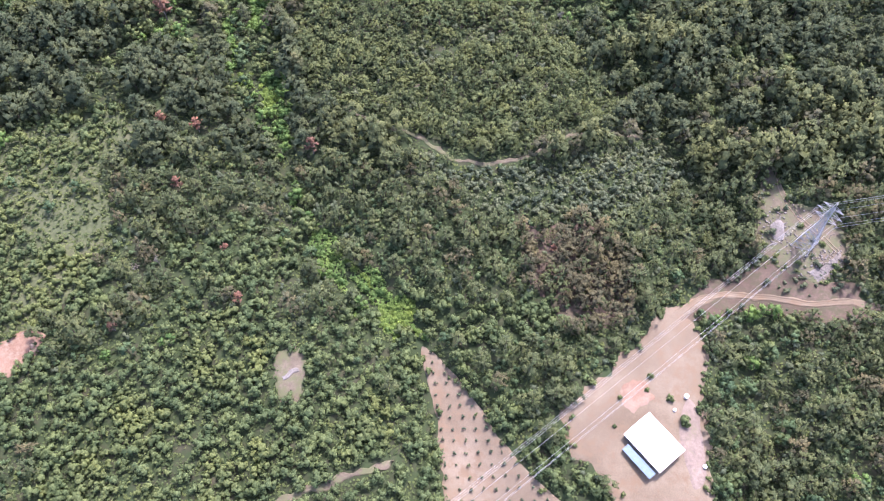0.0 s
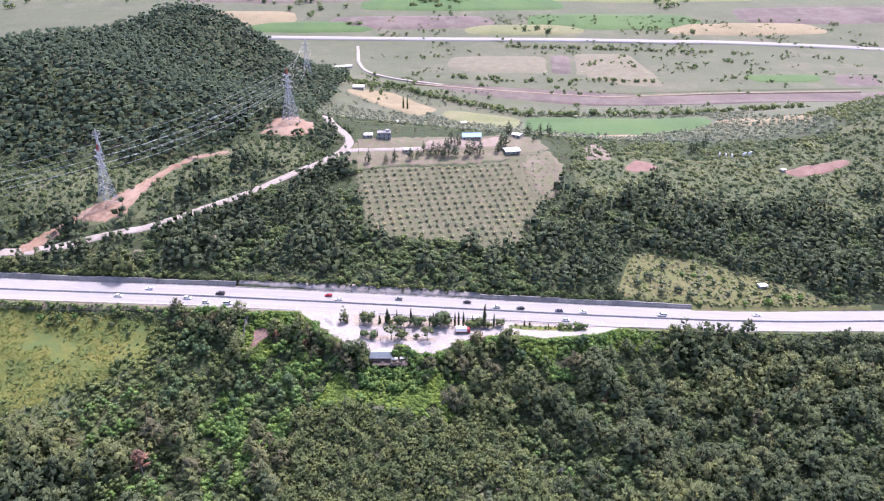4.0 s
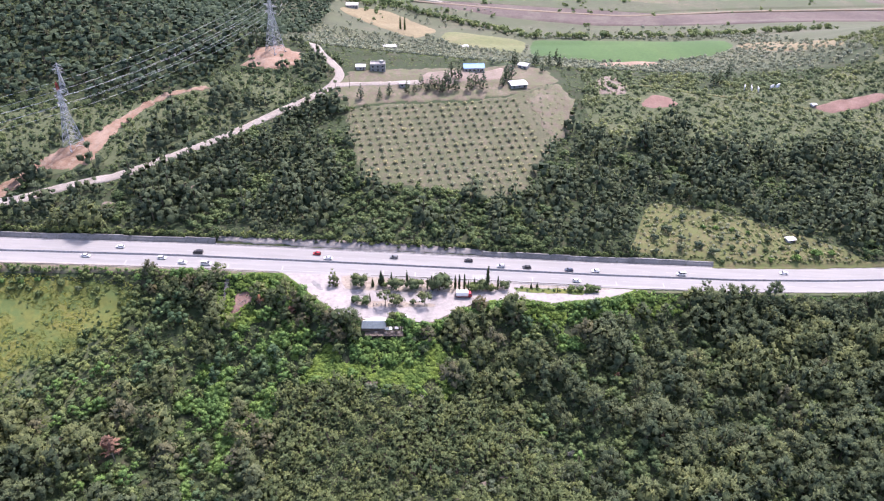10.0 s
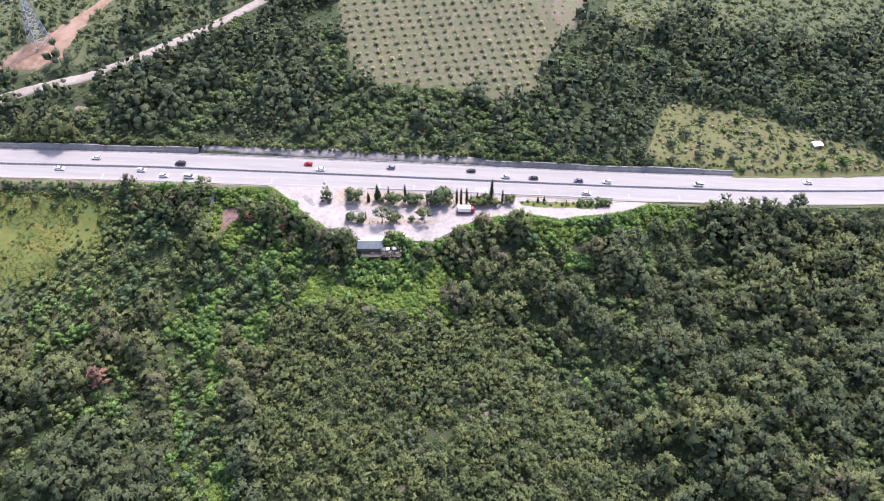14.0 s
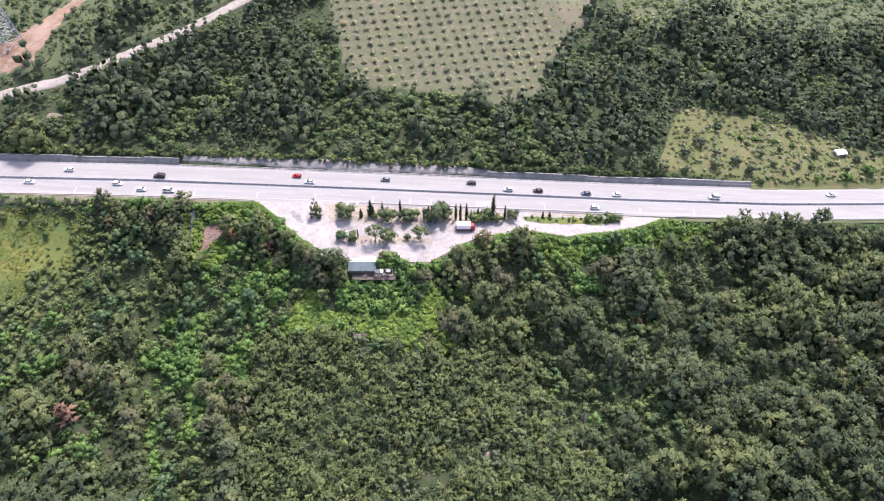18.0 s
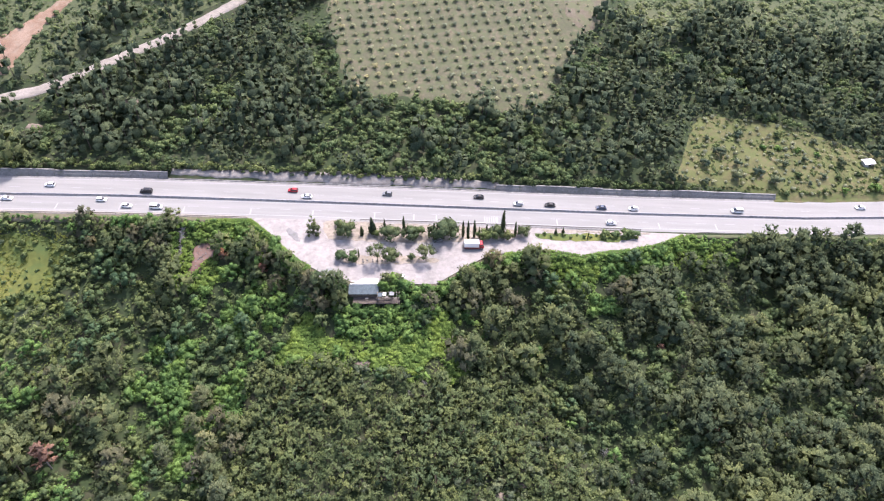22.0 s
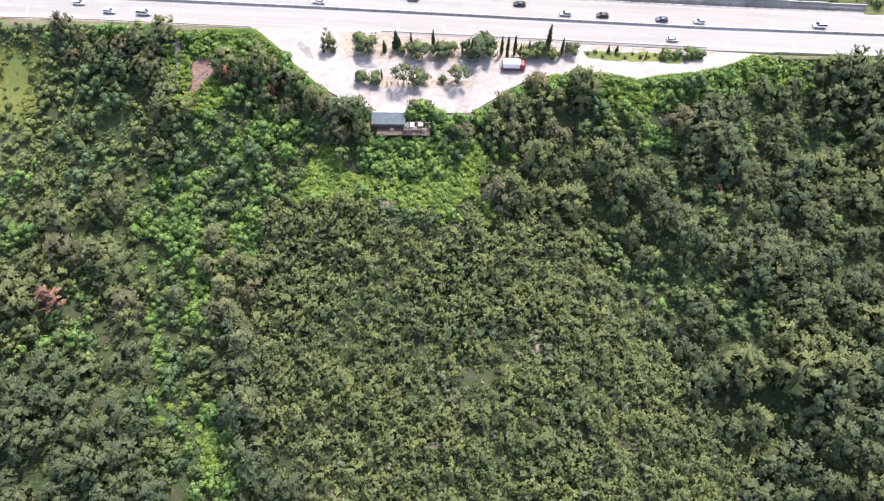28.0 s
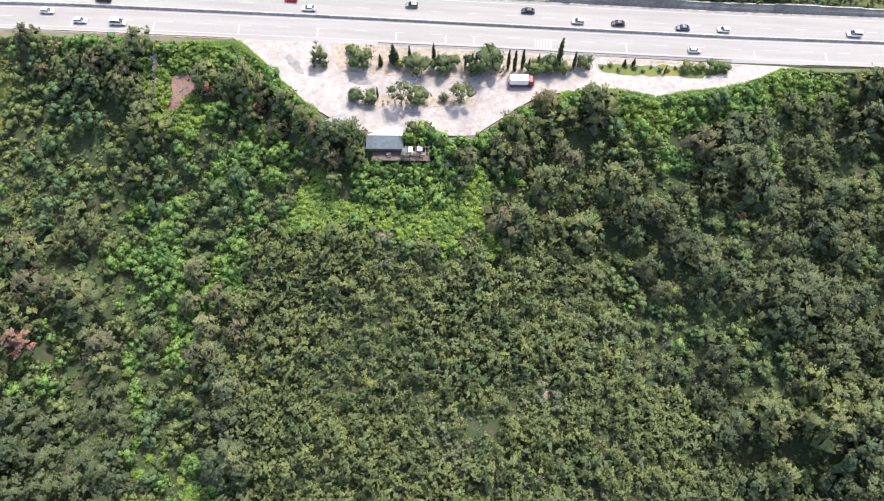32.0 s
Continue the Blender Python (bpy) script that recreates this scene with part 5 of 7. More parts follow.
# ---- pylons and power lines ----
def pylon(x, y, h, w, turn, label, tip):
    """A lattice pylon: four tapering legs, braces panel by panel, three pairs of arms and a peak."""
    ob = thing("pylon", pose(x, y, gz(x, y) - 0.3, 0, 0, turn), label, "pylon", "lattice pylons of the power lines")
    waist = h * 0.62

    def half(z):
        return (w + (w * 0.26 - w) * min(z, waist) / waist) / 2 if z < waist else w * 0.13 * (1 - 0.75 * (z - waist) / (h - waist))
    for sx, sy in ((1, 1), (1, -1), (-1, -1), (-1, 1)):
        bm = bmesh.new()
        for a, b in ((0, waist), (waist, h)):
            rod(bm, (sx * half(a), sy * half(a), a), (sx * half(b), sy * half(b), b), 0.17, 0.13, 4)
        part("leg", bm, GALV, ob)
        part("footing", boxed(sx * w / 2, sy * w / 2, 0.15, 0.9, 0.9, 0.9), WALLSTONE, ob)
    levels = [waist * (1 - (1 - k / 7) ** 1.25) for k in range(8)] + [waist + (h - waist) * k / 4 for k in (1, 2, 3)]
    for a, b in zip(levels, levels[1:]):
        p, q = half(a), half(b)
        ring = [(1, 1), (1, -1), (-1, -1), (-1, 1)]
        for (x1, y1), (x2, y2) in zip(ring, ring[1:] + ring[:1]):
            bm = bmesh.new()
            rod(bm, (x1 * p, y1 * p, a), (x2 * q, y2 * q, b), 0.095, sides=3)
            rod(bm, (x2 * p, y2 * p, a), (x1 * q, y1 * q, b), 0.095, sides=3)
            rod(bm, (x1 * q, y1 * q, b), (x2 * q, y2 * q, b), 0.095, sides=3)
            part("bracing", bm, GALV, ob)
    for z, reach in ((h * 0.66, w * 0.62), (h * 0.77, w * 0.72), (h * 0.88, w * 0.56)):
        for s in (-1, 1):
            bm = bmesh.new()
            end = (s * reach, 0, z + 0.5)
            for sy in (-1, 1):
                rod(bm, (s * half(z), sy * half(z), z), end, 0.11, sides=4)
                rod(bm, (s * half(z), sy * half(z), z + 1.6), end, 0.09, sides=4)
            for t in (0.35, 0.7):
                rod(bm, (s * (half(z) + (reach - half(z)) * t), -half(z) * (1 - t), z + 0.5 * t), (s * (half(z) + (reach - half(z)) * t), half(z) * (1 - t), z + 0.5 * t), 0.06, sides=3)
            arm = part("crossarm", bm, GALV, ob)
            part("insulator", rodded((s * reach, 0, z + 0.4), (s * reach, 0, z - 1.3), 0.13, 0.1), PORCELAIN, arm)
    part("peak", rodded((0, 0, h - 0.4), (0, 0, h + 1.2), 0.45 if tip else 0.12, 0.04, 4), REDPAINT if tip else GALV, ob)
    if tip:
        bm = bmesh.new()
        for sx, sy in ((1, 1), (1, -1), (-1, -1), (-1, 1)):
            rod(bm, (sx * half(h * 0.9) * 1.02, sy * half(h * 0.9) * 1.02, h * 0.9), (sx * half(h), sy * half(h), h + 0.1), 0.22, 0.2, 4)
        part("warning_band", bm, REDPAINT, ob, "red-painted top of the pylon")
    hooks = []
    for z, reach in ((h * 0.66, w * 0.62), (h * 0.77, w * 0.72), (h * 0.88, w * 0.56)):
        for s in (-1, 1):
            hooks.append(ob.matrix_basis @ Vector((s * reach, 0, z - 1.3)))
    hooks.append(ob.matrix_basis @ Vector((0, 0, h + 0.9)))
    return hooks


def wires(a, b, sag, label, keep=range(7)):
    """The conductors of one span, hanging between the arms."""
    ob = tagged(new("power_line"), label, "power line", "spans of the power lines")
    for k in keep:
        p, q = a[k], b[k]
        steps = 28
        for off in (0,):
            side = Vector((q - p).to_2d().orthogonal().normalized().to_3d()) * off
            pts = [p.lerp(q, t / steps) + side - Vector((0, 0, 4 * sag * (t / steps) * (1 - t / steps))) for t in range(steps + 1)]
            wide = (q - p).to_2d().orthogonal().normalized().to_3d() * 0.028
            tri = [Vector((0, 0, 0.042)), wide - Vector((0, 0, 0.02)), -wide - Vector((0, 0, 0.02))]
            vs = np.array([tuple(c + d) for c in pts for d in tri])
            i = np.arange(steps) * 3
            fs = np.concatenate([np.stack([i + a, i + (a + 1) % 3, i + 3 + (a + 1) % 3, i + 3 + a], 1) for a in range(3)])
            new("conductor", mesh_of("conductor", vs, fs, [WIRE])).parent = ob
    return ob


tower_w = pylon(-206, 90, 37, 9.0, -38, "galvanised lattice pylon with a red top on bare red soil", True)
tower_n = pylon(-114, 206, 40, 9.5, -38, "tall galvanised lattice pylon on a red soil mound", True)
tower_b = pylon(-228, 136, 19, 4.0, 20, "smaller grey lattice pylon among scrub", False)
tower_s = pylon(140, -200, 29, 7.0, -48, "grey lattice pylon in a sandy clearing", False)
tower_far = pylon(-172, 600, 44, 10, 20, "distant grey lattice pylon beyond the hill", False)
off_w = [p + Vector((-175, -70, -12)) for p in tower_w]
off_sw = [p + Vector((-236, -180, -3)) for p in tower_s]
off_se = [p + Vector((260, 50, 12)) for p in tower_s]
wires(tower_w, tower_n, 5, "sagging pale conductors between two pylons")
wires(off_w, tower_w, 6, "sagging pale conductors leading to the red-topped pylon")
wires(tower_n, tower_far, 6, "sagging pale conductors over the hill")
wires(tower_s, off_sw, 6, "pale conductors over the sandy yard")
wires(tower_s, off_se, 6, "pale conductors over the pine slope")


# ---- buildings ----
def window(parent, x, y, z, w, h, turn=0.0):
    """A window with frame, pane and sill; its wall faces -y before the turn."""
    win = part("window", boxed(0, 0, 0, w, 0.06, h), DARKOPEN, parent)
    win.matrix_basis = pose(x, y, z, 0, 0, turn)
    bm = bmesh.new()
    for sx in (-1, 1):
        box(bm, sx * w / 2, -0.03, 0, 0.08, 0.08, h + 0.08)
        box(bm, 0, -0.03, sx * h / 2, w + 0.08, 0.08, 0.08)
    part("frame", bm, PLASTER, win)
    part("pane", boxed(0, -0.04, 0, w - 0.1, 0.02, h - 0.1), GLAZING, win)
    part("sill", boxed(0, -0.1, -h / 2 - 0.07, w + 0.25, 0.2, 0.07), WALLSTONE, win)
    return win


def gable(name, x, y, turn, w, d, h, pitch, roof_mat, wall_mat, label, windows=3, ribs=9, z=None):
    """A low building with a pitched sheet roof of separate ribbed panels."""
    ob = thing(name, pose(x, y, gz(x, y) - 0.2 if z is None else z, 0, 0, turn), label, "building")
    for s in (-1, 1):
        part("wall", boxed(0, s * (d / 2 - 0.12), h / 2, w - 0.01, 0.24, h), wall_mat, ob)
        part("gable_wall", prism([(-d / 2 + 0.26, 0), (d / 2 - 0.26, 0), (d / 2 - 0.26, h), (0, h + pitch * 0.9), (-d / 2 + 0.26, h)], 0.24), wall_mat, ob).matrix_basis = pose(s * (w / 2 - 0.13), 0, 0, 0, 0, 90)
    run = math.hypot(d / 2 + 0.5, pitch)
    ang = math.degrees(math.atan2(pitch, d / 2 + 0.5))
    for s in (-1, 1):
        for k in range(ribs):
            pw = (w + 0.8) / ribs
            sheet = boxed(0, 0, 0, pw - 0.02, run, 0.05)
            for t in (-0.3, 0.0, 0.3):
                box(sheet, t * pw, 0, 0.04, 0.06, run, 0.05)
            p = part("roof_sheet", sheet, roof_mat, ob)
            p.matrix_basis = pose(-w / 2 - 0.4 + pw * (k + 0.5), s * (d / 4 + 0.25), h + pitch / 2 + 0.08, -s * ang)
    part("ridge_cap", boxed(0, 0, h + pitch + 0.1, w + 0.8, 0.4, 0.08), roof_mat, ob)
    for k in range(windows):
        window(ob, -w / 2 + w * (k + 0.5) / windows, -d / 2 - 0.03, h * 0.55, min(1.3, w / windows * 0.5), 1.2)
    door = part("door", boxed(w * 0.32, -d / 2 - 0.04, 1.0, 0.95, 0.07, 2.0), TIMBER, ob)
    part("door_handle", boxed(w * 0.32 + 0.35, -d / 2 - 0.1, 1.0, 0.12, 0.05, 0.03), GALV, door)
    return ob


def flat_house(x, y, turn, w, d, h, label, storeys=2):
    """A plain block with a parapet roof and a terrace on top."""
    ob = thing("house", pose(x, y, gz(x, y) - 0.2, 0, 0, turn), label, "house")
    for s in (-1, 1):
        part("wall", boxed(0, s * (d / 2 - 0.12), h / 2, w, 0.24, h), GREYWALL, ob)
        part("side_wall", boxed(s * (w / 2 - 0.12), 0, h / 2, 0.24, d - 0.5, h), GREYWALL, ob)
        part("parapet", boxed(0, s * (d / 2 - 0.1), h + 0.45, w, 0.2, 0.5), PLASTER, ob)
        part("parapet", boxed(s * (w / 2 - 0.1), 0, h + 0.45, 0.2, d - 0.42, 0.5), PLASTER, ob)
    part("roof", boxed(0, 0, h + 0.1, w, d, 0.2), WALLSTONE, ob)
    for st in range(storeys):
        for k in range(3):
            window(ob, -w / 3 + w / 3 * k, -d / 2 - 0.03, h / storeys * (st + 0.55), 1.2, 1.2)
    part("stair_head", boxed(w * 0.25, d * 0.15, h + 0.95, 2.4, 2.4, 1.5), PLASTER, ob)
    return ob


gable("barn", 21.5, 208, 4, 14, 8.5, 3.0, 1.8, BLUEROOF, PLASTER, "long farm shed with a bright blue sheet roof", 5, 12)
flat_house(-43.5, 194, 3, 10, 7, 4.6, "two-storey grey house with a flat parapet roof")
gable("shed", -55, 193, 3, 6, 5, 2.4, 0.7, WHITEROOF, PLASTER, "small white-roofed outbuilding beside the grey house", 1, 5)
gable("shed", -25, 177, 5, 6.5, 5, 2.4, 0.6, PLASTER, PLASTER, "small pale hut at the top of the orchard", 2, 5)
gable("shed", 57.5, 220, -28, 6.5, 5.5, 2.6, 0.7, WHITEROOF, PLASTER, "white-roofed shed among trees in the farmyard", 2, 6)
gable("shed", 50.5, 188.5, 14, 11, 8.5, 2.2, 1.0, WHITEROOF, GREYWALL, "wide shed with a pale grey roof at the orchard's corner", 3, 9)
gable("shed", 189, 51, 10, 4.5, 3, 2.0, 0.4, WHITEROOF, PLASTER, "tiny white-roofed hut in the dry meadow", 1, 4)
# Hut body added as a stand-in for small white slabs at the red earth.
gable("shed", 256, 192, 20, 3.4, 2.4, 1.6, 0.4, WHITEROOF, PLASTER, "hut-shaped stand-in for small white slabs beside bare red earth", 1, 4)
gable("farmhouse", -110, 618, 0, 14, 9, 4.5, 2.0, WHITEROOF, PLASTER, "white farmhouse beside the straw-coloured field", 4, 8)
gable("shed", -50, 398, 8, 11, 6, 2.6, 0.8, WHITEROOF, PLASTER, "white-roofed shed in the olive grove", 2, 7)
gable("shed", 22, 436, 30, 6, 5, 2.6, 0.7, WHITEROOF, PLASTER, "white hut at the edge of the olive grove", 1, 5)
gable("greenhouse", -150, 772, 25, 26, 8, 2.5, 1.6, WHITEROOF, PLASTER, "long white polytunnel in the far valley", 2, 12)
for k, (x, y, turn) in enumerate(((213, 209, 70), (217.5, 208, 74), (222, 207, 78), (233, 211, 40), (238, 213, 38))):
    ob = thing("stone_slab", pose(x, y, gz(x, y) + 0.2, 0, 0, turn), "tall pale stone slab standing in scrub", "stone slab", "pale slabs on the scrubby hill")
    part("slab", boxed(0, 0, 1.2, 5.0, 0.5, 2.6, 0, 0.08), WHITEROOF, ob)
    part("base", boxed(0, 0, 0, 5.6, 1.1, 0.35, 0, 0.05), WALLSTONE, ob)

# shed of the sandy yard
shed = gable("shed", 69.5, -278, -52, 16, 11.6, 3.4, 0.9, WHITEROOF, PLASTER, "large shed with a bright white sheet roof in a sandy yard", 4, 12)
leanto = thing("lean_to", pose(63.6, -284.2, gz(64, -284) - 0.2, 0, 0, -52), "lean-to with a sky-blue sheet roof against the shed", "lean-to")
for k in range(8):
    sheet = boxed(-5.6 + 1.6 * k, 0, 2.5, 1.56, 3.0, 0.05)
    box(sheet, -5.6 + 1.6 * k, 0, 2.55, 0.07, 3.0, 0.05)
    part("roof_sheet", sheet, paint("sky_blue_sheet", (0.055, 0.125, 0.22), 0.5, 0, 0.08, 0.7) if k == 0 else bpy.data.materials["sky_blue_sheet"], leanto)
for k in range(4):
    part("post", boxed(-6 + 4 * k, -1.35, 1.15, 0.14, 0.14, 2.7), TIMBER, leanto)
for x, y, s in ((84, -261, 1.2), (79, -266, 0.8), (87, -285, 1.0)):
    ob = thing("water_tank", pose(x, y, gz(x, y) + 0.25), "small pale round water tank on sandy ground", "water tank", "tanks in the yard")
    part("drum", rodded((0, 0, 0), (0, 0, 1.1 * s), 0.7 * s, sides=14), WHITEROOF, ob)
    part("lid", rodded((0, 0, 1.1 * s), (0, 0, 1.25 * s), 0.45 * s, 0.2 * s, 12), GALV, ob)

# tea house on the edge of the rest area, with a timber terrace on posts
ZT = 1.2
tea = thing("tea_house", pose(-31, -31, ZT), "hillside tea house with a faded blue roof and pale canopy", "building")
part("wall", boxed(1.0, 1.6, -1.3, 10.4, 0.2, 2.4), PLASTER, tea)
part("wall", boxed(-4.1, -0.1, -1.3, 0.2, 3.2, 2.4), PLASTER, tea)
part("wall", boxed(6.1, -0.1, -1.3, 0.2, 3.2, 2.4), PLASTER, tea)
part("front_wall", boxed(1.0, -1.8, -1.9, 10.4, 0.2, 1.2), TIMBER, tea)
for k in range(5):
    part("mullion", boxed(-4 + 2.5 * k, -1.8, -0.7, 0.12, 0.16, 1.2), TIMBER, tea)
for k in range(4):
    part("pane", boxed(-2.75 + 2.5 * k, -1.78, -0.7, 2.34, 0.03, 1.16), GLAZING, tea)
for k in range(8):
    sheet = boxed(0, 0, 0, 1.33, 4.6, 0.05)
    for t in (-0.4, 0, 0.4):
        box(sheet, t, 0, 0.04, 0.06, 4.6, 0.05)
    part("roof_sheet", sheet, TEALROOF, tea).matrix_basis = pose(-3.75 + 1.35 * k, -0.35, 0.3, 13)
for k in range(6):
    sheet = boxed(0, 0, 0, 1.66, 2.9, 0.05)
    box(sheet, 0.4, 0, 0.04, 0.06, 2.9, 0.05)
    part("canopy_sheet", sheet, WHITEROOF, tea, "pale sheet of the canopy").matrix_basis = pose(-3.2 + 1.68 * k, 2.9, 0.75, -4)
for k in range(3):
    part("canopy_post", boxed(-3.4 + 4.2 * k, 3.9, 0.0, 0.1, 0.1, 2.0), TIMBER, tea)
deck = thing("terrace", pose(-25.4, -34.4, ZT - 2.4), "weathered timber terrace on posts above the green bank", "terrace")
for k in range(14):
    part("board", boxed(0, -1.55 + 0.22 * k, 0, 17.0 - 0.3 * (k % 3), 0.2, 0.06), DECKWOOD, deck)
for k in range(10):
    part("rail_post", boxed(-8.3 + 1.85 * k, -1.68, 0.5, 0.09, 0.09, 1.1), TIMBER, deck)
    part("support", rodded((-8.3 + 1.85 * k, -1.5, -0.05), (-8.3 + 1.85 * k, -1.5, -5.0), 0.09), TIMBER, deck)
for z in (0.45, 0.75, 1.05):
    part("rail", boxed(0, -1.68, z, 17.0, 0.06, 0.08), TIMBER, deck)
part("beam", boxed(0, -1.5, -0.15, 17.0, 0.18, 0.22), TIMBER, deck)
for k in range(4):
    for y in (-1.4, 1.4):
        part("pergola_post", boxed(0.6 + 2.5 * k, y, 1.25, 0.1, 0.1, 2.5), TIMBER, deck)
for y in (-1.4, 1.4):
    part("pergola_beam", boxed(4.35, y, 2.55, 8.2, 0.1, 0.14), TIMBER, deck)
for k in range(9):
    part("pergola_slat", boxed(0.5 + 0.97 * k, 0, 2.68, 0.08, 3.4, 0.1, 0.05 * math.sin(k * 2.1)), PALEBARK if k % 3 else TIMBER, deck)
for k, (x, w) in enumerate(((1.4, 1.5), (3.0, 1.2), (5.6, 1.7))):
    part("pergola_sheet", boxed(x, 0.5 + 0.3 * k - 0.4, 2.76, w, 1.8, 0.03, 0.1 * k - 0.1), (TEALROOF, WHITEROOF, GREYWALL)[k], deck, ("faded blue sheet", "white sheet", "grey sheet")[k])
for x, y, t in ((-3.5, 0.2, 10), (0.8, -0.3, 25), (3.6, 0.5, 40), (6.6, 0.1, -15)):
    tb = thing("terrace_table", pose(-25.4 + x, -34.4 + y, ZT - 2.37, 0, 0, t), "weathered timber table on the terrace", "table", "tables on the terrace")
    part("tabletop", boxed(0, 0, 0.73, 1.3, 0.8, 0.05, 0, 0.01), PALEBARK, tb)
    for sx in (-1, 1):
        for sy in (-1, 1):
            part("leg", boxed(sx * 0.55, sy * 0.32, 0.35, 0.06, 0.06, 0.7), TIMBER, tb)
    for s in (-1, 1):
        bn = thing("bench", tb.matrix_basis @ pose(0, s * 0.75, 0), "plain timber bench at a terrace table", "bench", "benches on the terrace")
        part("seat", boxed(0, 0, 0.43, 1.3, 0.3, 0.05), DECKWOOD, bn)
        for sx in (-1, 1):
            part("leg", boxed(sx * 0.5, 0, 0.2, 0.06, 0.26, 0.4), TIMBER, bn)
kiosk = gable("kiosk", -43.5, -27.2, 30, 5, 3.6, 2.4, 0.5, GREYWALL, PLASTER, "small hut with a grey roof under pines by the rest area", 1, 4, z=2.5)


# timber poles beside the farm track
for x, y in ((-66, 186), (-73, 208), (-60, 168)):
    pole = thing("utility_pole", pose(x, y, gz(x, y)), "slim timber utility pole beside the farm track", "utility pole", "utility poles of the farm")
    part("mast", rodded((0, 0, -0.5), (0, 0, 9.0), 0.16, 0.11), TIMBER, pole)
    part("crossbar", boxed(0, 0, 8.5, 1.8, 0.12, 0.12), TIMBER, pole)
    for s in (-0.75, 0, 0.75):
        part("insulator", rodded((s, 0, 8.55), (s, 0, 8.85), 0.07, 0.05), PORCELAIN, pole)


# ---- vehicles ----
def wheel(parent, x, y, r, w):
    tyre = part("wheel", rodded((x, y - w / 2, r), (x, y + w / 2, r), r, sides=14), TYRE, parent)
    side = 1 if y > 0 else -1
    part("rim", rodded((x, y + side * (w / 2 - 0.01), r), (x, y + side * (w / 2 + 0.015), r), r * 0.62, r * 0.55, 10), RIM, tyre)


SHAPES = {
    "saloon": (4.45, 1.78, [(-2.2, 0.34), (-2.22, 0.72), (-2.05, 0.92), (-1.35, 0.97), (0.85, 0.94), (1.9, 0.78), (2.18, 0.6), (2.2, 0.34), (1.75, 0.24), (-1.75, 0.24)],
               [(-1.75, 0.95), (-1.0, 1.40), (-0.3, 1.46), (0.35, 1.42), (1.15, 0.93)]),
    "hatchback": (4.05, 1.74, [(-2.0, 0.34), (-2.02, 0.95), (-1.9, 1.0), (0.8, 0.95), (1.75, 0.82), (2.0, 0.62), (2.02, 0.34), (1.6, 0.24), (-1.6, 0.24)],
                  [(-1.92, 0.98), (-1.55, 1.44), (-0.6, 1.52), (0.2, 1.48), (1.05, 0.94)]),
    "van": (4.9, 1.9, [(-2.42, 0.36), (-2.44, 1.05), (-2.35, 1.1), (1.4, 1.08), (2.2, 0.95), (2.42, 0.7), (2.44, 0.36), (1.9, 0.26), (-1.9, 0.26)],
            [(-2.36, 1.08), (-2.2, 1.82), (-1.5, 1.92), (0.6, 1.88), (1.6, 1.06)]),
}


def car(kind, colour, label):
    length, width, body, cabin = SHAPES[kind]
    ob = thing(kind if kind == "van" else "car", pose(0, 0, 0), label, kind if kind == "van" else "car", "vehicles on the road")
    bm = prism(body, width)
    bmesh.ops.bevel(bm, geom=[e for e in bm.edges], offset=0.07, segments=2, affect="EDGES")
    part("body", bm, CAR_PAINTS[colour], ob)
    glass = prism([(x, z - 0.03) for x, z in cabin], width - 0.2)
    for v in glass.verts:
        if v.co.z > 1.2:
            v.co.y *= 0.84
    part("glasshouse", glass, GLAZING, ob, "dark tinted windows")
    top = [(x, z) for x, z in cabin if z > 1.3]
    roof = prism([(x, z + 0.015) for x, z in top] + [(x, z - 0.05) for x, z in top[::-1]], (width - 0.2) * 0.86)
    part("roof", roof, CAR_PAINTS[colour], ob)
    for s in (-1, 1):
        for (x1, z1), (x2, z2) in ((cabin[0], cabin[1]), (cabin[-1], cabin[-2]), ((-0.25, body[3][1]), (-0.2, cabin[2][1]))):
            part("pillar", rodded((x1, s * (width / 2 - 0.1), z1), (x2, s * (width / 2 - 0.1) * 0.86, z2), 0.05, sides=4), CAR_PAINTS[colour], ob)
        for x in (-length * 0.3, length * 0.31):
            wheel(ob, x, s * (width / 2 - 0.1), 0.32, 0.22)
        part("headlamp", boxed(length / 2 - 0.16, s * (width / 2 - 0.3), 0.66, 0.16, 0.36, 0.14, 0, 0.03), LAMPGLASS, ob)
        part("tail_lamp", boxed(-length / 2 + 0.08, s * (width / 2 - 0.25), 0.8, 0.1, 0.3, 0.16, 0, 0.02), TAILRED, ob)
        part("door_mirror", boxed(0.75, s * (width / 2 + 0.06), 0.98, 0.12, 0.2, 0.13, 0, 0.03), CAR_PAINTS[colour], ob)
    return ob


TRAFFIC = [("hatchback", "white", -158.6, 20.6, 180), ("van", "black", -120.2, 17.8, 180), ("hatchback", "red", -62.6, 21.4, 180), ("saloon", "white", -56.6, 17.9, 180),
           ("hatchback", "grey", -24.2, 21.4, 180), ("saloon", "black", 13.4, 21.6, 180), ("hatchback", "silver", 29.5, 18.1, 180), ("saloon", "black", 42.7, 18.2, 180),
           ("saloon", "blue", 63.9, 17.7, 180), ("hatchback", "white", 77.4, 17.8, 180), ("van", "white", 121.4, 18.1, 180), ("saloon", "white", 176.6, 21.2, 180),
           ("saloon", "white", -171.6, 12.0, 0), ("hatchback", "white", -135.8, 12.0, 0), ("hatchback", "white", -125.1, 8.6, 0), ("van", "white", -113.8, 8.5, 0), ("hatchback", "white", 66.5, 8.4, 0),
           ("hatchback", "grey", -3.6, -5.2, 190), ("hatchback", "white", -17.4, -25.6, 175)]
made = {}
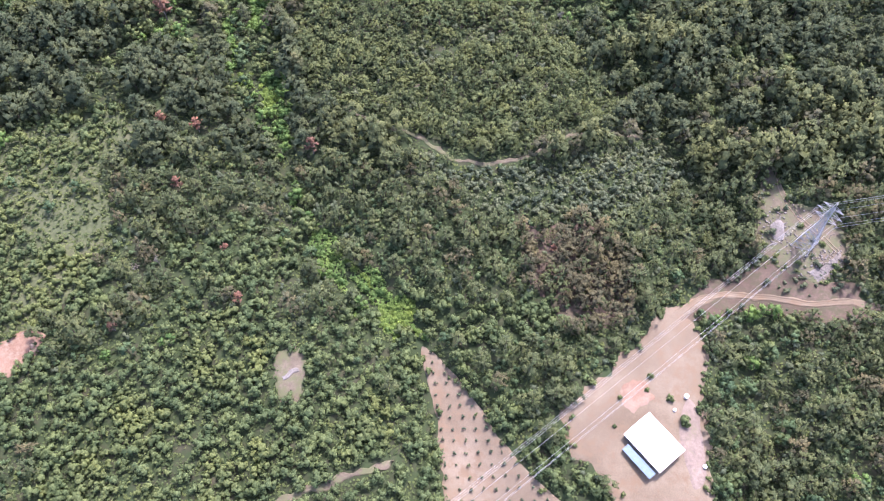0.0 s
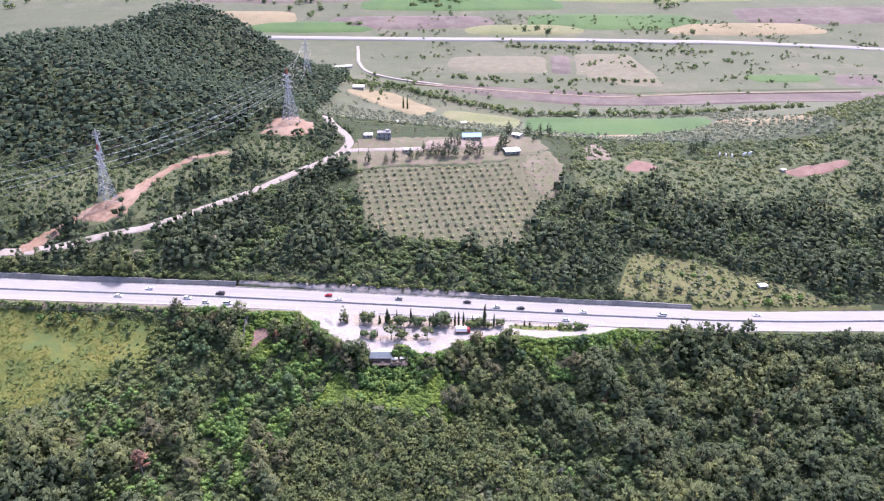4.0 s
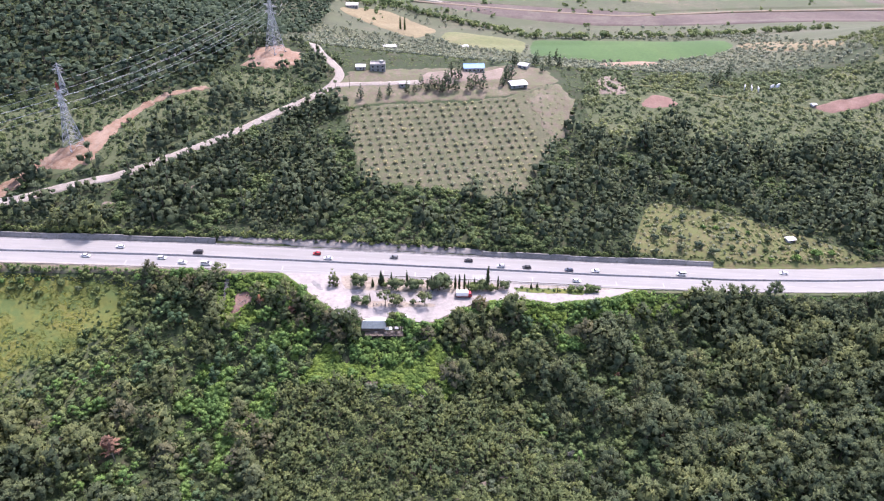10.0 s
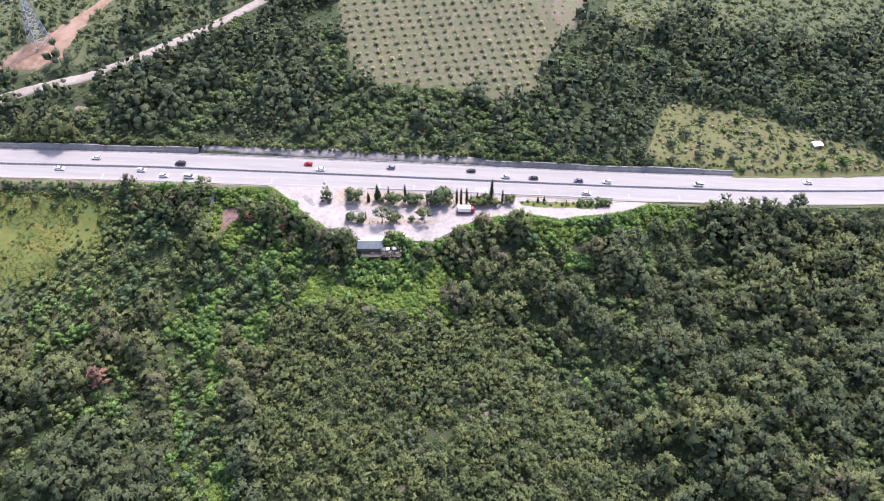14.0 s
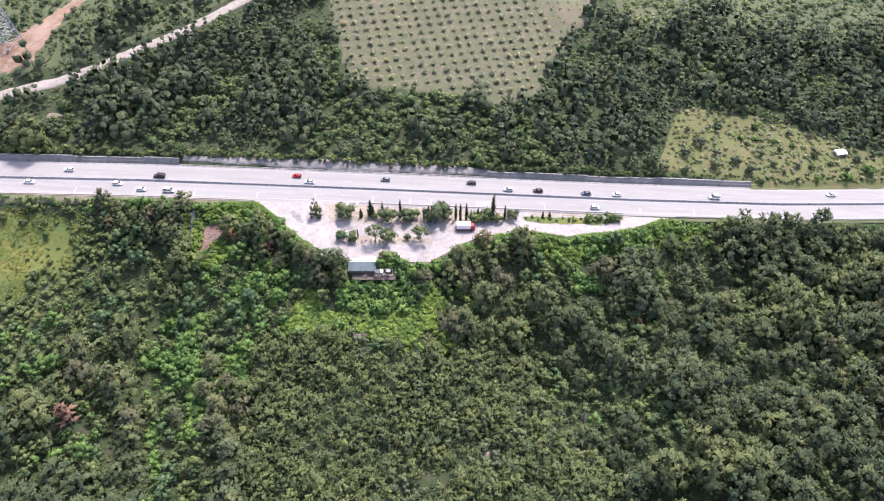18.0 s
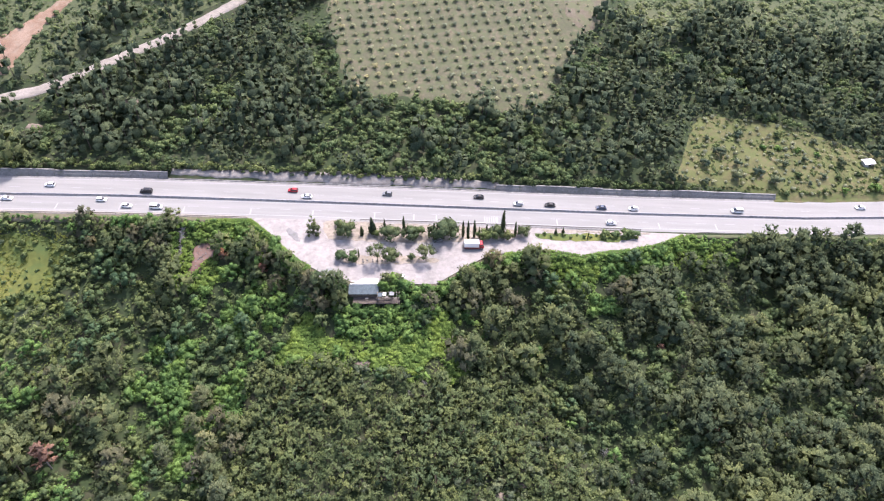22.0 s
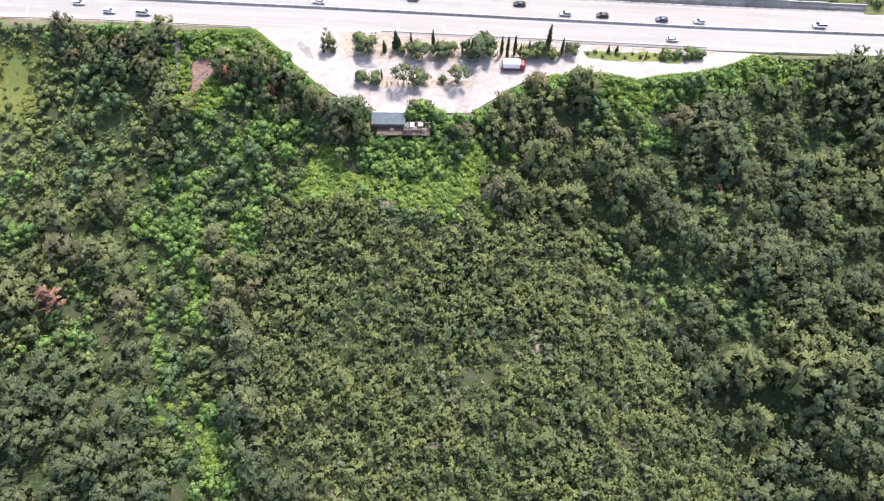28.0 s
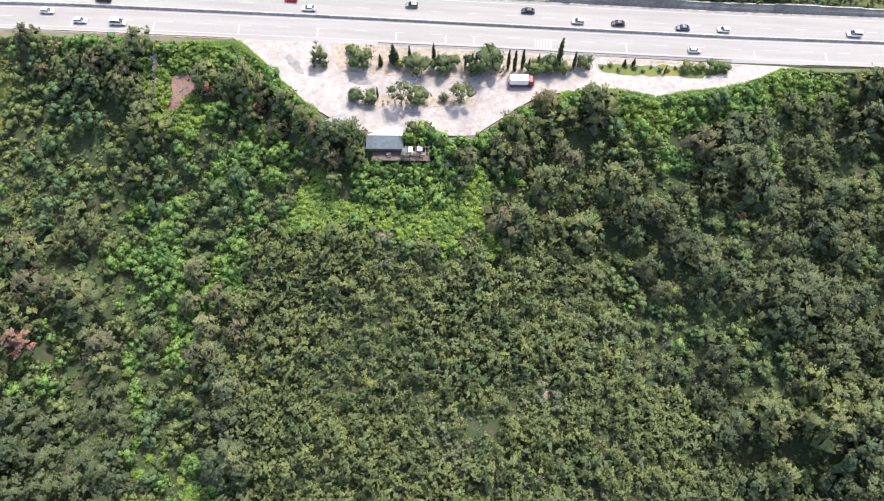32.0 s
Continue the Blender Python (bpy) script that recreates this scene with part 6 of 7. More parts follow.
for kind, colour, x, y, turn in TRAFFIC:
    yy = y + (road_bend(x) if y > 5 else 0)
    z = -0.06 * x + (0.06 if y > 5 else 0.03)
    m = pose(x, float(yy), z, 0, 0, turn) @ pose(0, 0, 0, 0, 3.43 if turn < 90 else -3.43)
    if (kind, colour) in made:
        copy_thing(made[kind, colour], m)
    else:
        made[kind, colour] = car(kind, colour, {"saloon": f"{colour} saloon car with dark windows", "hatchback": f"small {colour} hatchback with dark windows", "van": f"tall {colour} van with dark windows"}[kind])
        made[kind, colour].matrix_basis = m
for ob in scene.objects:
    if ob.get("group") == "vehicles on the road":
        ob["label"] = ob["label"] + (" on the highway" if ob.location.y > 5 else " parked in the rest area")

truck = thing("truck", pose(10.5, -8.0, -0.06 * 10.5 + 0.03, 0, 3.43, 2), "parked truck with a red cab and a pale box body", "truck")
part("chassis", boxed(-0.3, 0, 0.85, 7.6, 0.9, 0.22), DARKOPEN, truck)
part("cargo_box", boxed(-1.1, 0, 2.15, 5.7, 2.4, 2.2, 0, 0.12), CAR_PAINTS["white"], truck, "pale box body")
part("side_skirt", boxed(-1.1, -1.18, 0.85, 5.4, 0.06, 0.4), REDPAINT, truck)
part("side_skirt", boxed(-1.1, 1.18, 0.85, 5.4, 0.06, 0.4), REDPAINT, truck)
cab = prism([(1.95, 0.6), (1.95, 2.7), (3.1, 2.75), (3.6, 1.75), (3.72, 0.6)], 2.3)
bmesh.ops.bevel(cab, geom=list(cab.edges), offset=0.08, segments=1, affect="EDGES")
part("cab", cab, CAR_PAINTS["red"], truck, "red cab")
part("windscreen", boxed(0, 0, 0, 0.04, 2.0, 0.95), GLAZING, truck).matrix_basis = pose(3.39, 0, 2.22, 0, -26.5)
for s in (-1, 1):
    part("side_window", boxed(2.65, s * 1.155, 2.15, 0.8, 0.03, 0.7), GLAZING, truck)
    part("headlamp", boxed(3.7, s * 0.85, 0.85, 0.08, 0.36, 0.2), LAMPGLASS, truck)
    part("mirror", boxed(3.2, s * 1.35, 2.1, 0.08, 0.22, 0.45), DARKOPEN, truck)
    for x in (2.75, -1.9, -3.0):
        wheel(truck, x, s * 1.02, 0.5, 0.3)


# ---- planting of the rest area ----
def flat_z(x):
    return -0.06 * x + 0.1


def place(name, meshes, x, y, scale, turn, label, category, group=""):
    ob = plant(name, meshes, x, y, scale, turn, label, category, group)
    if y > lot_edge(x):
        ob.location.z = flat_z(x)
    return ob


tall_cypress = [plant_meshes("cypress", cypress_parts(9.0, 0.8), BARK, CYPRESS) for _ in range(3)]
wide_cypress = [plant_meshes("cypress", cypress_parts(9.2, 2.6, True), BARK, CYPRESS) for _ in range(2)]
for k, (x, y, h, wide) in enumerate(((-32.7, -3.6, 4.4, 1), (-28.7, -2.7, 7.6, 1), (-23.8, -2.4, 7.8, 0), (-16.5, -2.0, 9.0, 0), (-6.8, -3.9, 6.0, 0), (-4.8, -5.0, 9.0, 0), (-3.6, -4.4, 8.2, 0),
                                     (3.2, -0.8, 5.0, 0), (6.4, -2.2, 8.2, 0), (8.3, -3.2, 9.3, 0), (10.8, -1.9, 8.6, 0), (12.7, -2.7, 6.0, 0), (15.6, -1.6, 6.6, 0), (21.9, -1.3, 13.4, 0),
                                     (26.8, -1.0, 7.8, 0), (-32.9, -15.7, 4.6, 0), (43.1, 1.6, 2.8, 1), (46.0, 1.8, 3.0, 1), (55.6, -0.8, 4.0, 0))):
    bank = wide_cypress if wide else tall_cypress
    place("cypress_tree", bank[k % len(bank)], x, y, h / (8.0 if wide else 9.0), 40 * k, "slender dark cypress in a bed beside the highway" if not wide else "broader dark conical cypress in the rest area", "cypress", "cypresses of the rest area")
place("conical_tree", plant_meshes("cypress", plume_pine(9.6, 2.5, (6, 6, 5, 4, 3, 2, 1), 14, 0.6, 0.32, 0.08, 5), BARK, PINE), -51, -4.2, 0.98, 0, "slim olive-green conical tree alone in the rest area", "conifer")
bed_pine = [plant_meshes("pine", umbrella_pine(8.4, 4.4, 11, 30, 0.75, 0.36), BARK, PINE), plant_meshes("pine", umbrella_pine(7.4, 4.6, 11, 30, 0.75, 0.36), BARK, PINE)]
place("pine_tree", bed_pine[0], -25.7, -18.0, 0.98, 10, "umbrella-shaped pine in the island of the rest area", "pine", "pines of the rest area")
place("pine_tree", bed_pine[1], -7.8, -16.4, 0.92, 130, "bushy dark pine in the island of the rest area", "pine", "pines of the rest area")
lot_bush = [plant_meshes("bush", bush_parts(4.2, 3.1, 8, 28, 0.55, 0.4), BARK, PINE) for _ in range(2)]
lot_grey = [plant_meshes("bush", bush_parts(3.2, 2.7, 7, 22, 0.5, 0.35), BARK, PASTURE) for _ in range(2)]
for k, (x, y, s, grey) in enumerate(((-38.6, -4.0, 1.65, 0), (-21.5, -5.4, 1.6, 0), (-14.0, -4.6, 1.4, 0), (-39.0, -17, 1.25, 1), (-34.8, -17.6, 1.25, 1), (-20.8, -17.2, 1.35, 0), (-13.2, -15.5, 0.6, 0), (-1.0, -3.8, 2.2, 0), (-11, -2.4, 1.3, 1), (-27, -3.4, 0.9, 1), (1.8, -2.0, 1.3, 0), (14.2, -3.2, 1.3, 1), (19.5, -1.6, 1.3, 0),
                                     (17.9, -2.6, 1.2, 1), (30.2, -0.2, 1.1, 0), (62.3, 1.0, 1.0, 1), (66.8, 1.2, 0.9, 1), (71.4, 1.5, 1.15, 1), (74.7, 1.6, 1.0, 1), (-42, 1.2, 0.8, 1), (24, -2.6, 0.9, 0), (-17.5, -27.2, 0.8, 0), (-22, -27.6, 0.9, 0))):
    place("bush", (lot_grey if grey else lot_bush)[k % 2], x, y, s, 70 * k, "grey-green low bush in a bed of the rest area" if grey else "rounded dark green bush in a bed of the rest area", "bush", "bushes of the rest area")
for k in range(16):
    place("bush", lot_grey[k % 2], 36 + 2.6 * k, 0.2 + 0.9 * math.sin(k * 2.3) + 0.02 * k, 0.28 + 0.14 * math.sin(k * 1.1) ** 2, 50 * k, "low tuft of green weeds on the grassy strip", "bush", "weeds of the grassy strip")
for k in range(14):
    x, y = -31 + 1.6 * (k % 9) + rng.uniform(-0.4, 0.4), -17.9 + 0.7 * (k // 9) + rng.uniform(-0.4, 0.4)
    bm = bmesh.new()
    bmesh.ops.create_icosphere(bm, subdivisions=1, radius=rng.uniform(0.25, 0.5))
    for v in bm.verts:
        v.co *= rng.uniform(0.75, 1.2)
        v.co.z *= 0.7
    me = bpy.data.meshes.new("boulder")
    bm.to_mesh(me)
    bm.free()
    me.materials.append(ROCK)
    ob = new("boulder", me)
    ob.location = (x, y, flat_z(x) + 0.25)
    tagged(ob, "rough pale boulder in the island of the rest area", "boulder", "boulders round the pine")


# ---- woods, shrubs and orchards ----
pines = [plume_pine(11.0, 4.1, (5, 4, 4, 2, 1), 9, 0.95, 0.5, 0.28, 2) for _ in range(4)] + [plume_pine(9.0, 4.5, (5, 5, 3), 10, 0.95, 0.5, 0.38, 2) for _ in range(4)]
px, py = scatter(PINES, 7.1, -300, 300, -165, 32)
qx, qy = scatter(PINES, 6.4, -225, 225, -345, -165)
small = [plume_pine(9.6, 3.0, (5, 4, 3, 1), 8, 0.85, 0.46, 0.26, 1, 0.6) for _ in range(4)] + [plume_pine(8.6, 3.2, (5, 4, 1), 8, 0.85, 0.46, 0.34, 1, 0.6) for _ in range(2)]
dx, dy = scatter(PINES, 6.2, 20, 80, -245, -185)
dry = inside(dx, dy, DRY_WOOD)
qx, qy = np.r_[qx, dx[dry]], np.r_[qy, dy[dry]]
tan = inside(qx, qy, DRY_WOOD) & (rng.uniform(0, 1, len(qx)) < 0.6) | (rng.uniform(0, 1, len(qx)) < 0.14)
merged("small_pines", small, qx[~tan], qy[~tan], sizes(qx[~tan], qy[~tan], 0.8, 2.0), rng.uniform(0.85, 1.3, (~tan).sum()), (BARK, PINE), "small upright olive-green pines over grey shrubs", "pines")
merged("sunburnt_pines", small, qx[tan], qy[tan], sizes(qx[tan], qy[tan], 0.8, 1.9), rng.uniform(0.85, 1.3, tan.sum()), (BARK, WARMPINE), "small brownish pines on dry soil", "pines")
old = ((px > 36 + 0.25 * (py + 60)) & (py > -150)) | ((px < -50) & (py < -95) & (py > -172))
old &= noise_at(px + 15, py, 0.035) + rng.normal(0, 0.12, len(px)) < np.where(px > 0, 0.36, 1.0)
grow("pine_tree", "pines on the slope below the road", (px[old], py[old]), pines, (BARK, DARKPINE), (0.6, 1.55), (0.8, 1.15),
     [(20, -30), (140, -30), (140, -140), (70, -110), (45, -70)], 300, ("dark green pine with a clumpy crown on the slope", "tall dark green pine with a broad clumpy crown"), "pine",
     "old_pine_forest", "dense dark green pine forest covering the slope")
warm = ~old & (rng.uniform(0, 1, len(px)) < np.where(inside(px, py, DRY_WOOD), 0.6, 0.12))
fresh_green = ~old & ~warm
merged("pine_forest", pines, px[fresh_green], py[fresh_green], sizes(px[fresh_green], py[fresh_green], 0.6, 1.6), rng.uniform(0.8, 1.25, fresh_green.sum()), (BARK, PINE), "dense olive-green pine forest covering the slopes", "pines")
merged("sunburnt_pines", pines, px[warm], py[warm], sizes(px[warm], py[warm], 0.7, 1.4), rng.uniform(0.8, 1.2, warm.sum()), (BARK, WARMPINE), "brownish sunburnt pines scattered through the green forest", "pines")
north_pine = [plume_pine(11.5, 4.2, (4, 3, 1), 9, 0.95, 0.55, 0.22, 1, 0.4, 0.85) for _ in range(4)] + [plume_pine(8.5, 4.6, (5, 3), 9, 0.95, 0.55, 0.32, 1, 0.4, 0.85) for _ in range(3)]
x, y = scatter(PINES, 7.4, -420, 420, 28, 262)
merged("roadside_pines", north_pine, x, y, sizes(x, y, 0.5, 1.4) * np.clip((y - road_bend(x) - 25) / 16, 0.5, 1.0), rng.uniform(0.9, 1.45, len(x)), (BARK, HAZYPINE), "dark pine wood between the highway and the orchard hill", "pines")
young = [plume_pine(5.4, 2.1, (4, 3, 1), 6, 0.75, 0.44, 0.28, 1, 0.6) for _ in range(4)] + [plume_pine(4.6, 2.3, (5, 3, 1), 6, 0.75, 0.44, 0.34, 0, 0.6) for _ in range(4)]
grow("young_pine", "young pines of the plantation", scatter(YOUNG, 3.5, -90, 100, -180, -40, 0.5), young, (BARK, YOUNGPINE), (0.5, 1.7), (0.8, 1.15),
     [(-60, -60), (40, -60), (40, -100), (-60, -100)], 300, ("small bushy young pine in close planting", "bushy young green pine in close planting"), "pine",
     "young_pine_plantation", "close-set bushy young pines on the slope")
fresh = [bush_parts(3.6, 2.7, 5, 13, 0.8, 0.6) for _ in range(5)]
grow("shrub", "leafy shrubs below the rest area", scatter(FRESH, 2.7, -140, 130, -260, 0), fresh, (BARK, BRIGHT), (0.6, 1.25), (0.8, 1.2),
     [(-75, -20), (20, -20), (20, -56), (-75, -56)], 220, ("low bright green leafy shrub on the bank", "bright green leafy shrub on the bank"), "shrub",
     "green_thicket", "bright green leafy thicket in the gully and on the banks")
leafy = [broad_parts(6.2, 3.0) for _ in range(5)]
x, y = scatter(LEAFY, 4.6, -300, 300, -345, 20)
tone = noise_at(x, y, 0.05) + rng.normal(0, 0.22, len(x)) + 0.3 * ((np.abs(x - gully_w(y)) < 14) | inside(x, y, GREEN_BANK))
for m, mat, words in ((tone < -0.14, BLUELEAF, "blue-green"), ((tone >= -0.14) & (tone < 0.26), BROAD, "mid-green"), (tone >= 0.26, BRIGHT, "fresh light green")):
    merged("broadleaf_wood", leafy, x[m], y[m], rng.uniform(0.6, 1.3, m.sum()), rng.uniform(0.8, 1.15, m.sum()), (BARK, mat), words + " broadleaf trees in the gullies and on the banks", "trees")
mound = [bush_parts(1.3, 1.8, 2, 12, 0.62, 0.46, 0.9) for _ in range(5)]
x, y = scatter(CARPET, 1.45, -140, 130, -245, 10)
merged("creeper_mounds", mound, x, y, rng.uniform(0.6, 1.35, len(x)), rng.uniform(0.6, 1.1, len(x)), (BARK, LIME), "low mounds of bright yellow-green creepers on the banks", "creepers")
broad = [bush_parts(4.2, 3.2, 4, 12, 0.85, 0.62) for _ in range(5)]
x, y = scatter(BUSHES, 4.15, -300, 300, -345, 120)
merged("broadleaf_thicket", broad, x, y, rng.uniform(0.6, 1.2, len(x)), rng.uniform(0.8, 1.2, len(x)), (BARK, BROAD), "thicket of mid-green broadleaf shrubs", "shrubs")
under = [bush_parts(3.6, 2.8, 3, 8, 1.1, 0.85) for _ in range(4)]
x, y = scatter(PINES, 8.8, -300, 300, -165, 30)
k = ~inside(x, y, DRY_WOOD)
x, y = x[k], y[k]
merged("understorey", under, x, y, rng.uniform(0.5, 1.0, len(x)), rng.uniform(0.8, 1.3, len(x)), (BARK, BROAD), "green broadleaf shrubs between the pines", "shrubs")
grey = [bush_parts(3.4, 2.3, 4, 10, 0.7, 0.45, 0.5) for _ in range(4)]
x, y = scatter(GREY, 3.0, -90, 210, -330, -40)
x2, y2 = scatter(YOUNG, 11, -90, 100, -180, -40)
x3, y3 = scatter(PINES, 20, -300, 300, -165, -40)
x, y = np.r_[x, x2, x3], np.r_[y, y2, y3]
merged("grey_shrubs", grey, x, y, rng.uniform(0.5, 1.1, len(x)), rng.uniform(0.8, 1.2, len(x)), (BARK, GREYLEAF), "silvery grey-green shrubs", "shrubs")
fill = [bush_parts(2.6, 2.2, 2, 9, 0.75, 0.5, 0.5) for _ in range(4)]
x, y = scatter(PINES, 4.1, -215, 215, -330, -165)
k = ~inside(x, y, DRY_WOOD) | (rng.uniform(0, 1, len(x)) < 0.6)
x, y = x[k], y[k]
tone = noise_at(x, y + 50, 0.05) + rng.normal(0, 0.25, len(x))
for m, mat, words in ((tone < 0, BLUELEAF, "blue-green"), (tone >= 0, GREYLEAF, "grey-green")):
    merged("undershrubs", fill, x[m], y[m], rng.uniform(0.6, 1.2, m.sum()), rng.uniform(0.8, 1.2, m.sum()), (BARK, mat), words + " shrubs filling the gaps between small pines", "shrubs")
low = [bush_parts(2.6, 2.8, 2, 9, 1.0, 0.75) for _ in range(4)]
hedge = [bush_parts(3.4, 2.5, 4, 12, 0.75, 0.5) for _ in range(4)]
tuft = [bush_parts(1.5, 2.5, 2, 9, 1.0, 0.75, 1.5) for _ in range(5)]
x, y = scatter(SCRUBS, 4.0, -300, 450, 20, 340, 0.8)
e = x > 0
merged("hillside_scrub", tuft, x[e], y[e], rng.uniform(0.3, 1.4, e.sum()), rng.uniform(0.8, 1.3, e.sum()), (BARK, SCRUB), "low light green scrub on the sunny hillside", "scrub")
merged("hillside_scrub", tuft, x[~e], y[~e], rng.uniform(0.45, 1.25, (~e).sum()), rng.uniform(0.9, 1.6, (~e).sum()), (BARK, SLOPESCRUB), "low green scrub on the slope of the pylons", "scrub")
x, y = scatter(SCRUBS, 2.9, -300, 0, -330, 0)
k = noise_at(x, y, 0.08) + rng.normal(0, 0.15, len(x)) > -0.6
x, y = x[k], y[k]
merged("pasture_shrubs", low, x, y, np.clip(0.75 + 0.7 * noise_at(x, y, 0.06) + rng.normal(0, 0.2, len(x)), 0.3, 1.4), rng.uniform(0.8, 1.3, len(x)), (BARK, PASTURE), "low green shrubs grown over old pasture", "shrubs")
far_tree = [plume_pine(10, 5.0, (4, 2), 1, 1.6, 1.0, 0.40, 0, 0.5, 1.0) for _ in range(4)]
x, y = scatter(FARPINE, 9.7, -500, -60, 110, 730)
merged("far_pine_wood", far_tree, x, y, rng.uniform(0.8, 1.3, len(x)), rng.uniform(0.75, 1.1, len(x)), (BARK, HAZYPINE), "dark pine wood on the far hillside", "pines")
far_olive = [bush_parts(2.8, 3.4, 2, 6, 1.6, 1.2, 1.8) for _ in range(3)]
x, y = scatter(GROVE, 7.0, -140, 520, 225, 640)
on_field = np.zeros(len(x), bool)
for poly in ([(-133, 600), (-102, 632), (-67, 626), (0, 536), (-27, 483), (-96, 570)], [(0, 544), (91, 490), (76, 386), (42, 431), (-6, 487)],
             [(92, 494), (190, 484), (289, 460), (284, 400), (240, 360), (164, 347), (78, 384)], [(120, 300), (136, 334), (178, 360), (196, 332), (160, 300)]):
    on_field |= inside(x, y, poly)
thin = (y > 505) & (rng.uniform(0, 1, len(x)) < 0.8)
on_field |= thin | ((y > 555) & (x > 60)) | (near_line(x, y, [(-86, 214), (-104, 262)], 4))
x, y = x[~on_field], y[~on_field]
merged("olive_grove", far_olive, x, y, rng.uniform(0.6, 1.15, len(x)), rng.uniform(0.8, 1.2, len(x)), (BARK, OLIVE), "grey-green olive grove in the valley", "olive trees")

# low undergrowth that hides the forest floor
ux, uy = np.r_[rng.uniform(-215, 215, 84000), rng.uniform(-380, 400, 36000)], np.r_[rng.uniform(-325, 0, 84000), rng.uniform(28, 240, 36000)]
kind = growth(ux, uy)
scrubby = (kind == SCRUBS) & (ux > 0)
sel = (kind != NONE) & ~scrubby & (~inside(ux, uy, DRY_WOOD) | (rng.uniform(0, 1, len(ux)) < 0.45)) & (np.abs(ux) < 205 + 0.56 * np.maximum(0, uy + 100))
gx2, gy2 = ux[scrubby], uy[scrubby]
ux, uy = ux[sel], uy[sel]
at = np.c_[gx2, gy2, ground_z(gx2, gy2) + rng.uniform(0.3, 0.9, len(gx2))]
v, f = sprays(at, np.tile((0.0, 0.0, 1.0), (len(gx2), 1)), 2.0, 1.5, 0.3)
tagged(new("hill_undergrowth", mesh_of("hill_undergrowth", v, f, [SCRUB], smooth=True, normals=np.tile((0.0, 0.0, 1.0), (len(v), 1)))), "light green undergrowth of the scrubby hillside", "undergrowth", kind="stuff")
at = np.c_[ux, uy, ground_z(ux, uy) + rng.uniform(0.2, 0.9, len(ux))]
v, f = sprays(at, np.tile((0.0, 0.0, 1.0), (len(ux), 1)), np.where(uy > 20, 1.6, 1.3), np.where(uy > 20, 1.2, 0.9), 0.35)
tagged(new("undergrowth", mesh_of("undergrowth", v, f, [UNDER], smooth=True, normals=np.tile((0.0, 0.0, 1.0), (len(v), 1)))), "low leafy undergrowth on the forest floor", "undergrowth", kind="stuff")

# creepers and grass that cover the bank below the rest area
ux, uy = np.r_[rng.uniform(-115, 112, 60000), rng.uniform(-115, 10, 60000)], np.r_[rng.uniform(-70, 6, 60000), rng.uniform(-250, -70, 60000)]
kind = growth(ux, uy)
sel = (kind == FRESH) | (kind == CARPET)
ux, uy = ux[sel], uy[sel]
open_bank = kind[sel] == CARPET
for m, mat, words in ((open_bank, LIME, "yellow-green creepers carpeting the open bank"), (~open_bank, BRIGHT, "bright green creepers between the shrubs of the bank")):
    at = np.c_[ux[m], uy[m], ground_z(ux[m], uy[m]) + rng.uniform(0.25, 1.3, m.sum())]
    v, f = sprays(at, np.tile((0.0, -0.2, 1.0), (m.sum(), 1)), 1.1, 0.85, 0.4)
    tagged(new("bank_creepers", mesh_of("bank_creepers", v, f, [mat], smooth=True, normals=np.tile((0.0, 0.0, 1.0), (len(v), 1)))), words, "creepers", kind="stuff")
wx = np.r_[rng.uniform(-92, -50, 3000), rng.uniform(22, 100, 2600)]
wy = lot_edge(wx) + 0.5 - rng.uniform(0, 1, len(wx)) ** 1.4 * 5.5
at = np.c_[wx, wy, ground_z(wx, wy) + rng.uniform(0.3, 0.9, len(wx))]
v, f = sprays(at, np.tile((0.0, -0.2, 1.0), (len(wx), 1)), 0.9, 0.7, 0.4)
tagged(new("rim_grass", mesh_of("rim_grass", v, f, [LIME], smooth=True, normals=np.tile((0.0, 0.0, 1.0), (len(v), 1)))), "tall yellow-green grass along the rim of the rest area", "grass", kind="stuff")
ex = np.arange(-86, 94, 1.5)
ex = ex[(ex < -37) | (ex > -24)]
ey = lot_edge(ex) - rng.uniform(0.9, 2.4, len(ex))
fx, gx3 = np.arange(-240, -88, 1.6), np.arange(98, 230, 1.8)
ey = np.r_[ey, lot_edge(fx) + rng.uniform(-2.2, 0.3, len(fx)), lot_edge(gx3) - rng.uniform(0.3, 2.4, len(gx3))]
ex = np.r_[ex, fx, gx3]
tx = np.linspace(-35.5, -16, 13)
size = np.r_[rng.uniform(0.25, 0.5, len(ex)), rng.uniform(0.65, 0.95, 13)]
ex, ey = np.r_[ex, tx], np.r_[ey, -37.3 + 0.8 * np.sin(tx * 1.7)]
merged("rim_shrubs", fresh, ex, ey, size, rng.uniform(0.8, 1.15, len(ex)), (BARK, BRIGHT), "low green shrubs along the rim of the rest area", "shrubs")

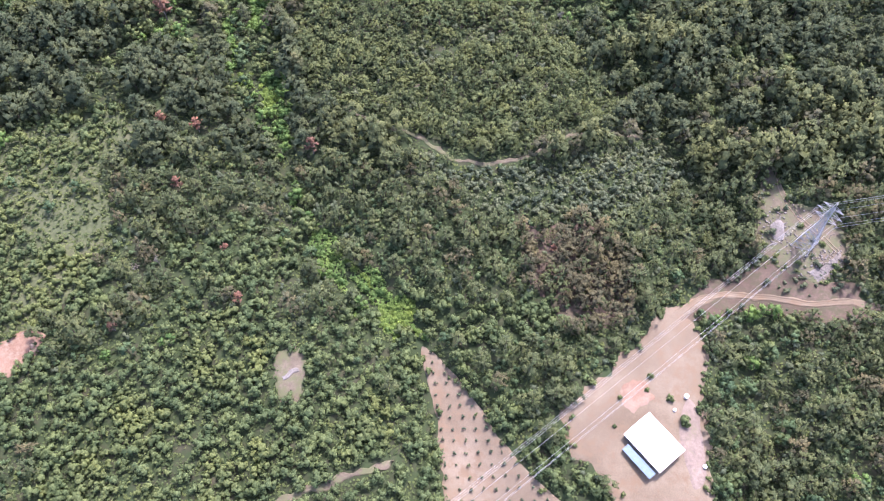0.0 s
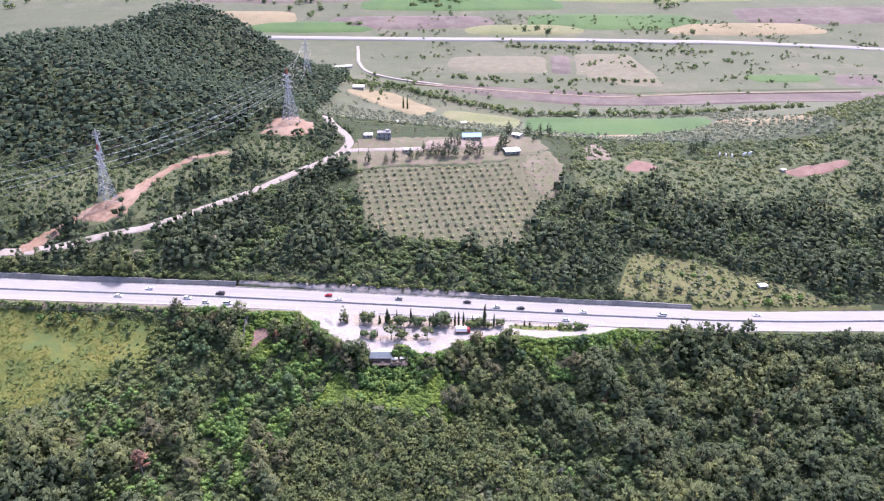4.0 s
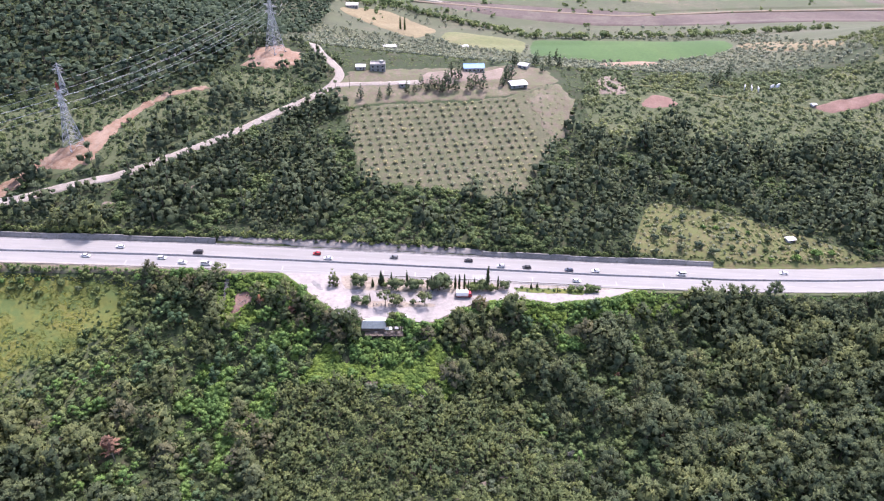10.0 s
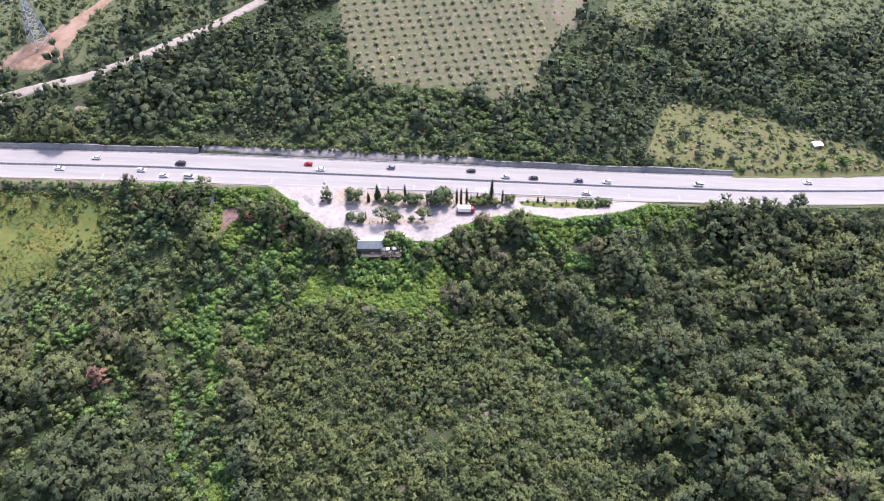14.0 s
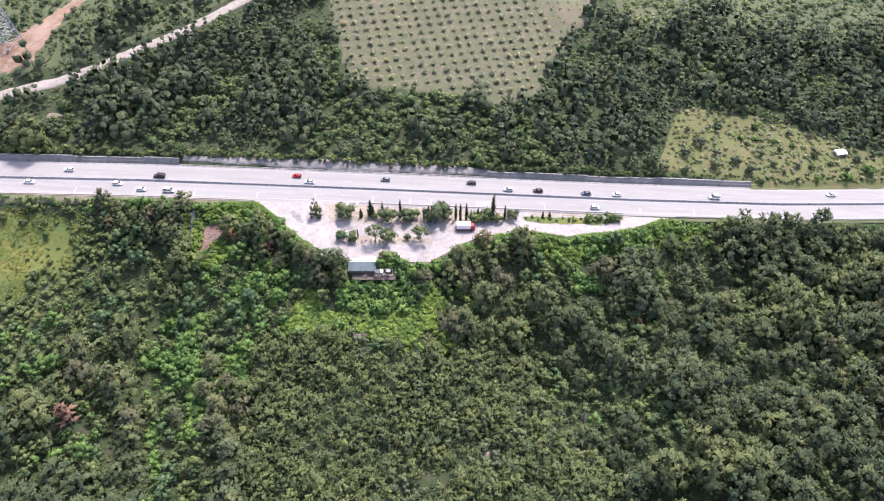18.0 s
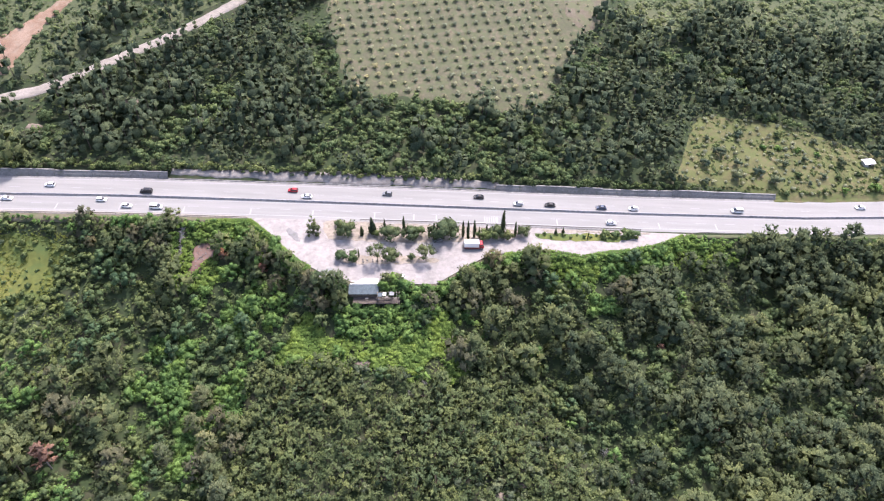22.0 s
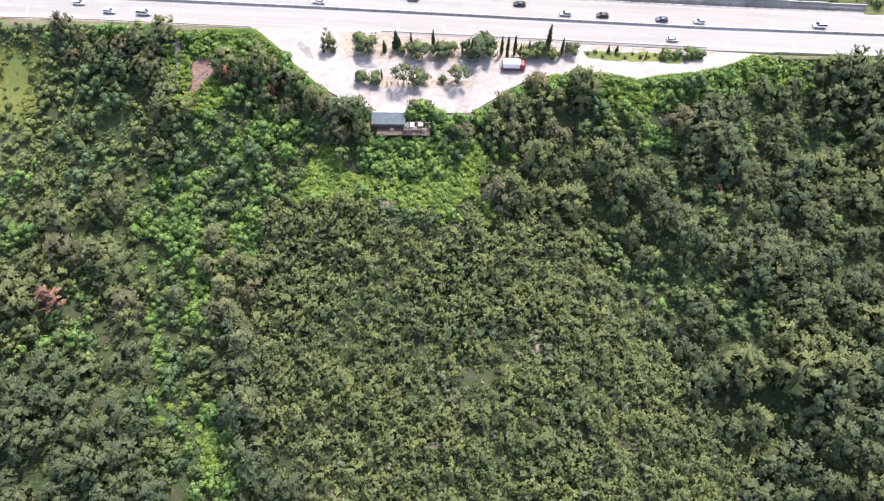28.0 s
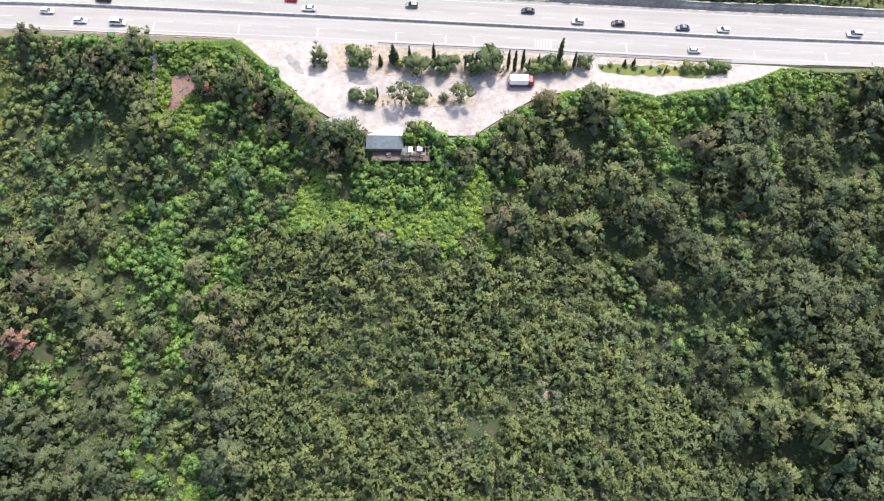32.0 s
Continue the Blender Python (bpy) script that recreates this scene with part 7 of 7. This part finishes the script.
# fields, woods and hedges beyond the distant highway
for k, (x, y, w, d, mat, words) in enumerate(((-420, 1120, 150, 60, STRAWFIELD, "pale stubble field"), (-240, 1060, 130, 40, GREENFIELD, "green crop field"), (-60, 1100, 170, 50, PLOUGHED, "dark ploughed field"), (150, 1050, 120, 36, LIMEFIELD, "yellow-green field"),
                                              (330, 1120, 180, 60, GREENFIELD, "green crop field"), (560, 1070, 160, 44, STRAWFIELD, "pale stubble field"), (760, 1180, 190, 70, PLOUGHED, "dark ploughed field"), (40, 1260, 220, 70, GREENFIELD, "green crop field"), (-330, 1330, 230, 80, PLOUGHED, "dark ploughed field"), (420, 1360, 260, 80, LIMEFIELD, "yellow-green field"))):
    patch("field", [(x - w, y - d), (x - w * 0.1, y - d * 1.15), (x + w, y - d * 0.8), (x + w * 0.9, y + d), (x, y + d * 0.9), (x - w * 0.95, y + d * 0.7)], mat, words + " far beyond the valley highway", "field", 2.0, 24, 5)
wx, wy = rng.uniform(-1100, 1400, 2600), rng.uniform(1000, 2300, 2600)
k = noise_at(wx, wy, 0.006) + (wy - 1600) * 0.0005 + rng.normal(0, 0.06, 2600) > 0.05
merged("distant_woods", far_olive, wx[k], wy[k], rng.uniform(1.6, 3.6, k.sum()), rng.uniform(0.8, 1.3, k.sum()), (BARK, BROAD), "dark woods on the hills beyond the valley", "woods")

# hedges and lines of trees in the valley
hx, hy = [], []
for line, step in (([(-202, 718), (-164, 702), (-125, 667), (-69, 657), (-34, 626), (-4, 600), (60, 548), (95, 505), (190, 500), (300, 490), (420, 500)], 5.0), ([(-170, 640), (-120, 650), (-60, 640)], 6.0),
                   ([(116, 930), (260, 925), (440, 900)], 9.0), ([(-1, 720), (120, 690), (210, 700), (300, 690)], 13.0), ([(-300, 760), (-200, 740), (-150, 690)], 7.0)):
    q = resample(line, step)
    for _ in range(2):
        hx.append(q[:, 0] + rng.uniform(-7, 7, len(q)))
        hy.append(q[:, 1] + rng.uniform(-5, 5, len(q)))
hx, hy = np.concatenate(hx), np.concatenate(hy)
merged("field_hedges", far_olive, hx, hy, rng.uniform(0.8, 2.2, len(hx)), rng.uniform(0.8, 1.3, len(hx)), (BARK, BROAD), "dark hedgerows and trees between the valley fields", "hedges")
vx, vy = rng.uniform(-120, 760, 2600), rng.uniform(560, 1150, 2600)
k = (noise_at(vx, vy, 0.02) > 0.12) & ~inside(vx, vy, [(-40, 690), (-6, 650), (78, 600), (175, 568), (305, 562), (560, 580), (640, 640), (215, 602), (90, 632)]) & ~inside(vx, vy, [(0, 870), (210, 886), (190, 730), (54, 745), (0, 784)])
merged("valley_scrub", far_olive, vx[k], vy[k], rng.uniform(0.6, 1.6, k.sum()), rng.uniform(0.8, 1.3, k.sum()), (BARK, PASTURE), "scattered bushes on the dry slopes of the far valley", "scrub")
poplar = [plant_meshes("poplar", cypress_parts(16, 1.7), BARK, BROAD)]
for x, y in ((-47.5, 534), (-42.5, 532)):
    plant("poplar_tree", poplar[0], x, y, 1.0, x * 9, "tall slim poplar in the valley fields", "poplar", "pair of poplars", 0.3)

# olive orchard above the road
olives = [olive_parts(2.8, 2.0) for _ in range(4)]
ox, oy = np.meshgrid(np.arange(-90, 110, 5.6), np.arange(60, 215, 5.9))
tilt = math.radians(14)
rx, ry = 10 + (ox - 10) * math.cos(tilt) - (oy - 130) * math.sin(tilt), 130 + (ox - 10) * math.sin(tilt) + (oy - 130) * math.cos(tilt)
rx, ry = (rx + rng.uniform(-0.5, 0.5, rx.shape)).ravel(), (ry + rng.uniform(-0.5, 0.5, ry.shape)).ravel()
core = [(10 + (a - 10) * 0.94, 130 + (b - 130) * 0.94) for a, b in ORCHARD_AREA]
keep = inside(rx, ry, core) & (ry < 172 + 0.1 * rx) & (rx < 64 - 0.2 * (ry - 110))
rx, ry = rx[keep], ry[keep]
olive_mesh = [plant_meshes("olive", v, BARK, ORCHLEAF) for v in olives]
for k, i in enumerate(np.argsort(ry)[:300]):
    plant("olive_tree", olive_mesh[k % 4], float(rx[i]), float(ry[i]), float(rng.uniform(0.55, 1.0)), float(rng.uniform(0, 360)), "small round grey-green olive tree in an orchard row", "olive tree", "olive trees of the orchard")
wx, wy = np.repeat(rx, 9) - 0.9 + rng.normal(0, 0.9, 9 * len(rx)), np.repeat(ry, 9) - 0.6 + rng.normal(0, 0.7, 9 * len(rx))
v, f = sprays(np.c_[wx, wy, ground_z(wx, wy) + 0.55], np.tile((0.0, 0.0, 1.0), (len(wx), 1)), 1.0, 0.7, 0.3)
tagged(new("orchard_weeds", mesh_of("orchard_weeds", v, f, [PASTURE], smooth=True, normals=np.tile((0.0, 0.0, 1.0), (len(v), 1)))), "dull green weeds at the foot of the olive trees", "weeds", kind="stuff")
rest = np.argsort(ry)[300:]
if len(rest):
    merged("orchard_rows", olives, rx[rest], ry[rest], rng.uniform(0.6, 1.0, len(rest)), np.ones(len(rest)), (BARK, ORCHLEAF), "rows of small olive trees at the top of the orchard", "olive trees")

cx, cy = np.meshgrid(np.arange(44, 92, 5.2), np.arange(108, 200, 5.6))
cx, cy = (cx + rng.uniform(-1.2, 1.2, cx.shape)).ravel(), (cy + rng.uniform(-1.2, 1.2, cy.shape)).ravel()
k = inside(cx, cy, core) & (cx > 66 - 0.2 * (cy - 110))
merged("orchard_saplings", olives, cx[k], cy[k], rng.uniform(0.3, 0.62, k.sum()), np.ones(k.sum()), (BARK, ORCHLEAF), "thin olive saplings on the bare corner of the orchard", "saplings")

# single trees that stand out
farm_pine = [plant_meshes("pine", plume_pine(8.5, 1.9, (4, 4, 4, 3, 2, 1), 8, 0.8, 0.45, 0.16), BARK, HAZYPINE) for _ in range(3)]
for k, (x, y, s) in enumerate(((6, 191, 1.5), (11, 189, 1.4), (4, 175, 1.6), (-3, 175, 1.3), (18, 178, 1.5), (27, 180, 1.5), (-7, 177, 1.2), (-14, 176, 1.1), (-23, 167, 1.2), (-34, 164, 1.1), (-40, 160, 0.9),
                               (47, 197, 1.4), (51, 222, 1.5), (66, 225, 1.2), (76, 226, 1.3), (84, 228, 1.2), (-52, 158, 1.2), (0, 172, 1.2), (43, 192, 1.2), (70, 214, 1.0),
                               (2, 181, 1.3), (9, 176, 1.2), (-10, 172, 1.0), (22, 184, 1.3), (-18, 170, 0.9), (192, 213, 1.3), (196, 215, 1.2), (207, 228, 1.3), (74, 276, 1.3), (99, 340, 1.4), (44, 200, 1.3), (40, 186, 1.0))):
    plant("pine_tree", farm_pine[k % 3], x, y, s, 50 * k, "dark open-crowned pine at the top of the orchard", "pine", "pines round the farmyard")
edge_tree = plant_meshes("pine", plume_pine(12, 3.6, (5, 5, 4, 2, 1), 10, 0.9, 0.5, 0.2), BARK, HAZYPINE)
plant("pine_tree", edge_tree, 32, 68, 1.0, 20, "lone dark pine at the lower edge of the orchard", "pine")
plant("pine_tree", edge_tree, 163, 113, 1.25, 200, "tall pointed dark pine above the scrub", "pine")
tall_pine = [plant_meshes("pine", plume_pine(11.5, 3.4, (5, 5, 5, 4, 3, 1), 11, 0.8, 0.4), BARK, PALEPINE) for _ in range(2)]
for k, (x, y, s) in enumerate(((-84, -66, 1.1), (-85, -75, 1.0), (-79, -83, 1.15), (-76, -90, 1.05), (-70, -101, 1.25), (-71, -108, 0.9), (-66, -119, 1.15), (-94, -84, 0.9))):
    plant("pine_tree", tall_pine[k % 2], x, y, s, 83 * k, "tall pale olive pine on the rim of the green gully", "pine", "tall pines along the gully")
hazel = [plant_meshes("tree", broad_parts(6.4, 3.4, 9, 22, 0.55, 0.45), BARK, BLUELEAF), plant_meshes("tree", broad_parts(6.0, 3.0, 8, 22, 0.55, 0.42), BARK, LIME), plant_meshes("tree", broad_parts(6.6, 2.6, 8, 22, 0.5, 0.38), BARK, GREYLEAF)]
for k, (x, y, s, t) in enumerate(((-74, -38, 1.35, 0), (-80, -41, 1.2, 0), (-77, -46, 1.2, 0), (-70, -44, 1.0, 0), (-125, -17, 1.1, 0), (-120, -10, 1.2, 0), (-100, -22, 1.1, 1), (-63, -32, 1.0, 1), (-104, -46, 1.0, 1), (-96, -51, 0.9, 1), (16, -41, 1.3, 2))):
    plant("broadleaf_tree", hazel[t], x, y, s, 71 * k, ("rounded blue-green broadleaf tree on the green bank", "fresh yellow-green broadleaf tree on the bank", "pale grey-green leafy tree among young pines")[t], "tree", "broadleaf trees of the bank")
rusty = [plant_meshes("pine", pine_parts(8.0, 2.8, 9, 11, 1.2, 0.6, 0.35), PALEBARK, RUST) for _ in range(2)]
for k, (x, y, s) in enumerate(RUSTY):
    plant("dead_pine", rusty[k % 2], x, y, s, 77 * k, "dying pine with rust-brown needles among green ones", "pine", "rust-brown dying pines")
bare = [plant_meshes("snag", snag_parts(6.5, 2.2), PALEBARK, DRYLEAF) for _ in range(2)]
for k, (x, y, s) in enumerate(SNAGS):
    plant("dead_tree", bare[k % 2], x, y, s, 61 * k, "bare grey dead tree among green growth", "dead tree", "bare dead trees")

# bushes on the meadows
mb = [plant_meshes("bush", bush_parts(2.4, 1.9, 6, 12), BARK, BROAD) for _ in range(3)]
ml = [plant_meshes("bush", bush_parts(2.2, 1.8, 6, 12), BARK, BRIGHT) for _ in range(2)]
mg = [plant_meshes("bush", bush_parts(2.6, 1.7, 5, 11, 0.6, 0.4), BARK, GREYLEAF) for _ in range(2)]
MEADOW_BUSH = [(121, 52, 2.0, 2), (142, 36, 2.2, 2), (143, 58, 1.0, 1), (150, 58, 1.0, 1), (159, 57, 1.0, 1), (167, 55, 1.0, 1), (145, 54, 1.0, 2), (160, 51, 1.2, 2), (154, 41, 1.0, 0), (172, 41, 1.0, 0), (182, 44, 1.0, 0), (165, 41, 1.2, 2), (158, 37, 0.9, 2),
               (199, 40, 1.9, 1), (208, 42, 1.4, 1), (173, 34, 1.0, 1), (146, 31, 0.9, 0), (103, 36, 1.0, 2), (112, 35, 1.3, 2), (189, 41, 1.0, 2), (113, 45, 1.7, 2), (128, 46, 1.5, 2), (133, 64, 1.6, 2), (126, 38, 1.9, 2), (136, 41, 1.7, 2), (149, 47, 1.5, 2), (176, 50, 1.7, 2), (187, 36, 1.6, 1), (195, 47, 1.5, 2), (152, 66, 1.3, 0), (168, 62, 1.4, 2), (205, 51, 1.4, 2), (118, 62, 1.1, 2), (-177, -8, 1.4, 0), (-169, -10, 1.2, 2), (-159, -14, 0.9, 0), (-149, -15, 0.7, 0), (-150, -5, 1.0, 0),
               (-142, -8, 1.2, 0), (-155, -25, 0.8, 0), (-161, -33, 0.9, 0), (-169, -43, 1.0, 0), (-167, -39, 0.8, 0), (-186, -13, 1.1, 0), (-184, -33, 0.6, 0), (-156, -9, 0.7, 0), (-195, -8, 1.2, 1), (-205, -9, 1.3, 1), (-188, -7, 1.0, 1)]
for k, (x, y, s, t) in enumerate(MEADOW_BUSH):
    bank = (mb, ml, mg)[t]
    plant("bush", bank[k % len(bank)], x, y, s, 53 * k, ("rounded dark green bush on the meadow", "fresh light green bush on the meadow", "spreading grey-green bush on the meadow")[t], "bush", "bushes on the meadows")
mx2, my2 = np.meshgrid(np.arange(105, 225, 4.8), np.arange(32, 78, 4.4))
mx2, my2 = (mx2 + rng.uniform(-1.7, 1.7, mx2.shape)).ravel(), (my2 + rng.uniform(-1.7, 1.7, my2.shape)).ravel()
k = inside(mx2, my2, MEADOW_E)
merged("meadow_saplings", olives, mx2[k], my2[k], rng.uniform(0.35, 0.75, k.sum()), np.ones(k.sum()), (BARK, ORCHLEAF), "thin young grey-green trees on the dry meadow", "saplings")
ex, ey = rng.uniform(98, 226, 1900), rng.uniform(30, 78, 1900)
k = inside(ex, ey, MEADOW_E) & (noise_at(ex, ey, 0.09) > -0.1)
merged("meadow_weeds", tuft, ex[k], ey[k], rng.uniform(0.15, 0.6, k.sum()), rng.uniform(0.6, 1.2, k.sum()), (BARK, PASTURE), "green weeds between the saplings of the dry meadow", "weeds")
wx, wy = rng.uniform(-245, -134, 900), rng.uniform(-62, -4, 900)
k = inside(wx, wy, MEADOW_W) & (rng.uniform(0, 1, 900) < 0.25 + 0.75 * np.clip((noise_at(wx, wy, 0.05) + 0.2) * 1.5 - (wy + 20) * 0.02, 0, 1))
merged("meadow_tussocks", low, wx[k], wy[k], rng.uniform(0.12, 0.55, k.sum()) ** 1.2, rng.uniform(0.6, 1.0, k.sum()), (BARK, PASTURE), "tussocks and weeds on the green meadow", "tussocks")

GRASS = leaf("meadow_grass", (0.098, 0.118, 0.030), (0.130, 0.152, 0.038), (0.165, 0.182, 0.052), 0.05, 1.6)
HERBS = leaf("pasture_herbs", (0.068, 0.095, 0.034), (0.092, 0.124, 0.045), (0.120, 0.154, 0.060), 0.05, 1.6)
for poly, count, (x0, x1, y0, y1), mat, words in ((MEADOW_W, 16000, (-245, -134, -62, -3), GRASS, "tall yellow-green grass of the sunny meadow"), (W_SHRUB, 9000, (-215, -124, -262, -137), HERBS, "green herbs and grass between the pasture shrubs"),
                                                  ([(-214, -58), (-176, -38), (-148, -26), (-132, -40), (-150, -72), (-218, -88)], 9000, (-218, -130, -90, -24), HERBS, "rough green grass below the meadow")):
    wx, wy = rng.uniform(x0, x1, count), rng.uniform(y0, y1, count)
    k = inside(wx, wy, poly) & (noise_at(wx, wy, 0.07) > -0.3)
    at = np.c_[wx[k], wy[k], ground_z(wx[k], wy[k]) + rng.uniform(0.2, 0.55, k.sum())]
    v, f = sprays(at, np.tile((0.0, 0.0, 1.0), (k.sum(), 1)), 1.0, 0.7, 0.35)
    tagged(new("meadow_grass", mesh_of("meadow_grass", v, f, [mat], smooth=True, normals=np.tile((0.0, 0.0, 1.0), (len(v), 1)))), words, "grass", kind="stuff")

# hedge of shrubs that hangs over the stone wall
hx = np.r_[np.arange(-250, -112, 1.5), np.arange(-110, 20, 2.1), np.arange(20, 140, 1.9), np.arange(142, 250, 2.4)]
hy = road_bend(hx) + 29.2 + rng.uniform(0, 2.6, len(hx)) + np.where((hx > -112) & (hx < 20), 0.8, 0)
hs = rng.uniform(0.45, 1.05, len(hx)) * np.where(hx > 100, 0.6, 1.0)
tone = noise_at(hx, hy, 0.06) + rng.normal(0, 0.2, len(hx))
for m, mat, words in ((tone < 0.05, UNDER, "dark green shrubs hanging over the stone wall"), (tone >= 0.05, BROAD, "olive-green shrubs hanging over the stone wall")):
    merged("wall_hedge", hedge, hx[m], hy[m], hs[m], rng.uniform(0.8, 1.4, m.sum()), (BARK, mat), words, "shrubs")

for poly, words in ((S_YARD, "low shrubs along the rim of the sandy yard"), (S_FIELD, "low shrubs along the rim of the sandy field"), (S_SAND, "low shrubs along the rim of the clearing")):
    rx, ry = resample(poly + poly[:1], 1.9).T
    rx, ry = rx + rng.normal(0, 1.3, len(rx)), ry + rng.normal(0, 1.3, len(ry))
    k = (rng.uniform(0, 1, len(rx)) < 0.7) & ~near_line(rx, ry, [(80, -236), (95, -223), (108, -217.5)], 4.0)
    merged("rim_shrubs", hedge, rx[k], ry[k], rng.uniform(0.3, 0.8, k.sum()), rng.uniform(0.7, 1.2, k.sum()), (BARK, BROAD), words, "shrubs")

# loose stones on the clearing under the pylon
sx, sy = np.r_[rng.normal(147, 5, 260), rng.normal(131, 3, 160), rng.uniform(124, 158, 200)], np.r_[rng.normal(-208, 4, 260), rng.normal(-193, 4, 160), rng.uniform(-215, -166, 200)]
k = inside(sx, sy, S_SAND)
sx, sy = sx[k], sy[k]
v = CUBE[None] * rng.uniform(0.6, 1.4, (len(sx), 8, 3)) * rng.uniform(0.12, 0.5, len(sx))[:, None, None] + np.c_[sx, sy, ground_z(sx, sy) + 0.4][:, None]
f = (CUBE_FACES[None] + 8 * np.arange(len(sx))[:, None, None]).reshape(-1, 4)
tagged(new("rubble", mesh_of("rubble", v.reshape(-1, 3), f, [PALE])), "pale stones strewn over the clearing", "stones", kind="stuff")

# bushes that break up the rim of the orchard and the bare southern ground
rx, ry = resample(ORCHARD_AREA + ORCHARD_AREA[:1], 2.6).T
rx, ry = rx + rng.normal(0, 2.0, len(rx)), ry + rng.normal(0, 2.0, len(ry))
k = (ry < 150) & (rng.uniform(0, 1, len(rx)) < 0.75)
merged("orchard_hedge", hedge, rx[k], ry[k], rng.uniform(0.3, 0.95, k.sum()), rng.uniform(0.8, 1.3, k.sum()), (BARK, BROAD), "green shrubs along the ragged rim of the orchard", "shrubs")
sx, sy = rng.uniform(80, 165, 420), rng.uniform(-236, -160, 420)
k = (inside(sx, sy, S_SAND) | inside(sx, sy, S_SOIL)) & (noise_at(sx, sy, 0.12) > -0.08) & ~near_line(sx, sy, [(86, -230), (95, -223), (108, -217.5), (123, -220.5), (136, -225), (153, -224), (170, -228)], 3.0) & ~near_line(sx, sy, [(135, -166), (135.5, -176), (140, -188), (149, -198), (155, -207)], 2.2)
merged("clearing_scrub", hedge, sx[k], sy[k], rng.uniform(0.25, 0.85, k.sum()), rng.uniform(0.7, 1.1, k.sum()), (BARK, GREYLEAF), "dusty grey-green scrub on the bare clearing", "scrub")

sx, sy = np.r_[rng.normal(-102.2, 0.9, 150), rng.normal(-93.5, 2.2, 60)], np.r_[rng.uniform(-15, -0.5, 150), rng.normal(-10.5, 3.0, 60)]
r = rng.uniform(0.1, 0.42, 210)
v = CUBE[None] * rng.uniform(0.6, 1.4, (210, 8, 3)) * r[:, None, None] + np.c_[sx, sy, ground_z(sx, sy) + 0.45][:, None]
f = (CUBE_FACES[None] + 8 * np.arange(210)[:, None, None]).reshape(-1, 4)
tagged(new("scree", mesh_of("scree", v.reshape(-1, 3), f, [ROCK])), "loose pale stones on the eroded bank", "stones", kind="stuff")

# shrubs on the rocky verge
for k, x in enumerate((-84, -70, -64, -58, -47, -41, -36, -28, -22, -17, -12, 2, -100, -6)):
    y = 29.4 + 0.9 * math.sin(k * 2.1)
    bank = (mb, ml, mg)[k % 3]
    plant("bush", bank[k % len(bank)], x, y, 0.55 + 0.25 * math.sin(k * 1.3) ** 2, 31 * k, "low bush on the rocky verge above the wall", "bush", "bushes on the rocky verge")

# saplings in the sandy field
sap = [plant_meshes("sapling", bush_parts(1.5, 0.75, 4, 10, 0.4, 0.25), BARK, GREYLEAF) for _ in range(3)]
sx, sy = np.meshgrid(np.arange(-16, 44, 4.1), np.arange(-304, -238, 4.0))
sx = (sx + (sy + 304) * -0.12 + rng.uniform(-0.3, 0.3, sx.shape)).ravel()
sy = (sy + rng.uniform(-0.3, 0.3, sy.shape)).ravel()
field_core = [(8 + (a - 8) * 0.9, -275 + (b + 275) * 0.95) for a, b in S_FIELD]
for k, i in enumerate(np.where(inside(sx, sy, field_core))[0]):
    plant("sapling", sap[k % 3], float(sx[i]), float(sy[i]), float(rng.uniform(0.7, 1.2)), 47.0 * k, "small dark sapling in a row of the sandy field", "sapling", "saplings of the field", -0.15)
for k, (x, y, s) in enumerate(((72, -254, 0.8), (78, -262, 0.9), (60, -262, 0.6), (82, -270, 1.4), (70, -259, 0.6), (57, -272, 0.5), (140, -192, 0.9), (147, -200, 0.8), (136, -208, 0.9), (150, -210, 1.0))):
    plant("bush", mb[k % 3], x, y, s, 33 * k, "low dusty green bush on bare sandy ground", "bush", "bushes in the sandy yard")

# trees that lean over the rest area and the road's edge
rim = [plant_meshes("pine", plume_pine(9.0, 4.0, (6, 5, 4, 1), 14, 0.8, 0.42, 0.3), BARK, WARMPINE if k == 1 else PINE) for k in range(3)]
rim_dark = [plant_meshes("pine", plume_pine(9.5, 4.2, (6, 5, 4, 2, 1), 12, 0.85, 0.45, 0.28), BARK, DARKPINE) for _ in range(3)]
for k, (x, y, s) in enumerate(((-53.5, -25.5, 1.05), (-49.5, -29, 1.15), (-45.5, -31, 1.25), (-40.5, -31.5, 1.3), (-46, -36, 1.1), (-38.5, -35.5, 0.9), (7.2, -23.5, 0.95), (17.2, -15.5, 1.0), (32.4, -13.5, 1.0), (24.5, -18, 0.9), (33, -19, 0.9), (2.8, -29, 0.85), (13.8, -22, 0.9),
                               (-63, -25, 0.9), (-71, -20, 0.9), (-79, -12, 1.15), (-135, -9, 0.6), (-129, -9, 0.8), (-124, -7, 0.9), (-118, -7, 1.05), (-113, -5, 1.1), (-108, -5, 1.0), (-109, -9, 0.95),
                               (-126, -12, 1.0), (-119, -13, 1.0), (-111, -13, 1.0), (-109, -16, 0.9), (117, -8, 0.6), (123, -7, 0.75), (129, -3, 0.9), (138, -3, 0.9), (147, -3, 0.9), (158, -2, 0.95), (168, -2, 0.95), (180, -1, 0.95))):
    plant("pine_tree", (rim_dark if x > 100 else rim)[k % 3], x, y, s, 67 * k, "broad olive-green pine at the edge of the level ground", "pine", "pines along the edge of the road")
